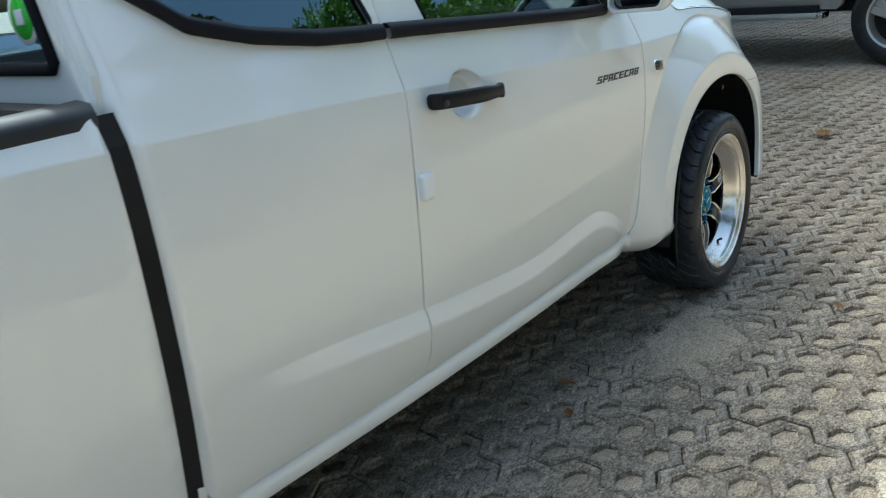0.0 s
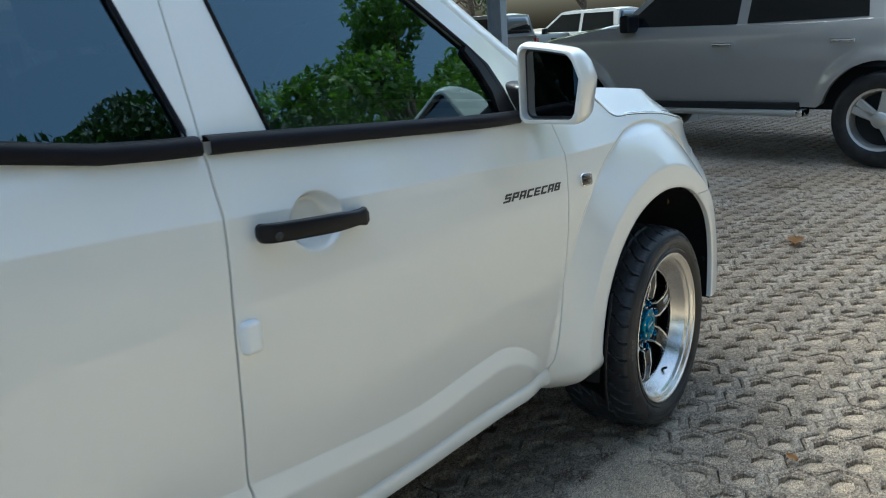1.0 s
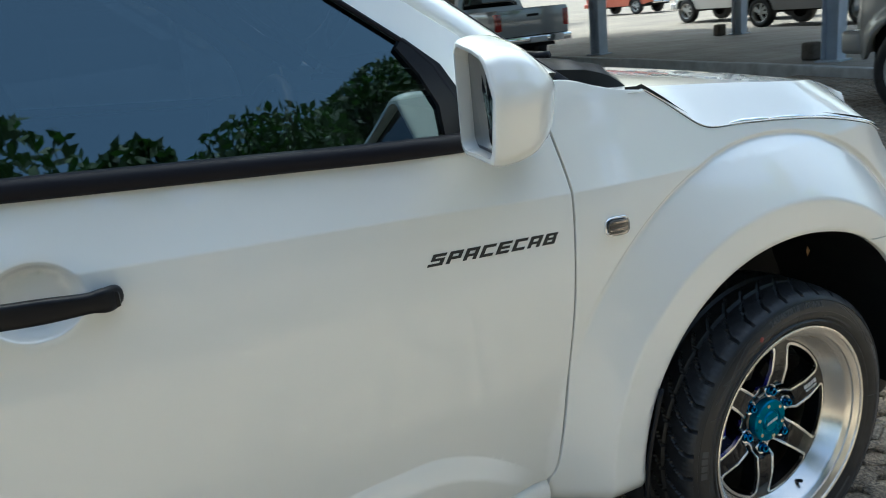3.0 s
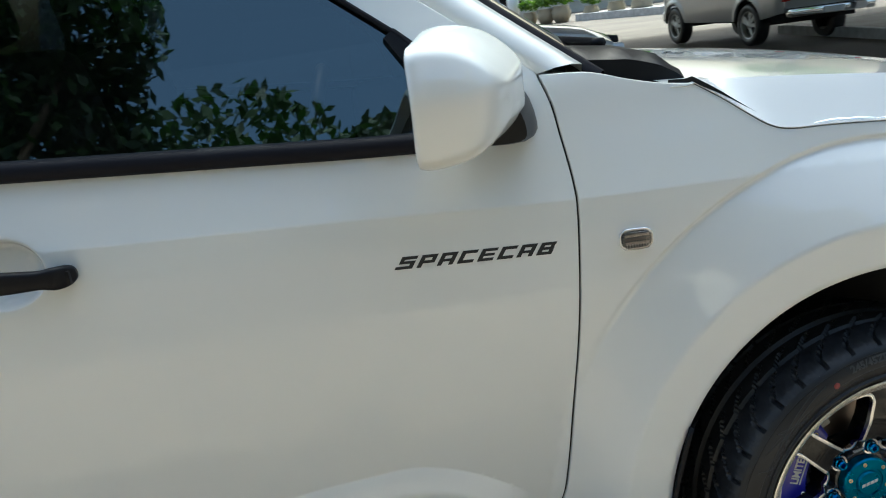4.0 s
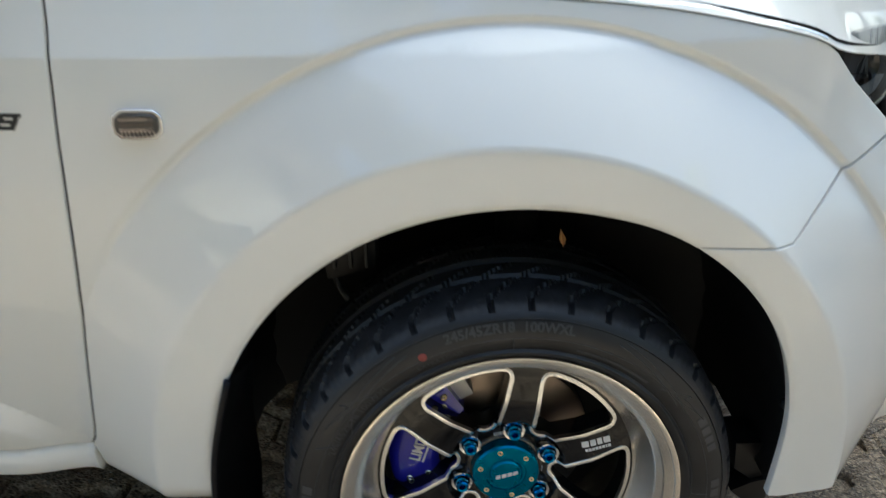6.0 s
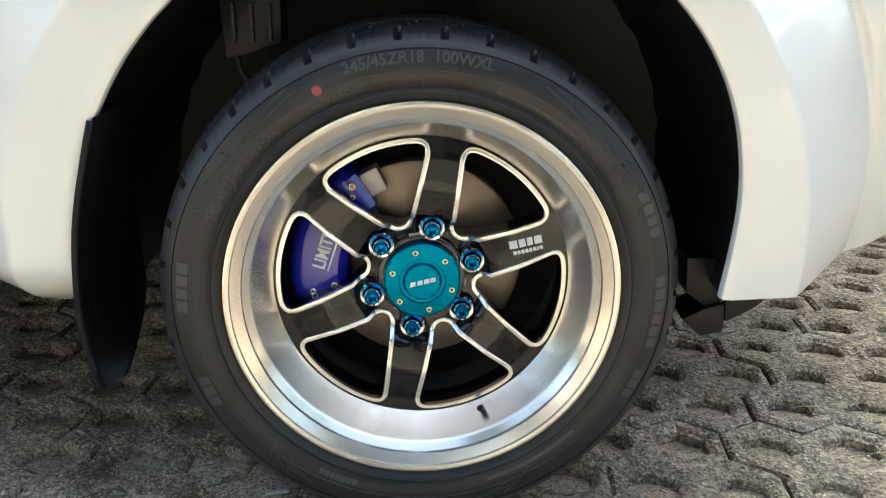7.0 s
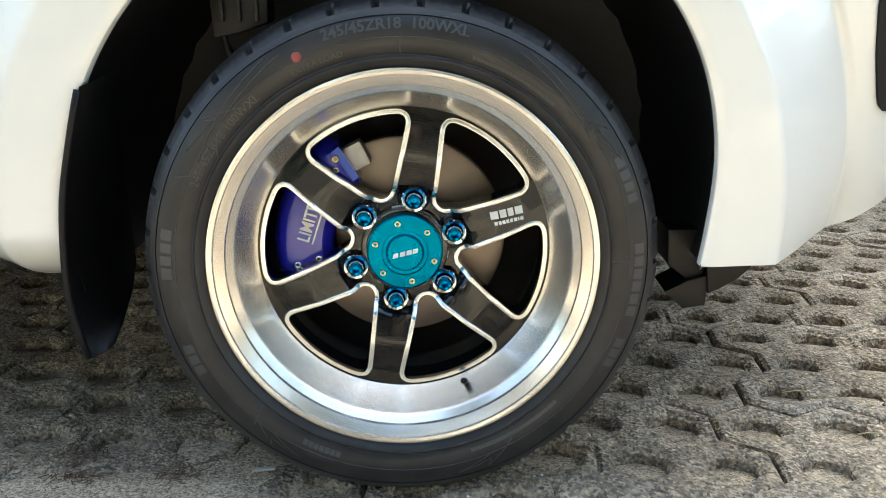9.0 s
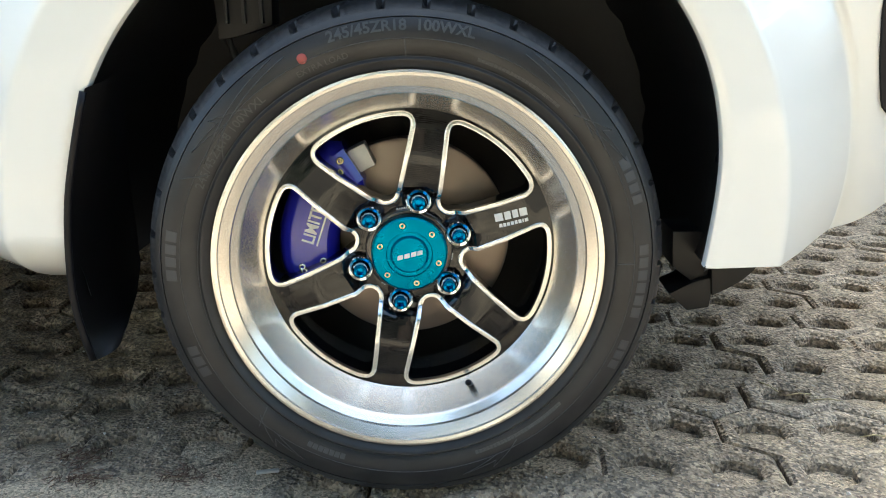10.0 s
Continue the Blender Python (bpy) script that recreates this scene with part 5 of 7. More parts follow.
def tyre_mesh(m, blocks=36, grid=14):
    """Side walls turned, and a tread cut by grooves that sweep in from the shoulders."""
    bm = bmesh.new()
    side = [(0.232, 0.022), (0.2365, 0.008), (0.2475, 0.0035), (0.2535, -0.004), (0.258, -0.0055), (0.262, -0.002), (0.266, -0.0045), (0.277, -0.0085), (0.288, -0.0090), (0.300, -0.0060), (0.3085, -0.0025), (0.3092, -0.0008), (0.3100, -0.0028), (0.3165, 0.0008), (0.3190, 0.0032)]
    lathe(side, 160, bm=bm)
    lathe([(r, 0.238 - y) for r, y in side], 96, bm=bm)
    edge = [(0.3190, 0.0032, 0.0), (0.3215, 0.0052, 0.35), (0.3250, 0.0088, 0.75), (0.3285, 0.0150, 1.0)]
    prof = edge + [(0.3385 - 0.0085 * abs((y - 0.119) / 0.0985) ** 3.2, y, 1.0) for y in np.linspace(0.0225, 0.2155, 36)] + [(r, 0.238 - y, k) for r, y, k in edge[::-1]]
    na = blocks * grid
    rings, cut = [], {}
    for i in range(na):
        row = []
        for r, y, k in prof:
            s = max(-1.0, min(1.0, (y - 0.119) / 0.0985))
            ph = (i / grid + 2.0 * (1 - abs(s)) ** 1.25 * (1 if s < 0 else -1)) % 1.0
            g = 0.0
            if ph < 0.085 and abs(s) > 0.10:
                g = 0.0080
            elif abs(abs(s) - 0.46) < 0.030 or abs(s) < 0.05:
                g = 0.0075
            elif abs(s) > 0.52 and min(abs(ph - 0.36), abs(ph - 0.58), abs(ph - 0.80)) < 0.036:
                g = 0.0014
            a = 2 * math.pi * i / na
            v = bm.verts.new(((r - g * k) * math.cos(a), y + 0.5 * g * (1 - k) * (1 if s < 0 else -1) * (k > 0), (r - g * k) * math.sin(a)))
            cut[v] = g
            row.append(v)
        rings.append(row)
    for i in range(na):
        p, q = rings[i], rings[(i + 1) % na]
        for j in range(len(prof) - 1):
            f = bm.faces.new((p[j], p[j + 1], q[j + 1], q[j]))
            if max(cut[v] for v in f.verts) < 0.002:    # tops of the tread blocks take the second rubber
                f.material_index = 1
    bmesh.ops.recalc_face_normals(bm, faces=bm.faces[:])
    inv = m.inverted()
    for v in bm.verts:      # pressed flat where it stands
        rr = math.hypot(v.co.x, v.co.z)
        v.co.x *= squat(rr) / rr
        v.co.z *= squat(rr) / rr
        w = m @ v.co
        if w.z < 0.002:
            w.z = 0.002
            v.co = inv @ w
    return bm


def arc_put(radius, mid_deg, width, scale, side_y):
    """Lays letters round the tyre, their feet towards the hub."""
    def put(u, w, out):
        a = radians(mid_deg) - (u * scale - width / 2) / radius
        r = radius + w * scale
        y, r = side_y(r) - out, squat(r)
        return (r * math.cos(a), y, r * math.sin(a))
    return put


def side_y(r):
    return interp(r, [0.258, 0.262, 0.266, 0.277, 0.288, 0.300, 0.3085, 0.3175, 0.324], [-0.0055, -0.002, -0.0045, -0.0085, -0.009, -0.006, -0.0030, 0.003, 0.011])


def window_loop(c, grow=0.0, step=0.004):
    """One opening between two spokes, with round corners; c in degrees."""
    ro, ri = 0.186 + grow, 0.0715 - grow
    ao, ai = radians(23.2) + grow / ro, radians(7.0) + grow / 0.08
    pts = []
    def P(r, a):
        return Vector((r * math.cos(radians(c) + a), r * math.sin(radians(c) + a)))
    def bend(a, c, b):
        for t in np.linspace(0, 1, 9):
            pts.append((1 - t) ** 2 * a + 2 * t * (1 - t) * c + t * t * b)

    lo, li = 0.019, 0.0115
    A, B, C, D = P(ro, -ao), P(ro, ao), P(ri, ai), P(ri, -ai)
    bend(A + (D - A).normalized() * lo, A, P(ro, -ao + lo / ro))
    for t in np.linspace(-1, 1, 13)[1:-1]:
        pts.append(P(ro, (ao - lo / ro) * t))
    bend(P(ro, ao - lo / ro), B, B + (C - B).normalized() * lo)
    bend(C + (B - C).normalized() * li, C, C + (D - C).normalized() * min(li, (D - C).length * 0.45))
    bend(D + (C - D).normalized() * min(li, (D - C).length * 0.45), D, D + (A - D).normalized() * li)
    pts = [Vector((float(p[0]), float(p[1]))) for p in pts]
    fine = []
    for p, q in zip(pts, pts[1:] + pts[:1]):      # long sides follow the bowed face
        n = max(1, int((q - p).length / 0.009))
        fine += [p + (q - p) * (k / n) for k in range(n)]
    return fine


def spread(pts, g):
    """The same loop moved outwards by one width all round."""
    n = len(pts)
    out = []
    for i in range(n):
        t = (pts[(i + 1) % n] - pts[i - 1]).normalized()
        out.append(pts[i] + Vector((t.y, -t.x)) * g)
    return out


def face_y(r):
    """Depth of the spoke face behind the rim's lip."""
    return interp(r, [0.0, 0.060, 0.082, 0.090, 0.13, 0.17, 0.188, 0.20], [0.092, 0.090, 0.086, 0.068, 0.060, 0.0625, 0.0665, 0.068])


def build_wheel(name, m, detailed=True):
    w = new(name)
    w.parent = truck
    w.matrix_basis = m
    w["label"] = "deep-dish alloy wheel with six black spokes"
    tyre = part("tyre", tyre_mesh(m, 38, 16 if detailed else 9), [TYRE, TREAD], w, "black low-profile tyre", angle=35)
    rim_p = [(0.236, 0.020), (0.2440, 0.0080), (0.2462, 0.0020), (0.2455, -0.0012), (0.2425, -0.0020), (0.2385, -0.0005), (0.2375, 0.0030), (0.2300, 0.0075), (0.2255, 0.0105), (0.2245, 0.0150), (0.2175, 0.0215), (0.2155, 0.0235), (0.2140, 0.0270), (0.1950, 0.0640), (0.1930, 0.0665), (0.1925, 0.110), (0.205, 0.20), (0.222, 0.225), (0.226, 0.235)]
    part("rim", lathe(rim_p, 192 if detailed else 96), POLISH, w, "polished alloy rim with a deep dish", angle=24)
    loops = [window_loop(110 + 60 * k) for k in range(6)]
    ring = [(0.1932 * math.cos(a), 0.1932 * math.sin(a)) for a in np.linspace(0, 2 * math.pi, 145)[:-1]]
    v, f, lps = fill(ring, loops, 0.008 if detailed else 0.02)
    bm = bmesh.new()
    vs = []
    for x, z in v:
        r = math.hypot(x, z)
        y = face_y(r)
        for k in range(6):      # pockets round the nuts
            a = radians(79 + 60 * k)
            d = math.hypot(x - 0.0699 * math.cos(a), z - 0.0699 * math.sin(a))
            y += 0.012 * (1 - sstep(0.011, 0.018, d))
        vs.append(bm.verts.new((x, y, z)))
    for q in f:
        bm.faces.new([vs[i] for i in q])
    bm.verts.ensure_lookup_table()
    bmesh.ops.recalc_face_normals(bm, faces=bm.faces[:])
    if sum(fc.normal.y * fc.calc_area() for fc in bm.faces) > 0:
        bmesh.ops.reverse_faces(bm, faces=bm.faces[:])
    for lp in loops:
        rows = []
        for dy, g in ((0.0, 0.0), (0.012, 0.001), (0.045, 0.006)):
            rows.append([(p[0], face_y(math.hypot(p[0], p[1])) + dy, p[1]) for p in lp])
        strip(rows, bm, True)
    part("spokes", bm, SPOKE_BLACK, w, "gloss black spokes", angle=45)
    for k in range(6):
        c = 110 + 60 * k
        lp = [Vector((float(q[0]), float(q[1]))) for q in window_loop(c)]
        area = sum(q0.x * q1.y - q1.x * q0.y for q0, q1 in zip(lp, lp[1:] + lp[:1]))
        sg = 1 if area > 0 else -1
        a, b, d = spread(lp, 0.0040 * sg), spread(lp, 0.0022 * sg), spread(lp, -0.0022 * sg)
        yy = lambda p, o: (p[0], face_y(math.hypot(p[0], p[1])) - o, p[1])
        bm = strip([[yy(p, -0.0005) for p in a], [yy(p, 0.0014) for p in a], [yy(p, 0.0024) for p in b], [yy(p, 0.0012) for p in d], [yy(p, -0.0075) for p in d]], loop=True)
        bmesh.ops.recalc_face_normals(bm, faces=bm.faces[:])
        part("machined_edge", bm, EDGE, w, "bright machined edge of a wheel window", angle=60)
    cap = part("centre_cap", lathe([(0.0, 0.0605), (0.0225, 0.0605), (0.0245, 0.0625), (0.0255, 0.0655), (0.0300, 0.0655), (0.0310, 0.0635), (0.0480, 0.0640), (0.0505, 0.0665), (0.0510, 0.088)], 72), TEAL, w, "teal anodised centre cap", angle=30)
    part("cap_seat", lathe([(0.051, 0.082), (0.057, 0.081), (0.059, 0.086), (0.059, 0.094)], 60), GLOSS_BLACK, w)
    for k in range(6):
        a = radians(103 + 60 * k - 0.5)
        x, z = 0.0405 * math.cos(a), 0.0405 * math.sin(a)
        bm = lathe([(0.0016, 0.0032), (0.0018, 0.0006), (0.0036, 0.0), (0.0045, 0.0012), (0.0046, 0.0035)], 16)
        bm.transform(Matrix.Translation((x, 0.0612, z)))
        part("cap_screw", bm, BRASS, cap, "brass cap screw")
    for k in range(6):
        a = radians(79 + 60 * k)
        x, z = 0.0699 * math.cos(a), 0.0699 * math.sin(a)
        nut = new("lug_nut")
        nut.parent = w
        nut.location = (x, 0, z)
        nut["label"] = "blue anodised lug nut in a chrome cup"
        part("nut_cup", lathe([(0.0105, 0.094), (0.0125, 0.0775), (0.0160, 0.0765), (0.0172, 0.0785), (0.0172, 0.099)], 32), CHROME, nut, angle=30)
        bm = lathe([(0.0042, 0.074), (0.0050, 0.0655), (0.0082, 0.0645), (0.0098, 0.0665), (0.0104, 0.0705), (0.0106, 0.095)], 12)
        part("nut_body", bm, BLUE_NUT, nut, angle=20)
        part("nut_socket", lathe([(0.0, 0.0735), (0.0048, 0.0735)], 6), BLUE_NUT, nut, smooth=False)
    # valve
    a = radians(-66.5)
    bm = tube([(0.206 * math.cos(a), 0.060, 0.206 * math.sin(a)), (0.196 * math.cos(a), 0.048, 0.196 * math.sin(a)), (0.190 * math.cos(a), 0.036, 0.190 * math.sin(a))], 0.0042, n=10)
    part("valve_stem", bm, SATIN, w, "metal valve stem")
    part("barrel_back", lathe([(0.04, 0.215), (0.224, 0.222)], 64), DARK, w)
    if not detailed:
        return w
    # brand marks are plain shapes only
    def face_put(ang, r0, rot, sx=1.0):
        ca, sa = math.cos(radians(ang)), math.sin(radians(ang))
        cr, sr = math.cos(radians(rot)), math.sin(radians(rot))
        def put(u, t, out):
            x = r0 * ca + u * cr - t * sr
            z = r0 * sa + u * sr + t * cr
            return (x, face_y(math.hypot(x, z)) - out, z)
        return put
    v, f, L = bars([0.0105, 0.0085, 0.0075, 0.0100], 0.0105, 0.0022)
    raised("spoke_mark", [(p[0] - L / 2, p[1], 0) for p in v], f, face_put(19.6, 0.143, 12), LETTER, w, "pale mark on a spoke", 0.0008)
    v, f, L = bars([0.0042, 0.0038, 0.0040, 0.0040, 0.0038, 0.0042, 0.0020, 0.0044], 0.0046, 0.0012)
    raised("spoke_mark", [(p[0] - L / 2, p[1], 0) for p in v], f, face_put(16.1, 0.1435, 12), LETTER, w, "", 0.0008)
    for ang, ws in ((97, [0.0022] * 6), (232, [0.0025, 0.0025]), (-10, [0.0024] * 3)):
        v, f, L = bars(ws, 0.0036, 0.0010)
        raised("hub_mark", [(p[0] - L / 2, p[1], 0) for p in v], f, face_put(ang, 0.0555, ang - 90), LETTER, w, "", 0.006)
    marks, mf = [], []
    for dx in (0.0, 0.0095, 0.0185, 0.0270):
        s = len(marks)
        hgt = 0.0062
        marks += [(-0.0165 + dx - 0.001, -0.0030, 0), (-0.0165 + dx + 0.0066, -0.0030, 0), (-0.0165 + dx + 0.0082, -0.0030 + hgt, 0), (-0.0165 + dx + 0.0012, -0.0030 + hgt, 0)]
        mf.append((s, s + 1, s + 2, s + 3))
    c13, s13 = math.cos(radians(13)), math.sin(radians(13))
    raised("cap_mark", marks, mf, lambda u, t, o: (u * c13 - t * s13, 0.0605 - o, u * s13 + t * c13), LETTER, cap, "pale slanted mark", 0.0006)
    # raised size lettering on the tyre
    v, f = text_mesh("245/45ZR18  100WXL", 1.0, 0.026)
    wd = max(p[0] for p in v)
    raised("tyre_lettering", v, f, arc_put(0.2935, 91.0, wd * 0.0185, 0.0185, side_y), TYRE_TEXT, tyre, "raised size lettering", 0.0009)
    v, f = text_mesh("EXTRA LOAD", 1.0, 0.0)
    wd = max(p[0] for p in v)
    raised("tyre_lettering", v, f, arc_put(0.2690, 111.0, wd * 0.0105, 0.0105, side_y), TYRE_TEXT, tyre, "", 0.0006)
    v, f = text_mesh("245/45ZR18 100WXL", 1.0, 0.0)
    wd = max(p[0] for p in v)
    raised("tyre_lettering", v, f, arc_put(0.2690, 142.0, wd * 0.0150, 0.0150, side_y), TYRE_TEXT, tyre, "", 0.0006)
    for mid, ws, h, r in ((22.0, [0.014, 0.012, 0.011, 0.011], 0.0135, 0.290), (-4.0, [0.013] * 6, 0.0135, 0.290), (-24.0, [0.012, 0.011, 0.011], 0.0135, 0.290), (175.0, [0.014, 0.012, 0.012, 0.013], 0.0150, 0.288), (203.0, [0.012] * 3, 0.0150, 0.288), (60.0, [0.004] * 22, 0.0045, 0.2685), (245.0, [0.006] * 7, 0.007, 0.270), (-58.0, [0.004] * 26, 0.0045, 0.2685)):
        v, f, L = bars(ws, h, ws[0] * 0.28)
        v2, f2 = [], []
        for q in f:                # finer, so that the bars follow the curve
            x0, x1 = v[q[0]][0], v[q[1]][0]
            for k in range(2):
                s = len(v2)
                a, b = x0 + (x1 - x0) * k / 2, x0 + (x1 - x0) * (k + 1) / 2
                v2 += [(a, 0, 0), (b, 0, 0), (b, h, 0), (a, h, 0)]
                f2.append((s, s + 1, s + 2, s + 3))
        raised("tyre_mark", v2, f2, arc_put(r, mid, L, 1.0, side_y), TYRE_MARK, tyre, "", 0.0007)
    # fine moulded ribs: long slanted lines on the upper side wall
    for a0, a1, r0, r1 in ((118, 146, 0.300, 0.276), (121, 150, 0.306, 0.280), (62, 36, 0.300, 0.278), (60, 32, 0.306, 0.282), (152, 156, 0.268, 0.300), (90, 90.3, 0.262, 0.283), (0.5, 0.8, 0.262, 0.285), (224, 226, 0.262, 0.290), (147, 141, 0.262, 0.280)):
        path = []
        for t in np.linspace(0, 1, 14):
            a, r = radians(a0 + (a1 - a0) * t), r0 + (r1 - r0) * t
            path.append((squat(r) * math.cos(a), side_y(r) - 0.0002, squat(r) * math.sin(a)))
        part("tyre_rib", tube(path, 0.0008, n=4), TYRE_TEXT, tyre)
    # moulded rings and zigzag lines on the side wall
    for r, rad in ((0.2615, 0.0007), (0.2835, 0.0005), (0.3105, 0.0008)):
        path = [(squat(r) * math.cos(t), side_y(r) - 0.0002, squat(r) * math.sin(t)) for t in np.linspace(0, 2 * math.pi, 121)[:-1]]
        part("tyre_ring", tube(path, rad, n=4, close=True), TYRE_MARK, tyre)
    for a0 in (44, 132, 224, 300):
        sgn = 1 if 90 < a0 < 270 else -1
        zig = [(a0, 0.276), (a0 + sgn * 9, 0.303), (a0 + sgn * 7.5, 0.292), (a0 + sgn * 17, 0.300), (a0 + sgn * 4, 0.279)]
        path = []
        for (t0, r0), (t1, r1) in zip(zig, zig[1:]):
            for k in np.linspace(0, 1, 6)[:-1]:
                t, r = radians(t0 + (t1 - t0) * k), r0 + (r1 - r0) * k
                path.append((squat(r) * math.cos(t), side_y(r) - 0.0002, squat(r) * math.sin(t)))
        part("tyre_rib", tube(path, 0.0006, n=4), TYRE_TEXT, tyre)
    a = radians(114.7)
    bm = lathe([(0.0, -0.0004), (0.0055, -0.0003), (0.0062, 0.0005)], 20)
    bm.transform(Matrix.Translation((0.285 * math.cos(a), side_y(0.2875), 0.285 * math.sin(a))))
    part("balance_dot", bm, RED_DOT, tyre, "red balance dot")
    return w


RED_DOT = mat("red_paint_dot", (0.26, 0.055, 0.045), 0.6)
FRONT_W = wheel_frame(0.0, 0.0, 0.33, CAMBER, STEER)
build_wheel("front_wheel", FRONT_W)
rear_m = wheel_frame(ARX, 0.01, 0.336, 1.0)
build_wheel("rear_wheel", rear_m, False)
for nm, x in (("front_wheel", 0.0), ("rear_wheel", ARX)):
    build_wheel(nm, Matrix.Translation((x, 2 * YC - 0.01, 0.336)) @ Matrix.Rotation(math.pi, 4, "Z"), False)

# brake disc and caliper behind the spokes
hub = new("front_brake")
hub.parent = truck
hub.matrix_basis = FRONT_W
hub["label"] = "front disc brake with a blue caliper"
part("brake_disc", lathe([(0.062, 0.150), (0.066, 0.147), (0.138, 0.147), (0.142, 0.149), (0.142, 0.172)], 96), DISC, hub, "bronze-grey brake disc", angle=30)
part("disc_hat", lathe([(0.02, 0.118), (0.060, 0.120), (0.066, 0.128), (0.068, 0.152)], 64), DARK, hub)
cal_rows = []
for a in np.linspace(122, 197, 34):
    ca, sa = math.cos(radians(a)), math.sin(radians(a))
    e = min(1.0, (a - 122) / 5, (197 - a) / 5)
    ri, ro = 0.096 + 0.012 * (1 - e), 0.178 - 0.012 * (1 - e)
    y0 = 0.104 + 0.006 * (1 - e)
    cal_rows.append([(r * ca, y, r * sa) for r, y in ((ri, 0.150), (ri, y0 + 0.012), (ri + 0.008, y0), (0.112, y0 - 0.007), (0.160, y0 - 0.007), (ro - 0.008, y0), (ro, y0 + 0.012), (ro, 0.180))])
bm = strip(cal_rows)
bm.verts.ensure_lookup_table()
bm.faces.new(bm.verts[:8])
bm.faces.new(bm.verts[-8:])
bmesh.ops.recalc_face_normals(bm, faces=bm.faces[:])
cal = part("brake_caliper", bm, CALIPER, hub, "dark blue brake caliper", angle=35)
bm = bmesh.new()
add_box(bm, (-0.016, 0.118, -0.010), (0.010, 0.150, 0.024), 0.003)
bm.transform(Matrix.Translation((0.128 * math.cos(radians(116)), 0, 0.128 * math.sin(radians(116)))) @ Matrix.Rotation(radians(-26), 4, "Y"))
part("caliper_bracket", bm, PAD, hub, "bare cast bracket", angle=40)
for a, r in ((126.5, 0.150), (130.5, 0.138), (189.5, 0.148), (192.5, 0.130), (188, 0.118)):
    bm = lathe([(0.0, -0.003), (0.0022, -0.003), (0.0025, -0.006), (0.0048, -0.006), (0.0055, 0.0)], 12)
    bm.transform(Matrix.Translation((r * math.cos(radians(a)), 0.1005, r * math.sin(radians(a)))))
    part("caliper_bolt", bm, BRASS if a < 140 else CHROME, cal, "small bolt head")
v, f = text_mesh("LIMITED", 1.0, 0.02)
wd = max(p[0] for p in v)
T_ = 0.0235
c_, s_ = math.cos(radians(71)), math.sin(radians(71))
def cal_put(u, t, out):
    u2, t2 = (u - wd / 2) * T_ * 0.80, t * T_
    x = -0.1190 + u2 * c_ - t2 * s_
    z = 0.0385 + u2 * s_ + t2 * c_
    return (x, 0.0965 - out, z)


raised("caliper_lettering", v, f, cal_put, LETTER, cal, "white LIMITED lettering", 0.0008)
v2 = [(0, -0.28, 0), (wd, -0.28, 0), (wd, -0.18, 0), (0, -0.18, 0)]
raised("caliper_underline", v2, [(0, 1, 2, 3)], cal_put, LETTER, cal, "", 0.0008)


# ---------------------------------------------------------------- ground
ground = bpy.data.meshes.new("ground")
n = 90
xs = np.sinh(np.linspace(-5.2, 5.2, n)) / np.sinh(5.2) * 900
co = [(x, y, -0.060) for y in xs for x in xs]
fc = [(j * n + i, j * n + i + 1, (j + 1) * n + i + 1, (j + 1) * n + i) for j in range(n - 1) for i in range(n - 1)]
ground.from_pydata(co, [], fc)
ground.materials.append(YARD)
tagged(new("ground", ground), "wide yard of worn grey-brown paving reaching the horizon", "ground", kind="structure")

# bed of sandy soil under the blocks
n = 130
sx, sy = np.linspace(-8.4, 10.0, n), np.linspace(-1.9, 7.0, n)
co = []
for y in sy:
    for x in sx:
        h = noise.noise((x * 3.1, y * 3.1, 0.3)) * 0.009 + noise.noise((x * 11, y * 11, 2.0)) * 0.005
        edge = max(0.0, 1 - min(x + 8.4, 10.0 - x, y + 1.9, 7.0 - y) / 0.5)
        co.append((x, y, -0.0260 + h - 0.020 * edge))
soil = bpy.data.meshes.new("soil_bed")
soil.from_pydata(co, [], [(j * n + i, j * n + i + 1, (j + 1) * n + i + 1, (j + 1) * n + i) for j in range(n - 1) for i in range(n - 1)])
soil.materials.append(SAND)
soil.shade_smooth()
tagged(new("soil_bed", soil), "sandy soil filling the holes of the paving blocks", "soil", kind="structure")

# grass paving blocks: each a cluster of six round-edged cells with a hole in every one
CELL = 0.132
ROWH = CELL * 0.88


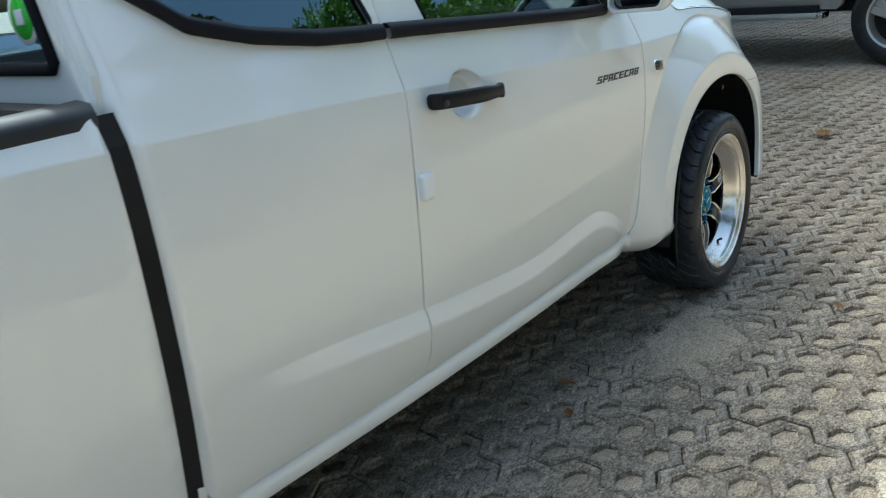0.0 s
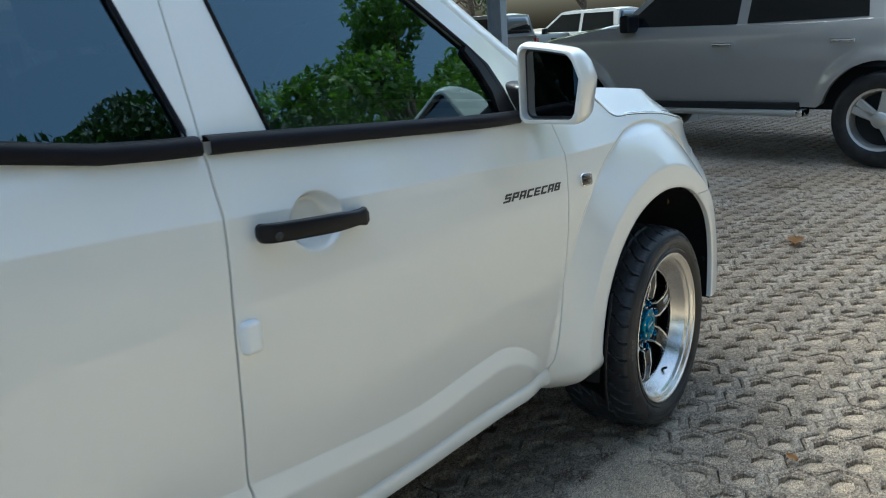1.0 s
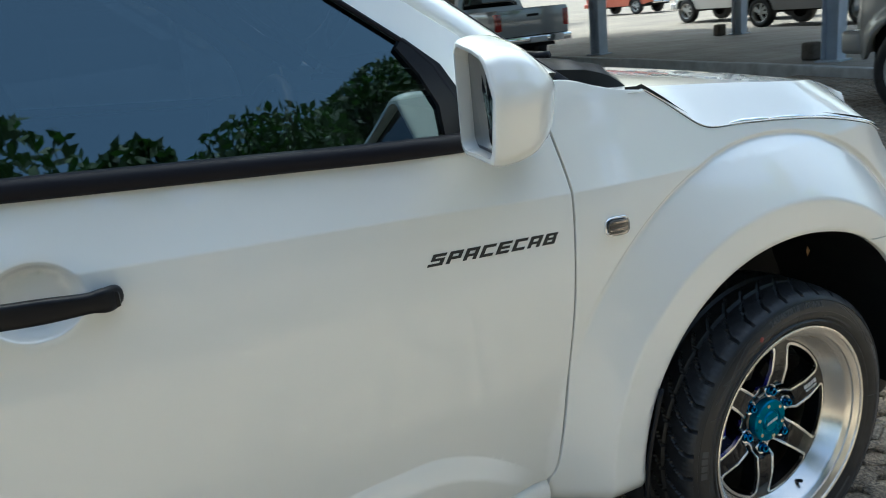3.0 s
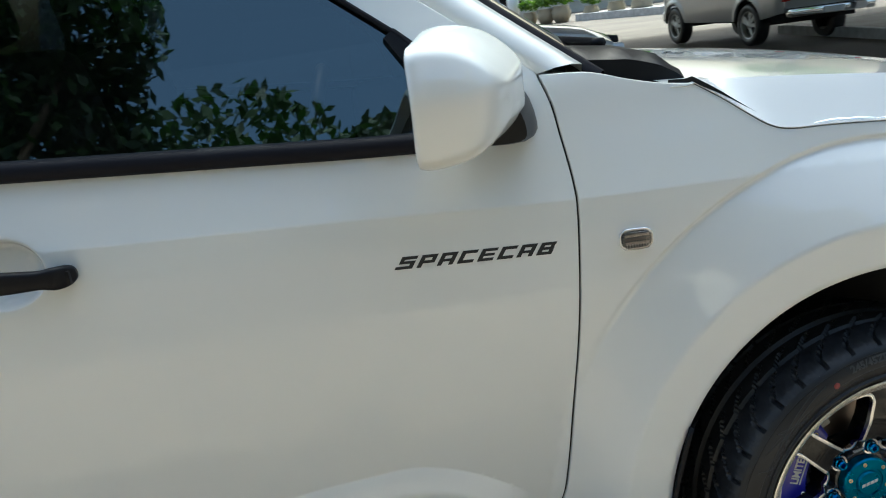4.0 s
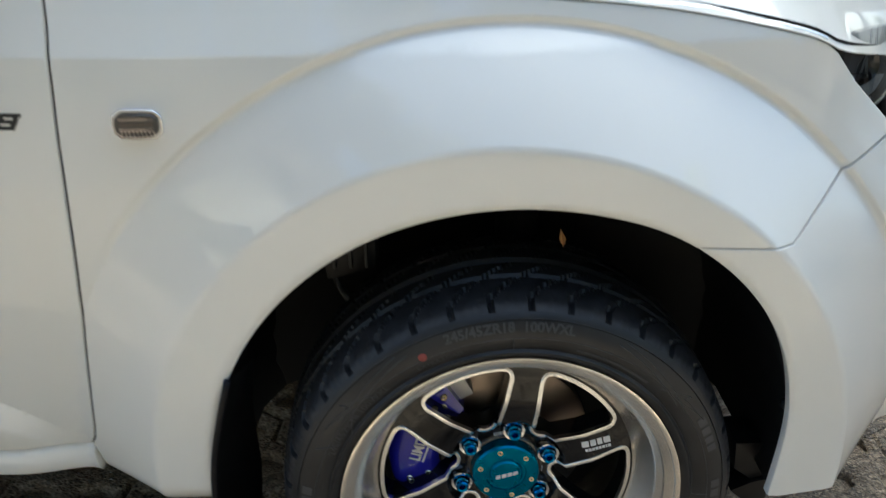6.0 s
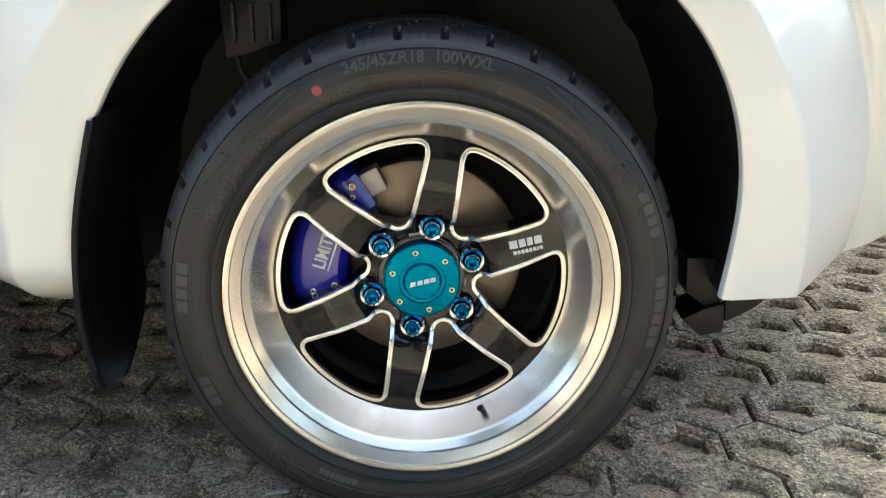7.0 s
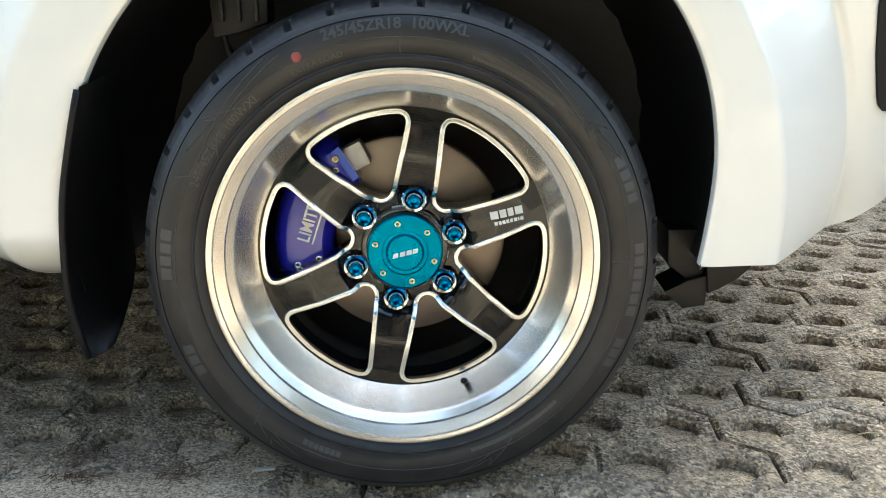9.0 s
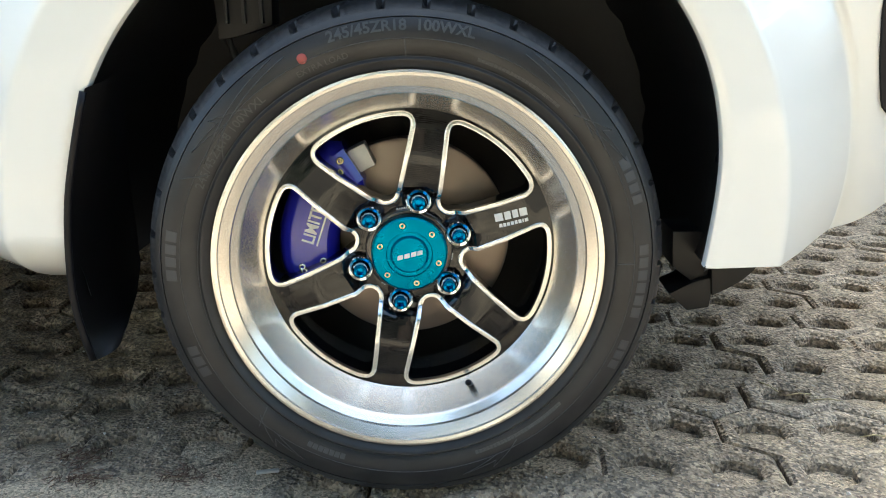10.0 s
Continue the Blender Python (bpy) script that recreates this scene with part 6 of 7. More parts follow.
def block_geometry(seed, keep=(0, 1, 2, 3, 4, 5)):
    rg = random.Random(seed)
    cells = [(0, 0), (CELL, 0), (CELL / 2, ROWH), (CELL * 1.5, ROWH), (0, 2 * ROWH), (CELL, 2 * ROWH)]
    Rh = CELL / math.sqrt(3) * 1.005
    hexes, verts, faces, key = [], [], [], {}

    def vert(p, z):
        k = (round(p[0] * 2000), round(p[1] * 2000), round(z * 2000))
        if k not in key:
            key[k] = len(verts)
            verts.append((p[0], p[1], z))
        return key[k]

    edges, fills = {}, []
    for ci, (cx, cy) in enumerate(cells):
        cor = [(cx + Rh * math.cos(radians(30 + 60 * k)), cy + Rh * 1.015 * 0.985 * math.sin(radians(30 + 60 * k)) * (ROWH / (CELL * 0.866))) for k in range(6)]
        hexes.append(cor)
        for k in range(6):
            a, b = cor[k], cor[(k + 1) % 6]
            ka = (round(a[0] * 400), round(a[1] * 400))
            kb = (round(b[0] * 400), round(b[1] * 400))
            edges.setdefault(frozenset((ka, kb)), []).append((ci, k))
    cx0, cy0 = CELL * 0.75, ROWH
    for ci, (cx, cy) in enumerate(cells):
        cor = hexes[ci]
        hr = CELL * rg.uniform(0.27, 0.31)
        fill_z = -rg.uniform(0.004, 0.011)
        rim, hole, deep, outer = [], [], [], []
        for k in range(6):
            a = radians(30 + 60 * k)
            j = rg.uniform(0.93, 1.07)
            rim.append((cx + (hr + 0.010) * j * math.cos(a) * 1.12, cy + (hr + 0.010) * j * math.sin(a) * 0.95))
            hole.append((cx + hr * j * math.cos(a) * 1.12, cy + hr * j * math.sin(a) * 0.95))
        for k in range(6):
            k2 = (k + 1) % 6
            a, b = cor[k], cor[k2]
            ka = (round(a[0] * 400), round(a[1] * 400))
            kb = (round(b[0] * 400), round(b[1] * 400))
            free = len(edges[frozenset((ka, kb))]) == 1

            def pull(p, d):
                v = Vector((cx0 - p[0], cy0 - p[1]))
                return (p[0] + v.x / v.length * d, p[1] + v.y / v.length * d)
            A, B = a, b
            va, vb = vert(A, 0.0), vert(B, 0.0)
            if free:
                A2, B2 = pull(a, 0.010), pull(b, 0.010)
                i1, i2 = vert(A2, 0.0), vert(B2, 0.0)
                A3, B3 = pull(a, 0.0025), pull(b, 0.0025)
                s1, s2 = vert(A3, -0.006), vert(B3, -0.006)
                l1, l2 = vert(A3, -0.045), vert(B3, -0.045)
                faces.append((i2, i1, s1, s2))
                faces.append((s2, s1, l1, l2))
                va, vb = i1, i2
            r1, r2 = vert(rim[k], -0.0012), vert(rim[k2], -0.0012)
            h1, h2 = vert(hole[k], -0.009), vert(hole[k2], -0.009)
            d1, d2 = vert(hole[k], -0.045), vert(hole[k2], -0.045)
            faces.append((va, vb, r2, r1))
            faces.append((r1, r2, h2, h1))
            faces.append((h1, h2, d2, d1))
            sand_at = lambda p: vert((p[0], p[1]), fill_z - 0.010 * (1 + (p[1] - cy) / hr))
            fills.append((sand_at(hole[k]), sand_at(hole[k2]), vert((cx, cy), fill_z - 0.007)))
    return verts, faces + fills, len(faces)


BLOCK_W, BLOCK_H = 2 * CELL, 3 * ROWH
geoms = []
for s in range(5):
    v, f, n_solid = block_geometry(s)
    me = bpy.data.meshes.new("paving_block")
    me.from_pydata(v, [], f)
    me.polygons.foreach_set("material_index", [int(i >= n_solid) for i in range(len(f))])
    me.validate()
    bm = bmesh.new()
    bm.from_mesh(me)
    bmesh.ops.recalc_face_normals(bm, faces=bm.faces[:])
    up = sum(fc_.normal.z * fc_.calc_area() for fc_ in bm.faces if abs(fc_.normal.z) > 0.5)
    if up < 0:
        bmesh.ops.reverse_faces(bm, faces=bm.faces[:])
    bm.to_mesh(me)
    bm.free()
    me.materials.append(CONCRETE)
    me.materials.append(SAND)
    geoms.append(me)

paving = thing("paving", "grey concrete grass paving blocks with sandy holes", "paving")
paving["kind"] = "structure"
rg = random.Random(11)
TURN = radians(-4)
near, rest_v, rest_f, rest_m = [], [], [], []
ct, st = math.cos(TURN), math.sin(TURN)
for j in range(-24, 24):
    for i in range(-36, 42):
        u = i * BLOCK_W + (CELL / 2 if j % 2 else 0)
        w = j * BLOCK_H
        x, y = u * ct - w * st, u * st + w * ct
        if not (-8.0 < x < 9.6 and -3.6 < y < 6.6):
            continue
        if w < -2.5:      # paving stops here, so the darker yard bounces less light onto the doors
            continue
        dz = rg.gauss(0, 0.0022)
        ax, ay, az = rg.gauss(0, 0.009), rg.gauss(0, 0.009), TURN + rg.gauss(0, 0.006)
        m = Matrix.Translation((x + rg.gauss(0, 0.0015), y + rg.gauss(0, 0.0015), dz)) @ Euler((ax, ay, az)).to_matrix().to_4x4()
        g = rg.choice(geoms)
        near.append((math.hypot(x - 0.25, y + 0.05), m, g))
near.sort(key=lambda t: t[0])
for d, m, g in near[:300]:
    ob = new("paving_block", g)
    ob.parent = paving
    ob.matrix_basis = m
for d, m, g in near[300:]:
    s = len(rest_v)
    rest_v += [tuple(m @ v.co) for v in g.vertices]
    rest_f += [tuple(i + s for i in p.vertices) for p in g.polygons]
    rest_m += [p.material_index for p in g.polygons]
me = bpy.data.meshes.new("paving_field")
me.from_pydata(rest_v, [], rest_f)
me.materials.append(CONCRETE)
me.materials.append(SAND)
me.polygons.foreach_set("material_index", rest_m)
ob = tagged(new("paving_field", me), "field of grey grass paving blocks", kind="stuff")
ob.parent = paving

# sand washed over the blocks beside the wheel
n, m_ = 90, 70
sx, sy = np.linspace(-0.95, 0.10, n), np.linspace(-0.55, 0.22, m_)
co = []
for y in sy:
    for x in sx:
        e = math.hypot((x + 0.42) / 0.46, (y + 0.05) / 0.30) + 0.35 * noise.noise((x * 4.0, y * 4.0, 1.0)) + 0.15 * noise.noise((x * 14, y * 14, 5.0))
        co.append((x, y, -0.036 + 0.0368 * (1 - sstep(0.35, 1.15, e)) + 0.0034 * noise.noise((x * 30, y * 30, 3.0))))
sand = bpy.data.meshes.new("spilled_sand")
sand.from_pydata(co, [], [(j * n + i, j * n + i + 1, (j + 1) * n + i + 1, (j + 1) * n + i) for j in range(m_ - 1) for i in range(n - 1)])
sand.materials.append(SAND)
sand.shade_smooth()
tagged(new("spilled_sand", sand), "tan sand washed over the paving blocks beside the wheel", "sand", kind="stuff")

# fallen leaves, straws and bits on the ground
def dead_leaf(x, y, size, turn, label):
    bm = bmesh.new()
    rows = []
    for t in np.linspace(0, 1, 7):
        wd = math.sin(math.pi * min(0.98, max(0.04, t))) * 0.30
        rows.append([((t - 0.5) * size, k * wd * size, 0.010 + 0.10 * size * abs(k) + 0.05 * size * math.sin(3 * t)) for k in (-1, -0.5, 0, 0.5, 1)])
    strip(rows, bm)
    bmesh.ops.solidify(bm, geom=bm.faces[:], thickness=0.001)
    bm.transform(Matrix.Translation((x, y, 0.002)) @ Matrix.Rotation(turn, 4, "Z"))
    tagged(finish(bm, "fallen_leaf", DEAD), label, "leaf", "leaves on the paving")


dead_leaf(2.42, 0.34, 0.16, 0.3, "large dry orange leaf lying on the paving")
for x, y, s_, t_ in ((-0.95, 0.12, 0.05, 2.0), (-1.10, 0.02, 0.05, 0.7), (-0.06, -0.42, 0.05, 1.0), (0.45, -0.75, 0.04, 0.2)):
    dead_leaf(x, y, s_, t_, "small dry brown leaf lying on the paving")
PAPER = mat("grey_paper_scrap", (0.52, 0.49, 0.44), 0.8)
bm = box((-0.230, 0.058, 0.002), (-0.197, 0.066, 0.006), 0.002)
bm.transform(Matrix.Translation((-0.213, 0.062, 0)) @ Matrix.Rotation(0.2, 4, "Z") @ Matrix.Translation((0.213, -0.062, 0)))
tagged(finish(bm, "paper_scrap", PAPER, smooth=False), "small rolled scrap of white paper on the paving", "litter")
STRAW = mat("dry_straw", (0.42, 0.35, 0.19), 0.8)
for x, y, a in ((0.64, 0.30, 0.1), (0.68, 0.28, -0.05), (0.60, 0.33, -1.1), (0.70, 0.16, 0.05), (0.86, 0.22, 1.1)):
    d = Vector((math.cos(a), math.sin(a), 0.0)) * 0.022
    bm = tube([Vector((x, y, 0.004)) - d, Vector((x, y, 0.007)), Vector((x, y, 0.004)) + d], 0.0011, n=5)
    tagged(finish(bm, "straw", STRAW), "short dry straw lying on the paving", "straw", "straws on the paving")


def debris(x, y, seed, label):
    r = random.Random(seed)
    bm = bmesh.new()
    for _ in range(60):
        a = r.uniform(0, 6.28)
        px, py = x + r.gauss(0, 0.022), y + r.gauss(0, 0.012)
        d = Vector((math.cos(a), math.sin(a), r.uniform(-0.2, 0.3))) * r.uniform(0.003, 0.008)
        c = Vector((px, py, 0.004 + r.uniform(0, 0.004)))
        tube([c - d, c + d], 0.0008, bm, 4)
    tagged(finish(bm, "plant_debris", DEBRIS), label, "debris", kind="stuff")


DEBRIS = mat("brown_plant_debris", (0.12, 0.07, 0.045), 0.9)
debris(-0.475, 0.045, 1, "brown dry plant bits on the paving")
debris(-0.335, 0.050, 2, "brown dry plant bits on the paving")
debris(-0.50, 0.10, 3, "brown dry plant bits on the paving")


# small stones and crumbs lying on the blocks and in their holes
verts, polys = [], []
for ob in [o for o in paving.children if o.name.startswith("paving_block")] + [bpy.data.objects["soil_bed"], bpy.data.objects["spilled_sand"]]:
    mw = ob.matrix_basis
    base = len(verts)
    verts += [mw @ v.co for v in ob.data.vertices]
    polys += [tuple(i + base for i in p.vertices) for p in ob.data.polygons]
top = BVHTree.FromPolygons(verts, polys)
rg = random.Random(77)
stone_v, stone_f = [], []
for _ in range(5200):
    x, y = rg.uniform(-0.95, 1.7), rg.uniform(-0.55, 1.0)
    hit = top.ray_cast(Vector((x, y, 0.5)), Vector((0, 0, -1)))[0]
    if hit is None:
        continue
    r = 0.0011 + 0.0030 * rg.random() ** 4
    base = len(stone_v)
    turn = Euler((rg.uniform(0, 6.28), rg.uniform(0, 6.28), rg.uniform(0, 6.28))).to_matrix()
    for d in ((1, 0, 0), (-1, 0, 0), (0, 1, 0), (0, -1, 0), (0, 0, 1), (0, 0, -1)):
        v = turn @ Vector(d) * r * rg.uniform(0.6, 1.2)
        stone_v.append((hit.x + v.x, hit.y + v.y, hit.z + r * 0.4 + v.z * 0.7))
    stone_f += [tuple(base + i for i in q) for q in ((0, 2, 4), (2, 1, 4), (1, 3, 4), (3, 0, 4), (2, 0, 5), (1, 2, 5), (3, 1, 5), (0, 3, 5))]
me = bpy.data.meshes.new("gravel")
me.from_pydata(stone_v, [], stone_f)
me.materials.append(GRIT)
tagged(new("gravel", me), "loose grit and small stones on the paving", "gravel", kind="stuff")


# ---------------------------------------------------------------- other vehicles
def vehicle_wheel(parent, x, y, r, side, rim_mat):
    w = new("wheel")
    w.parent = parent
    w.matrix_local = Matrix.Translation((x, y, r)) @ (Matrix.Rotation(math.pi, 4, "Z") if side > 0 else Matrix())
    p = [(r * 0.62, 0.012), (r * 0.70, -0.004), (r * 0.84, -0.010), (r * 0.95, 0.004), (r * 0.985, 0.022), (r, 0.05), (r, 0.20), (r * 0.96, 0.235), (r * 0.62, 0.24)]
    part("tyre", lathe(p, 56), TYRE, w, angle=40)
    part("rim", lathe([(r * 0.63, 0.012), (r * 0.645, 0.0), (r * 0.60, 0.006), (r * 0.57, 0.035), (r * 0.55, 0.09)], 48), rim_mat, w, angle=40)
    bm = bmesh.new()
    for k in range(6):
        a = radians(60 * k + 20)
        vs = add_box(bm, (0.02, 0.02, -0.035), (r * 0.60, 0.045, 0.035), 0.008, 1)
        bmesh.ops.rotate(bm, verts=[v for v in bm.verts if not v.tag], cent=(0, 0, 0), matrix=Matrix.Rotation(a, 3, "Y"))
        for v in bm.verts:
            v.tag = True
    lathe([(0.0, 0.008), (r * 0.14, 0.010), (r * 0.18, 0.022), (r * 0.19, 0.05)], 24, bm=bm)
    part("spokes", bm, rim_mat, w, angle=40)
    part("brake_drum", lathe([(0.0, 0.085), (r * 0.56, 0.09)], 32), DARK, w)
    return w


def parked_pickup(at, colour, label, double=True, lift=0.0, steps=False, wb=3.095, name="pickup_truck", rim=None, saloon=False, fine=0.07):
    """A parked pickup; x ahead from its rear axle, y to its left, z up."""
    t = thing(name, label, "pickup truck" if not saloon else "car", "parked vehicles", at)
    W = 0.92 if not saloon else 0.86
    r = 0.375 + 0.02 * (lift > 0) if not saloon else 0.31
    zb, h = 0.42 + lift, 0.0 + lift
    if saloon:
        zb = 0.26
    cab_r = 0.42 if double else 0.75
    arch_r_ = r + 0.085
    front, rear = wb + 0.86, -1.15 if not saloon else -0.85
    belt = 1.08 + h if not saloon else 0.92
    hood = 1.10 + h if not saloon else 0.92
    def arc(cx):
        return [(cx + arch_r_ * math.cos(radians(a)), r + arch_r_ * math.sin(radians(a))) for a in np.arange(184, -4.1, -8)]
    low = [(rear, zb + 0.12), (-arch_r_ - 0.05, zb + 0.02)] + [p for p in arc(0.0) if p[1] > zb] + [(arch_r_ + 0.03, zb - 0.02), (wb - arch_r_ - 0.03, zb - 0.02)] + [p for p in arc(wb) if p[1] > zb] + [(wb + arch_r_ + 0.03, zb - 0.03), (front - 0.10, zb - 0.02), (front, zb + 0.12)]
    top = [(front, hood - 0.38), (front - 0.03, hood - 0.24), (front - 0.12, hood - 0.145), (front - 0.32, hood - 0.075), (wb + 0.18, hood - 0.02), (wb - 0.32, hood + 0.05), (cab_r + 0.3, belt + 0.02), (cab_r - 0.4, belt + 0.03), (rear + 0.01, belt + 0.04), (rear, belt - 0.02)]
    outline = line(low + top + low[:1], 0.09)[:-1]
    def side(x, z):
        k = (z - (0.85 + h)) / 0.5
        y = -W + 0.045 * k * k + 0.03 * sstep(belt - 0.06, belt + 0.1, z)
        y += 0.30 * sstep(front - 0.55, front + 0.05, x) ** 2 + 0.05 * sstep(rear + 0.25, rear, x)
        for cx in (0.0, wb):
            d = math.hypot(x - cx, z - r)
            y -= 0.028 * (1 - sstep(arch_r_ + 0.02, arch_r_ + 0.13, d)) 
        return y
    body = skin("body_side", outline, side, colour, t, step=fine, thick=0.05)
    skin("body_side", outline, side, colour, t, step=fine, thick=0.05, flip=-1)
    # upper skin across: bonnet, bed edge and ends
    tp = line(top[::-1], 0.08)
    rows = []
    for x, z in tp:
        if not saloon and rear + 0.08 < x < cab_r - 0.38:
            continue
        yl = side(x, z)
        row = []
        for s in np.linspace(-1, 1, 13):
            row.append((x + (0.06 * (1 - s * s) if x > wb else 0), s * -yl, z + 0.05 * (1 - s ** 4) * (1 if x > 0 else 0)))
        rows.append(row)
    cut = [i for i, (a, b) in enumerate(zip(rows, rows[1:])) if abs(a[0][0] - b[0][0]) > 0.3]
    segs, s0 = [], 0
    for c in cut:
        segs.append(rows[s0:c + 1])
        s0 = c + 1
    segs.append(rows[s0:])
    bm = bmesh.new()
    for sg in segs:
        if len(sg) > 1:
            strip(sg, bm)
    bmesh.ops.recalc_face_normals(bm, faces=bm.faces[:])
    part("bonnet", bm, colour, t, angle=40)
    # cab with tumblehome
    zr = 1.72 + h if not saloon else 1.42
    cf, cr = wb - 0.42, cab_r - 0.42
    if saloon:
        cr = -0.45
    prof = [(cr, belt - 0.02), (cf, belt + 0.01), (cf - 0.72, zr - 0.03), (cf - 0.95, zr), (cr + 0.25, zr - 0.005), (cr + 0.06, zr - 0.05)]
    def cy(z):
        return -W + 0.06 + (z - belt) * 0.36
    P = line(prof + prof[:1], 0.10)[:-1]
    cab = skin("cab_side", P, lambda x, z: cy(z), colour, t, step=0.12, thick=0.03)
    skin("cab_side", P, lambda x, z: cy(z), colour, t, step=0.12, thick=0.03, flip=-1)
    rows = [[(x, s * -cy(z), z + 0.03 * (1 - s * s) * (z > zr - 0.1)) for s in np.linspace(-1, 1, 9)] for x, z in line(prof[1:] + prof[:1], 0.12)]
    bm = strip(rows)
    bmesh.ops.recalc_face_normals(bm, faces=bm.faces[:])
    part("roof", bm, colour, t, angle=40)
    sp = cr + (cf - cr) * (0.46 if double else 0.30)
    w1 = line([(sp + 0.05, belt + 0.045), (cf - 0.14, belt + 0.045), (cf - 0.73, zr - 0.10), (sp + 0.05, zr - 0.09), (sp + 0.05, belt + 0.045)], 0.1)[:-1]
    w2 = line([(cr + 0.14, belt + 0.05), (sp - 0.05, belt + 0.045), (sp - 0.05, zr - 0.09), (cr + 0.22, zr - 0.10), (cr + 0.14, belt + 0.05)], 0.1)[:-1]
    for fl_ in (1, -1):
        for wo in (w1, w2):
            skin("side_window", wo, lambda x, z: cy(z), DARK_GLASS, t, step=0.2, thick=0.012, lift=0.006, flip=fl_)
    def cross_pane(nm, xa, za, xb, zb_, off, ins):
        rows = []
        for k in np.linspace(0, 1, 5):
            x, z = xa + (xb - xa) * k, za + (zb_ - za) * k
            hw = -cy(z) - ins
            rows.append([(x + off + 0.05 * (1 - s * s) * (off > 0), s * hw, z + 0.01) for s in np.linspace(-1, 1, 9)])
        bm = strip(rows)
        bmesh.ops.recalc_face_normals(bm, faces=bm.faces[:])
        bmesh.ops.solidify(bm, geom=bm.faces[:], thickness=0.006)
        part(nm, bm, DARK_GLASS, t)
    cross_pane("windscreen", cf - 0.05, belt + 0.06, cf - 0.68, zr - 0.07, 0.035, 0.10)
    cross_pane("rear_window", cr + 0.01, belt + 0.10, cr + 0.045, zr - 0.10, -0.02, 0.14)
    # shut lines, handles, lamps
    for x in (sp, cf - 0.14 + 0.16, cr + 0.10):
        pth = [(x, side(x, z) - 0.001, z) for z in np.linspace(zb + 0.10, belt - 0.01, 8)]
        part("shut_line", tube(pth, 0.004, n=4), DARK, t)
    for x in (sp + 0.14, cr + 0.30):
        for s in (1, -1):
            y = side(x, belt - 0.13) * s
            part("door_handle", box((x - 0.10, y - 0.035, belt - 0.15), (x + 0.10, y + 0.035, belt - 0.11), 0.012), CHROME, t, "chrome door handle", angle=40)
    for s in (1, -1):
        y = -W + 0.33
        part("headlamp", box((front - 0.26, s * y - 0.13, hood - 0.29), (front - 0.03, s * y + 0.13, hood - 0.155), 0.03, 3), LAMP_GLASS, t, "clear headlamp", angle=40)
        part("tail_lamp", box((rear - 0.012, s * (W - 0.12) - 0.075, belt - 0.36), (rear + 0.10, s * (W - 0.12) + 0.075, belt - 0.02), 0.02), TAIL_RED, t, "red tail lamp", angle=40)
        part("mirror", box((cf - 0.36, s * (W + 0.02) - 0.10, belt + 0.02), (cf - 0.24, s * (W + 0.02) + 0.10, belt + 0.19), 0.035, 3), SATIN if not saloon else colour, t, angle=40)
        for x in (0.0, wb):
            vehicle_wheel(t, x, s * (W - 0.02), r, s, rim or PAD)
    part("front_bumper", box((front - 0.20, -W + 0.14, zb), (front + 0.05, W - 0.14, zb + 0.22), 0.05, 3), colour, t, angle=40)
    part("grille", box((front - 0.06, -0.45, hood - 0.30), (front + 0.02, 0.45, hood - 0.12), 0.02), SATIN, t, angle=40)
    if not saloon:
        part("rear_bumper", box((rear - 0.16, -W + 0.10, zb + 0.03), (rear + 0.02, W - 0.10, zb + 0.17), 0.03), CHROME, t, "chrome rear bumper", angle=40)
        part("tailgate", box((rear - 0.01, -W + 0.10, zb + 0.18), (rear + 0.045, W - 0.10, belt + 0.03), 0.012), colour, t, angle=40)
        part("tailgate_handle", box((rear - 0.022, -0.14, belt - 0.12), (rear - 0.005, 0.14, belt - 0.07), 0.006), SATIN, t, angle=40)
        part("number_plate", box((rear - 0.175, -0.20, zb + 0.05), (rear - 0.158, 0.20, zb + 0.15), 0.003), LETTER, t, smooth=False)
        part("bed_floor", box((rear + 0.04, -W + 0.10, 0.75 + h), (cr - 0.02, W - 0.10, 0.78 + h)), PLASTIC, t, smooth=False)
    part("underbody", box((rear + 0.25, -W + 0.22, zb - 0.06), (front - 0.30, W - 0.22, zb + 0.30)), DARK, t, smooth=False)
    for x in (0.0, wb):
        part("axle", box((x - 0.05, -W + 0.15, r - 0.05), (x + 0.05, W - 0.15, r + 0.05)), DARK, t, smooth=False)
    if steps:
        for s in (1, -1):
            part("side_step", box((0.62, s * (W + 0.02) - 0.07, zb - 0.09), (wb - 0.60, s * (W + 0.02) + 0.07, zb - 0.04), 0.02), PAD, t, "silver side step", angle=40)
            part("step_underside", box((0.66, s * (W - 0.02) - 0.05, zb - 0.05), (wb - 0.62, s * (W - 0.02) + 0.05, zb + 0.02), 0.01), DARK, t, smooth=False)
            part("step_end", box((0.575, s * (W + 0.02) - 0.075, zb - 0.095), (0.64, s * (W + 0.02) + 0.075, zb - 0.03), 0.02), CHROME, t, angle=40)
    return t


DARK_GLASS = mat("dark_vehicle_glass", (0.01, 0.012, 0.013), 0.04, coat=1.0, coat_rough=0.01)
LAMP_GLASS = mat("lamp_glass", (0.5, 0.52, 0.54), 0.08, 0.3, coat=1.0)
TAIL_RED = mat("red_lamp_lens", (0.35, 0.015, 0.01), 0.12, coat=1.0)


def stand(x, y, deg, z=0.0):
    return Matrix.Translation((x, y, z - 0.05)) @ Matrix.Rotation(radians(deg), 4, "Z")


def from_left_rear(x, y, deg, z=0.0):
    """Pose of a vehicle whose left rear wheel stands at x, y."""
    a = radians(deg)
    return stand(x + 0.87 * math.sin(a), y - 0.87 * math.cos(a), deg, z)


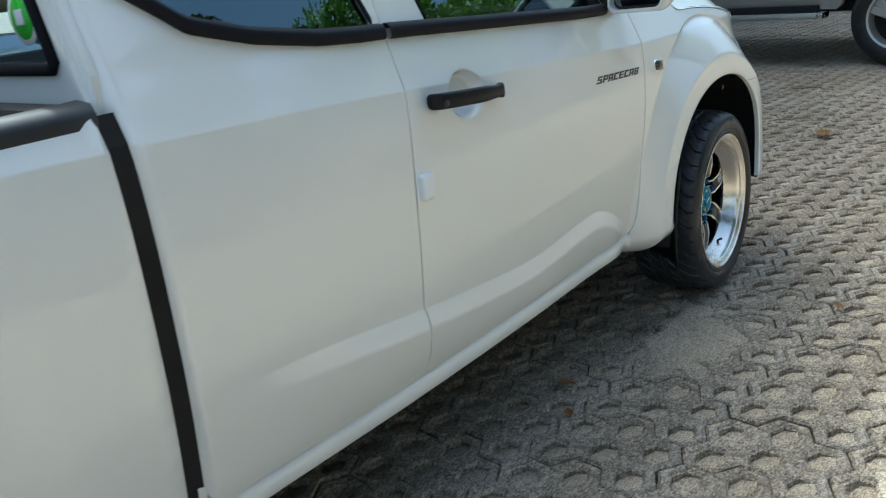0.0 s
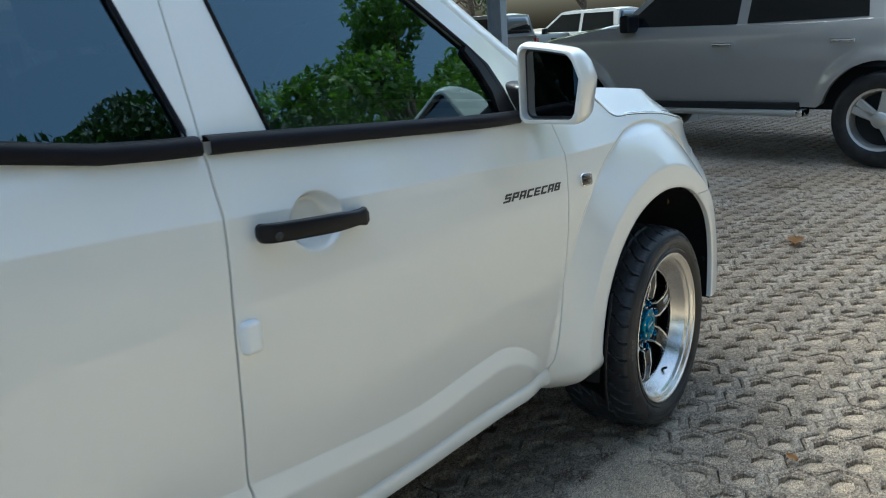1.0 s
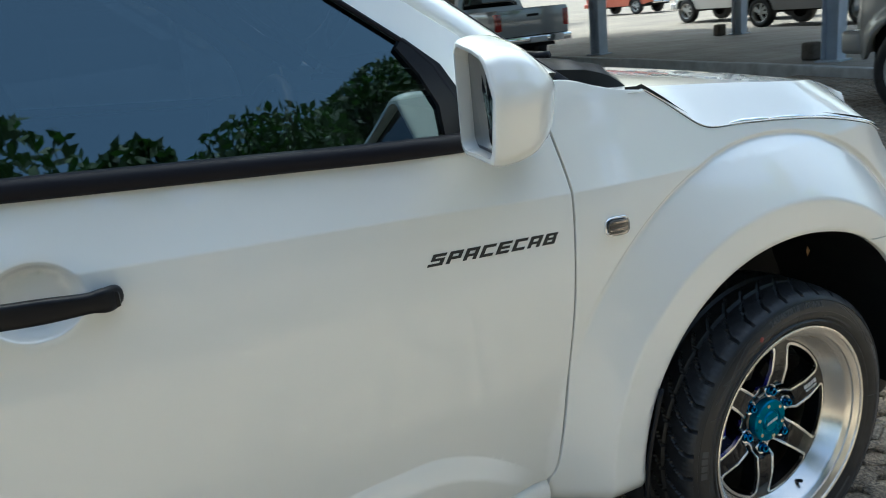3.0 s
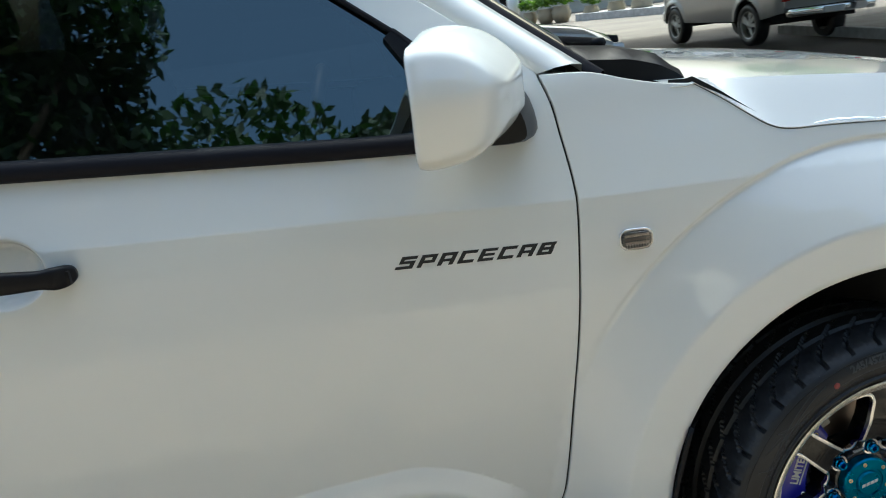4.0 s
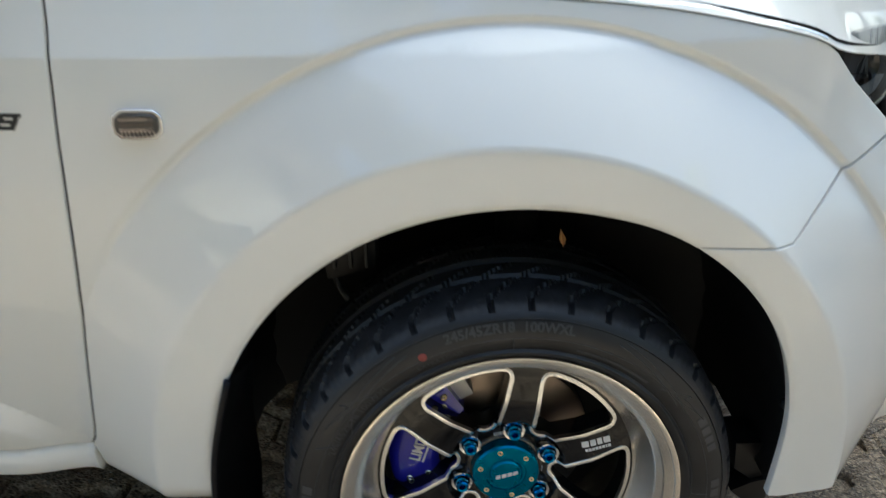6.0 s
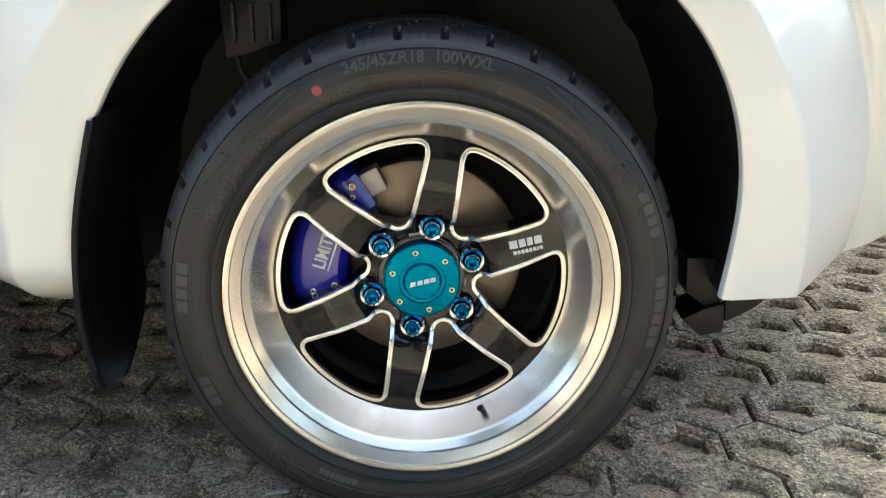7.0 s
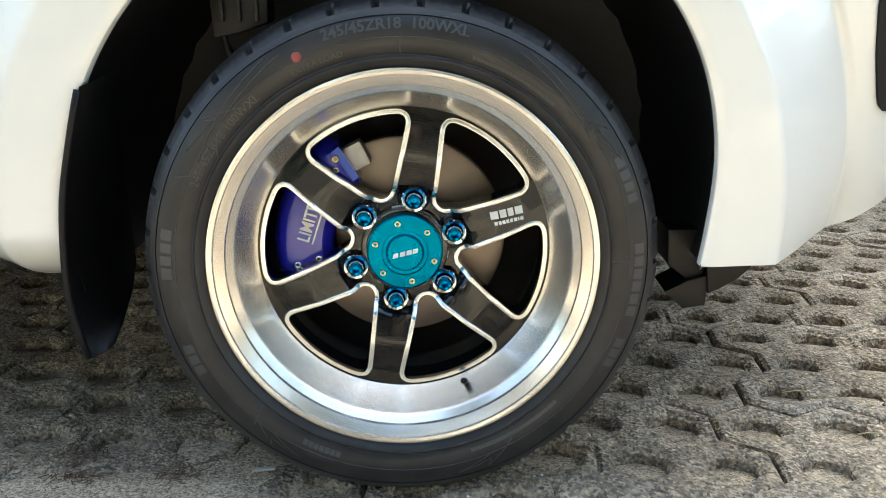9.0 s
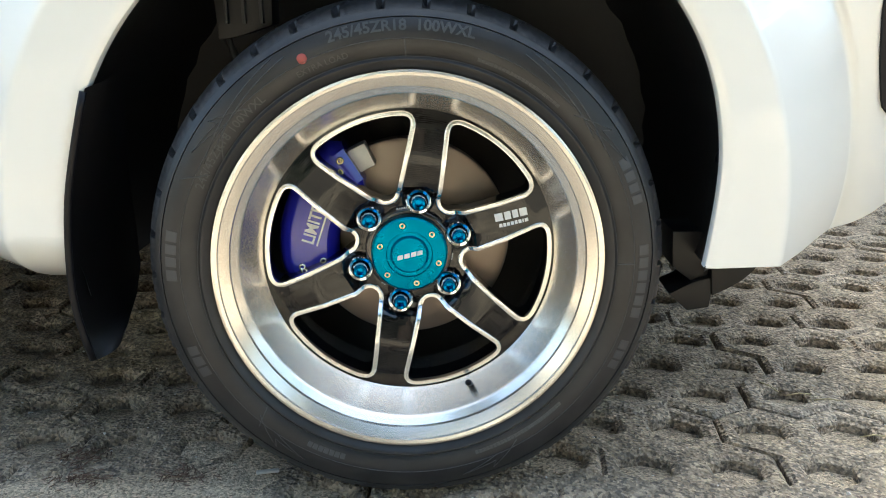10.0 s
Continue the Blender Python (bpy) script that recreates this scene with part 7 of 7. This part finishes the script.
parked_pickup(from_left_rear(5.08, 0.52, 81.9, 0.05), GREY_PAINT, "dark silver double-cab pickup with side steps parked on the paving", True, 0.09, True, fine=0.03)
parked_pickup(from_left_rear(6.92, 14.25, 93), SILVER_PAINT, "silver pickup showing its tailgate, parked beyond the kerb", False, 0.06)
parked_pickup(from_left_rear(16.7, 12.6, 90), SILVER_PAINT, "silver pickup parked in a far row", True, 0.04)
parked_pickup(from_left_rear(19.8, 18.75, 90), PALE_PAINT, "pale pickup parked in a far row", True, 0.04)
parked_pickup(from_left_rear(19.6, 10.6, 90), PALE_PAINT, "pale pickup parked in a far row", True, 0.04)
parked_pickup(from_left_rear(28.4, 35.0, 97), RED_PAINT, "orange-red pickup parked far across the yard", True, 0.04)
parked_pickup(stand(-2.96, 4.82, 0, 0.05), BLUE_GREY, "blue-grey pickup parked alongside the white one", False, 0.02, fine=0.035)
parked_pickup(stand(-3.20, 10.2, 0), BLACK_PAINT, "black pickup parked beyond the blue-grey one", False, 0.10)


# ---------------------------------------------------------------- kerb, island and steel posts
def slab(name, outline, z0, z1, material, bevel=0.02):
    bm = bmesh.new()
    f = bm.faces.new([bm.verts.new((x, y, z0)) for x, y in outline])
    r = bmesh.ops.extrude_face_region(bm, geom=[f])
    for v in r["geom"]:
        if isinstance(v, bmesh.types.BMVert):
            v.co.z = z1
    bmesh.ops.recalc_face_normals(bm, faces=bm.faces[:])
    es = [e for e in bm.edges if all(abs(v.co.z - z1) < 1e-4 for v in e.verts)]
    bmesh.ops.bevel(bm, geom=es, offset=bevel, segments=2, profile=0.6, affect="EDGES")
    return bm


def kerb_x(y):
    return 8.39 - (12.75 - y) * 0.097


island = finish(slab("island", [(kerb_x(16.6) + 0.16, 16.6), (kerb_x(3.4) + 0.16, 3.4), (14.2, 3.0), (14.8, 16.6)], -0.10, 0.115, YARD), "island_pavement", PAVE, smooth=False)
tagged(island, "raised paved island behind a pale kerb", "pavement", kind="structure")
kerb = thing("kerb", "pale concrete kerb stones along the paved island", "kerb")
kerb["kind"] = "structure"
for k in range(14):
    y0, y1 = 3.4 + k * 0.943, 3.4 + (k + 1) * 0.943 - 0.006
    part("kerb_stone", slab("k", [(kerb_x(y0), y0), (kerb_x(y0) + 0.16, y0), (kerb_x(y1) + 0.16, y1), (kerb_x(y1), y1)], -0.10, 0.125 + 0.004 * math.sin(k * 2.1), KERB, 0.025), KERB, kerb, smooth=False)


def post(x, y, turn, label, foot=None):
    t = thing("steel_post", label, "post", "posts on the island", Matrix.Translation((x, y, 0.115)) @ Matrix.Rotation(turn, 4, "Z"))
    part("web", box((-0.008, -0.10, 0), (0.008, 0.10, 4.9)), STEEL, t, smooth=False)
    for s in (-1, 1):
        part("flange", box((-0.13, s * 0.106 - 0.006, 0), (0.13, s * 0.106 + 0.006, 4.9), 0.003), STEEL, t, smooth=False)
    part("base_plate", box((-0.18, -0.17, 0.0), (0.18, 0.17, 0.022), 0.004), STEEL, t, smooth=False)
    return t


post(8.42, 6.70, 0.25, "grey painted steel post standing on the island")
post(12.93, 12.75, 0.25, "grey painted steel post standing on the island")
post(8.92, 12.48, 0.25, "grey painted steel post standing near the kerb")


# unseen roof added over the yard; its edge sets where direct sun begins
canopy = finish(box((-16.0, 3.02, 5.0), (18.0, 25.0, 5.3), 0.02), "canopy_roof", CANOPY_M, smooth=False)
tagged(canopy, "plain grey canopy roof, unseen, added to keep the sun off the vehicles", "canopy", kind="structure")


# plain dark box at a post's foot
def dark_block(x, y, label):
    bm = box((x - 0.11, y - 0.10, 0.115), (x + 0.11, y + 0.10, 0.36), 0.05, 3)
    tagged(finish(bm, "dark_stone_block", YARD), label, "block", "dark blocks by the posts")


dark_block(8.50, 7.12, "dark squat block standing beside a steel post")
dark_block(12.62, 13.02, "dark squat block standing beside a steel post")


# ---------------------------------------------------------------- planters and far edge of the yard
def leaf_cloud(clumps, per, size, seed, squash=0.7):
    """Many small leaves in uneven clumps: points and quads."""
    r = np.random.RandomState(seed)
    v, f = [], []
    for cx, cy, cz, rad in clumps:
        for _ in range(per):
            d = r.normal(size=3)
            d /= np.linalg.norm(d)
            k = rad * (0.45 + 0.55 * r.rand() ** 0.5)
            c = np.array((cx, cy, cz)) + d * k * np.array((1, 1, squash))
            a = r.normal(size=3)
            a /= np.linalg.norm(a)
            b = np.cross(a, r.normal(size=3))
            b /= np.linalg.norm(b) + 1e-9
            s = size * (0.6 + 0.8 * r.rand())
            i = len(v)
            v += [tuple(c - a * s), tuple(c + b * s * 0.45), tuple(c + a * s), tuple(c - b * s * 0.45)]
            f.append((i, i + 1, i + 2, i + 3))
    return v, f


def plant_pot(x, y, s, seed, label):
    t = thing("potted_plant", label, "potted plant", "potted plants at the yard's edge", Matrix.Translation((x, y, -0.06)))
    part("pot", lathe([(0.0, 0), (0.16 * s, 0.0), (0.24 * s, 0.16 * s), (0.25 * s, 0.28 * s), (0.20 * s, 0.38 * s), (0.22 * s, 0.42 * s), (0.19 * s, 0.42 * s), (0.17 * s, 0.36 * s), (0.0, 0.36 * s)], 28), CLAY, t, "glazed clay pot")
    t.children[0].data.transform(Matrix.Rotation(radians(90), 4, "X"))
    v, f = leaf_cloud([(0, 0, 0.75 * s, 0.30 * s), (0.15 * s, 0.1 * s, 0.6 * s, 0.22 * s), (-0.16 * s, -0.05 * s, 0.62 * s, 0.2 * s)], 160, 0.06 * s, seed)
    me = bpy.data.meshes.new("foliage")
    me.from_pydata(v, [], f)
    me.materials.append(LEAF)
    o = new("foliage", me)
    o.parent = t


for i, (x, y) in enumerate(((9.9, 45.2), (10.6, 44.4), (11.3, 43.8), (12.6, 42.6), (13.4, 41.0), (14.2, 39.6))):
    plant_pot(x, y, 1.7 + 0.2 * (i % 3), 40 + i, "leafy plant in a glazed clay pot")
bm = lathe([(0.0, 0.0), (0.20, 0.0), (0.20, 1.4), (0.0, 1.4)], 32)
bm.transform(Matrix.Translation((9.2, 46.0, -0.06)) @ Matrix.Scale(1.7, 4) @ Matrix.Rotation(radians(90), 4, "X"))
tagged(finish(bm, "bollard", WHITE), "stout white round bollard at the yard's edge", "bollard")
tagged(finish(slab("bed", [(11.7, 42.6), (14.2, 37.2), (16.0, 38.2), (13.6, 43.6)], -0.10, 0.30, KERB, 0.03), "planter_kerb", KERB, smooth=False), "low white kerb round a flower bed", "kerb", kind="structure")


# ---------------------------------------------------------------- trees and buildings round the yard
def tree(x, y, h, rad, seed, leaf, label, per=520, dome=False):
    r = random.Random(seed)
    t = thing("tree", label, "tree", "trees round the yard", Matrix.Translation((x, y, -0.06)))
    bm = bmesh.new()
    tube(spline([(0, 0, -0.1), (0.08, 0.05, h * 0.25), (-0.05, 0.1, h * 0.5), (0.1, 0, h * 0.8)], 0.4), lambda k: 0.24 * (1 - 0.8 * k) * h / 8, bm, 10)
    clumps = []
    for k in range(40 if dome else 16):
        a = r.uniform(0, 6.28)
        d = rad * r.uniform(0.25, 0.95)
        z = h * r.uniform(0.42, 0.94)
        if dome:
            z = h * (0.45 + 0.42 * math.sqrt(max(0.0, 1 - (d / rad) ** 2)) * r.uniform(0.3, 1.0))
        d *= 1.0 - 0.45 * max(0.0, (z / h - 0.7) / 0.3)
        c = (d * math.cos(a), d * math.sin(a), z)
        clumps.append((*c, rad * r.uniform(0.26, 0.42)))
        tube(spline([(0, 0.05, h * r.uniform(0.28, 0.5)), (c[0] * 0.5, c[1] * 0.5, z * 0.8), c], 0.5), lambda k: 0.09 * (1 - 0.8 * k) * h / 8, bm, 6)
    part("trunk", bm, BARK, t, "brown trunk and limbs")
    v, f = leaf_cloud(clumps, per, 0.085 if dome else 0.12, seed)
    me = bpy.data.meshes.new("crown")
    me.from_pydata(v, [], f)
    me.materials.append(leaf)
    o = new("crown", me)
    o.parent = t
    o["label"] = "uneven green crown"
    return t


tree(14.0, -9.8, 12.2, 3.4, 3, LEAF, "tall broad green tree in sunlight across the yard", 800)
tree(19.8, -9.6, 11.0, 2.8, 4, LEAF, "green tree with a layered crown across the yard", 600)
tree(4.9, -10.9, 10.0, 4.2, 9, LEAF_DARK, "dense dark tree clipped to a dome", 4200, dome=True)
tree(0.7, -9.4, 8.6, 1.9, 6, LEAF_DARK, "slim dark green tree across from the pickup", 420)
tree(-5.1, -8.2, 12.0, 4.3, 5, LEAF_DARK, "tall dark green shade tree near the parked pickup", 1500)


def hedge(x0, x1, y, h, seed):
    r = random.Random(seed)
    cl = []
    x = x0
    while x < x1:
        cl.append((x, y + r.uniform(-0.2, 0.2), h * r.uniform(0.35, 0.62), h * r.uniform(0.5, 0.62)))
        x += h * 0.42
    v, f = leaf_cloud(cl, 420, 0.06, seed, 0.8)
    me = bpy.data.meshes.new("hedge")
    me.from_pydata(v, [], f)
    me.materials.append(LEAF_DARK)
    tagged(new("hedge", me), "clipped dark green hedge along the yard's edge", "hedge", kind="stuff")


hedge(0.0, 12.0, -12.5, 1.9, 21)
hedge(-12.0, -1.0, -11.0, 1.6, 22)


def building(x0, x1, y, depth, h, label, bays):
    b = thing("building", label, "building", "", Matrix.Translation((x0, y, 0)))
    L = x1 - x0
    bm = bmesh.new()
    add_box(bm, (0, -depth, -0.1), (L, -0.22, h))
    part("wall", bm, WALL_M, b, "cream rendered wall", smooth=False)
    part("roof", box((-0.4, -depth - 0.4, h), (L + 0.4, 0.6, h + 0.18), 0.02), ROOF_M, b, "grey roof", smooth=False)
    w = L / bays
    for k in range(bays + 1):
        part("pilaster", box((k * w - 0.16, -0.22, 0.0), (k * w + 0.16, 0.0, h)), WALL_M, b, smooth=False)
    for k in range(bays):
        wd = new("window")
        wd.parent = b
        x = k * w + w * 0.5
        part("frame", box((x - 1.0, -0.225, 0.8), (x + 1.0, -0.14, 2.9), 0.01), STEEL, wd, smooth=False)
        for s in (-1, 1):
            part("pane", box((x + s * 0.48 - 0.43, -0.145, 0.9), (x + s * 0.48 + 0.43, -0.13, 2.8)), DARK_GLASS, wd, smooth=False)
    return b


building(-14.0, 9.0, -14.0, 6.0, 6.2, "cream rendered showroom building behind the trees", 6)
b2 = building(-16.0, 30.0, 0.0, 8.0, 5.0, "low cream building along the far edge of the yard", 10)
b2.matrix_world = Matrix.Translation((34.0, 66.0, 0.0)) @ Matrix.Rotation(radians(180), 4, "Z")
for i, (x, y) in enumerate(((37, 29), (34, 20), (36, 8), (21, 37), (5, 36), (-8, 38))):
    tree(x, y, 7.5, 3.2, 60 + i, LEAF if i % 2 else LEAF_DARK, "green tree at the far side of the yard", 260)
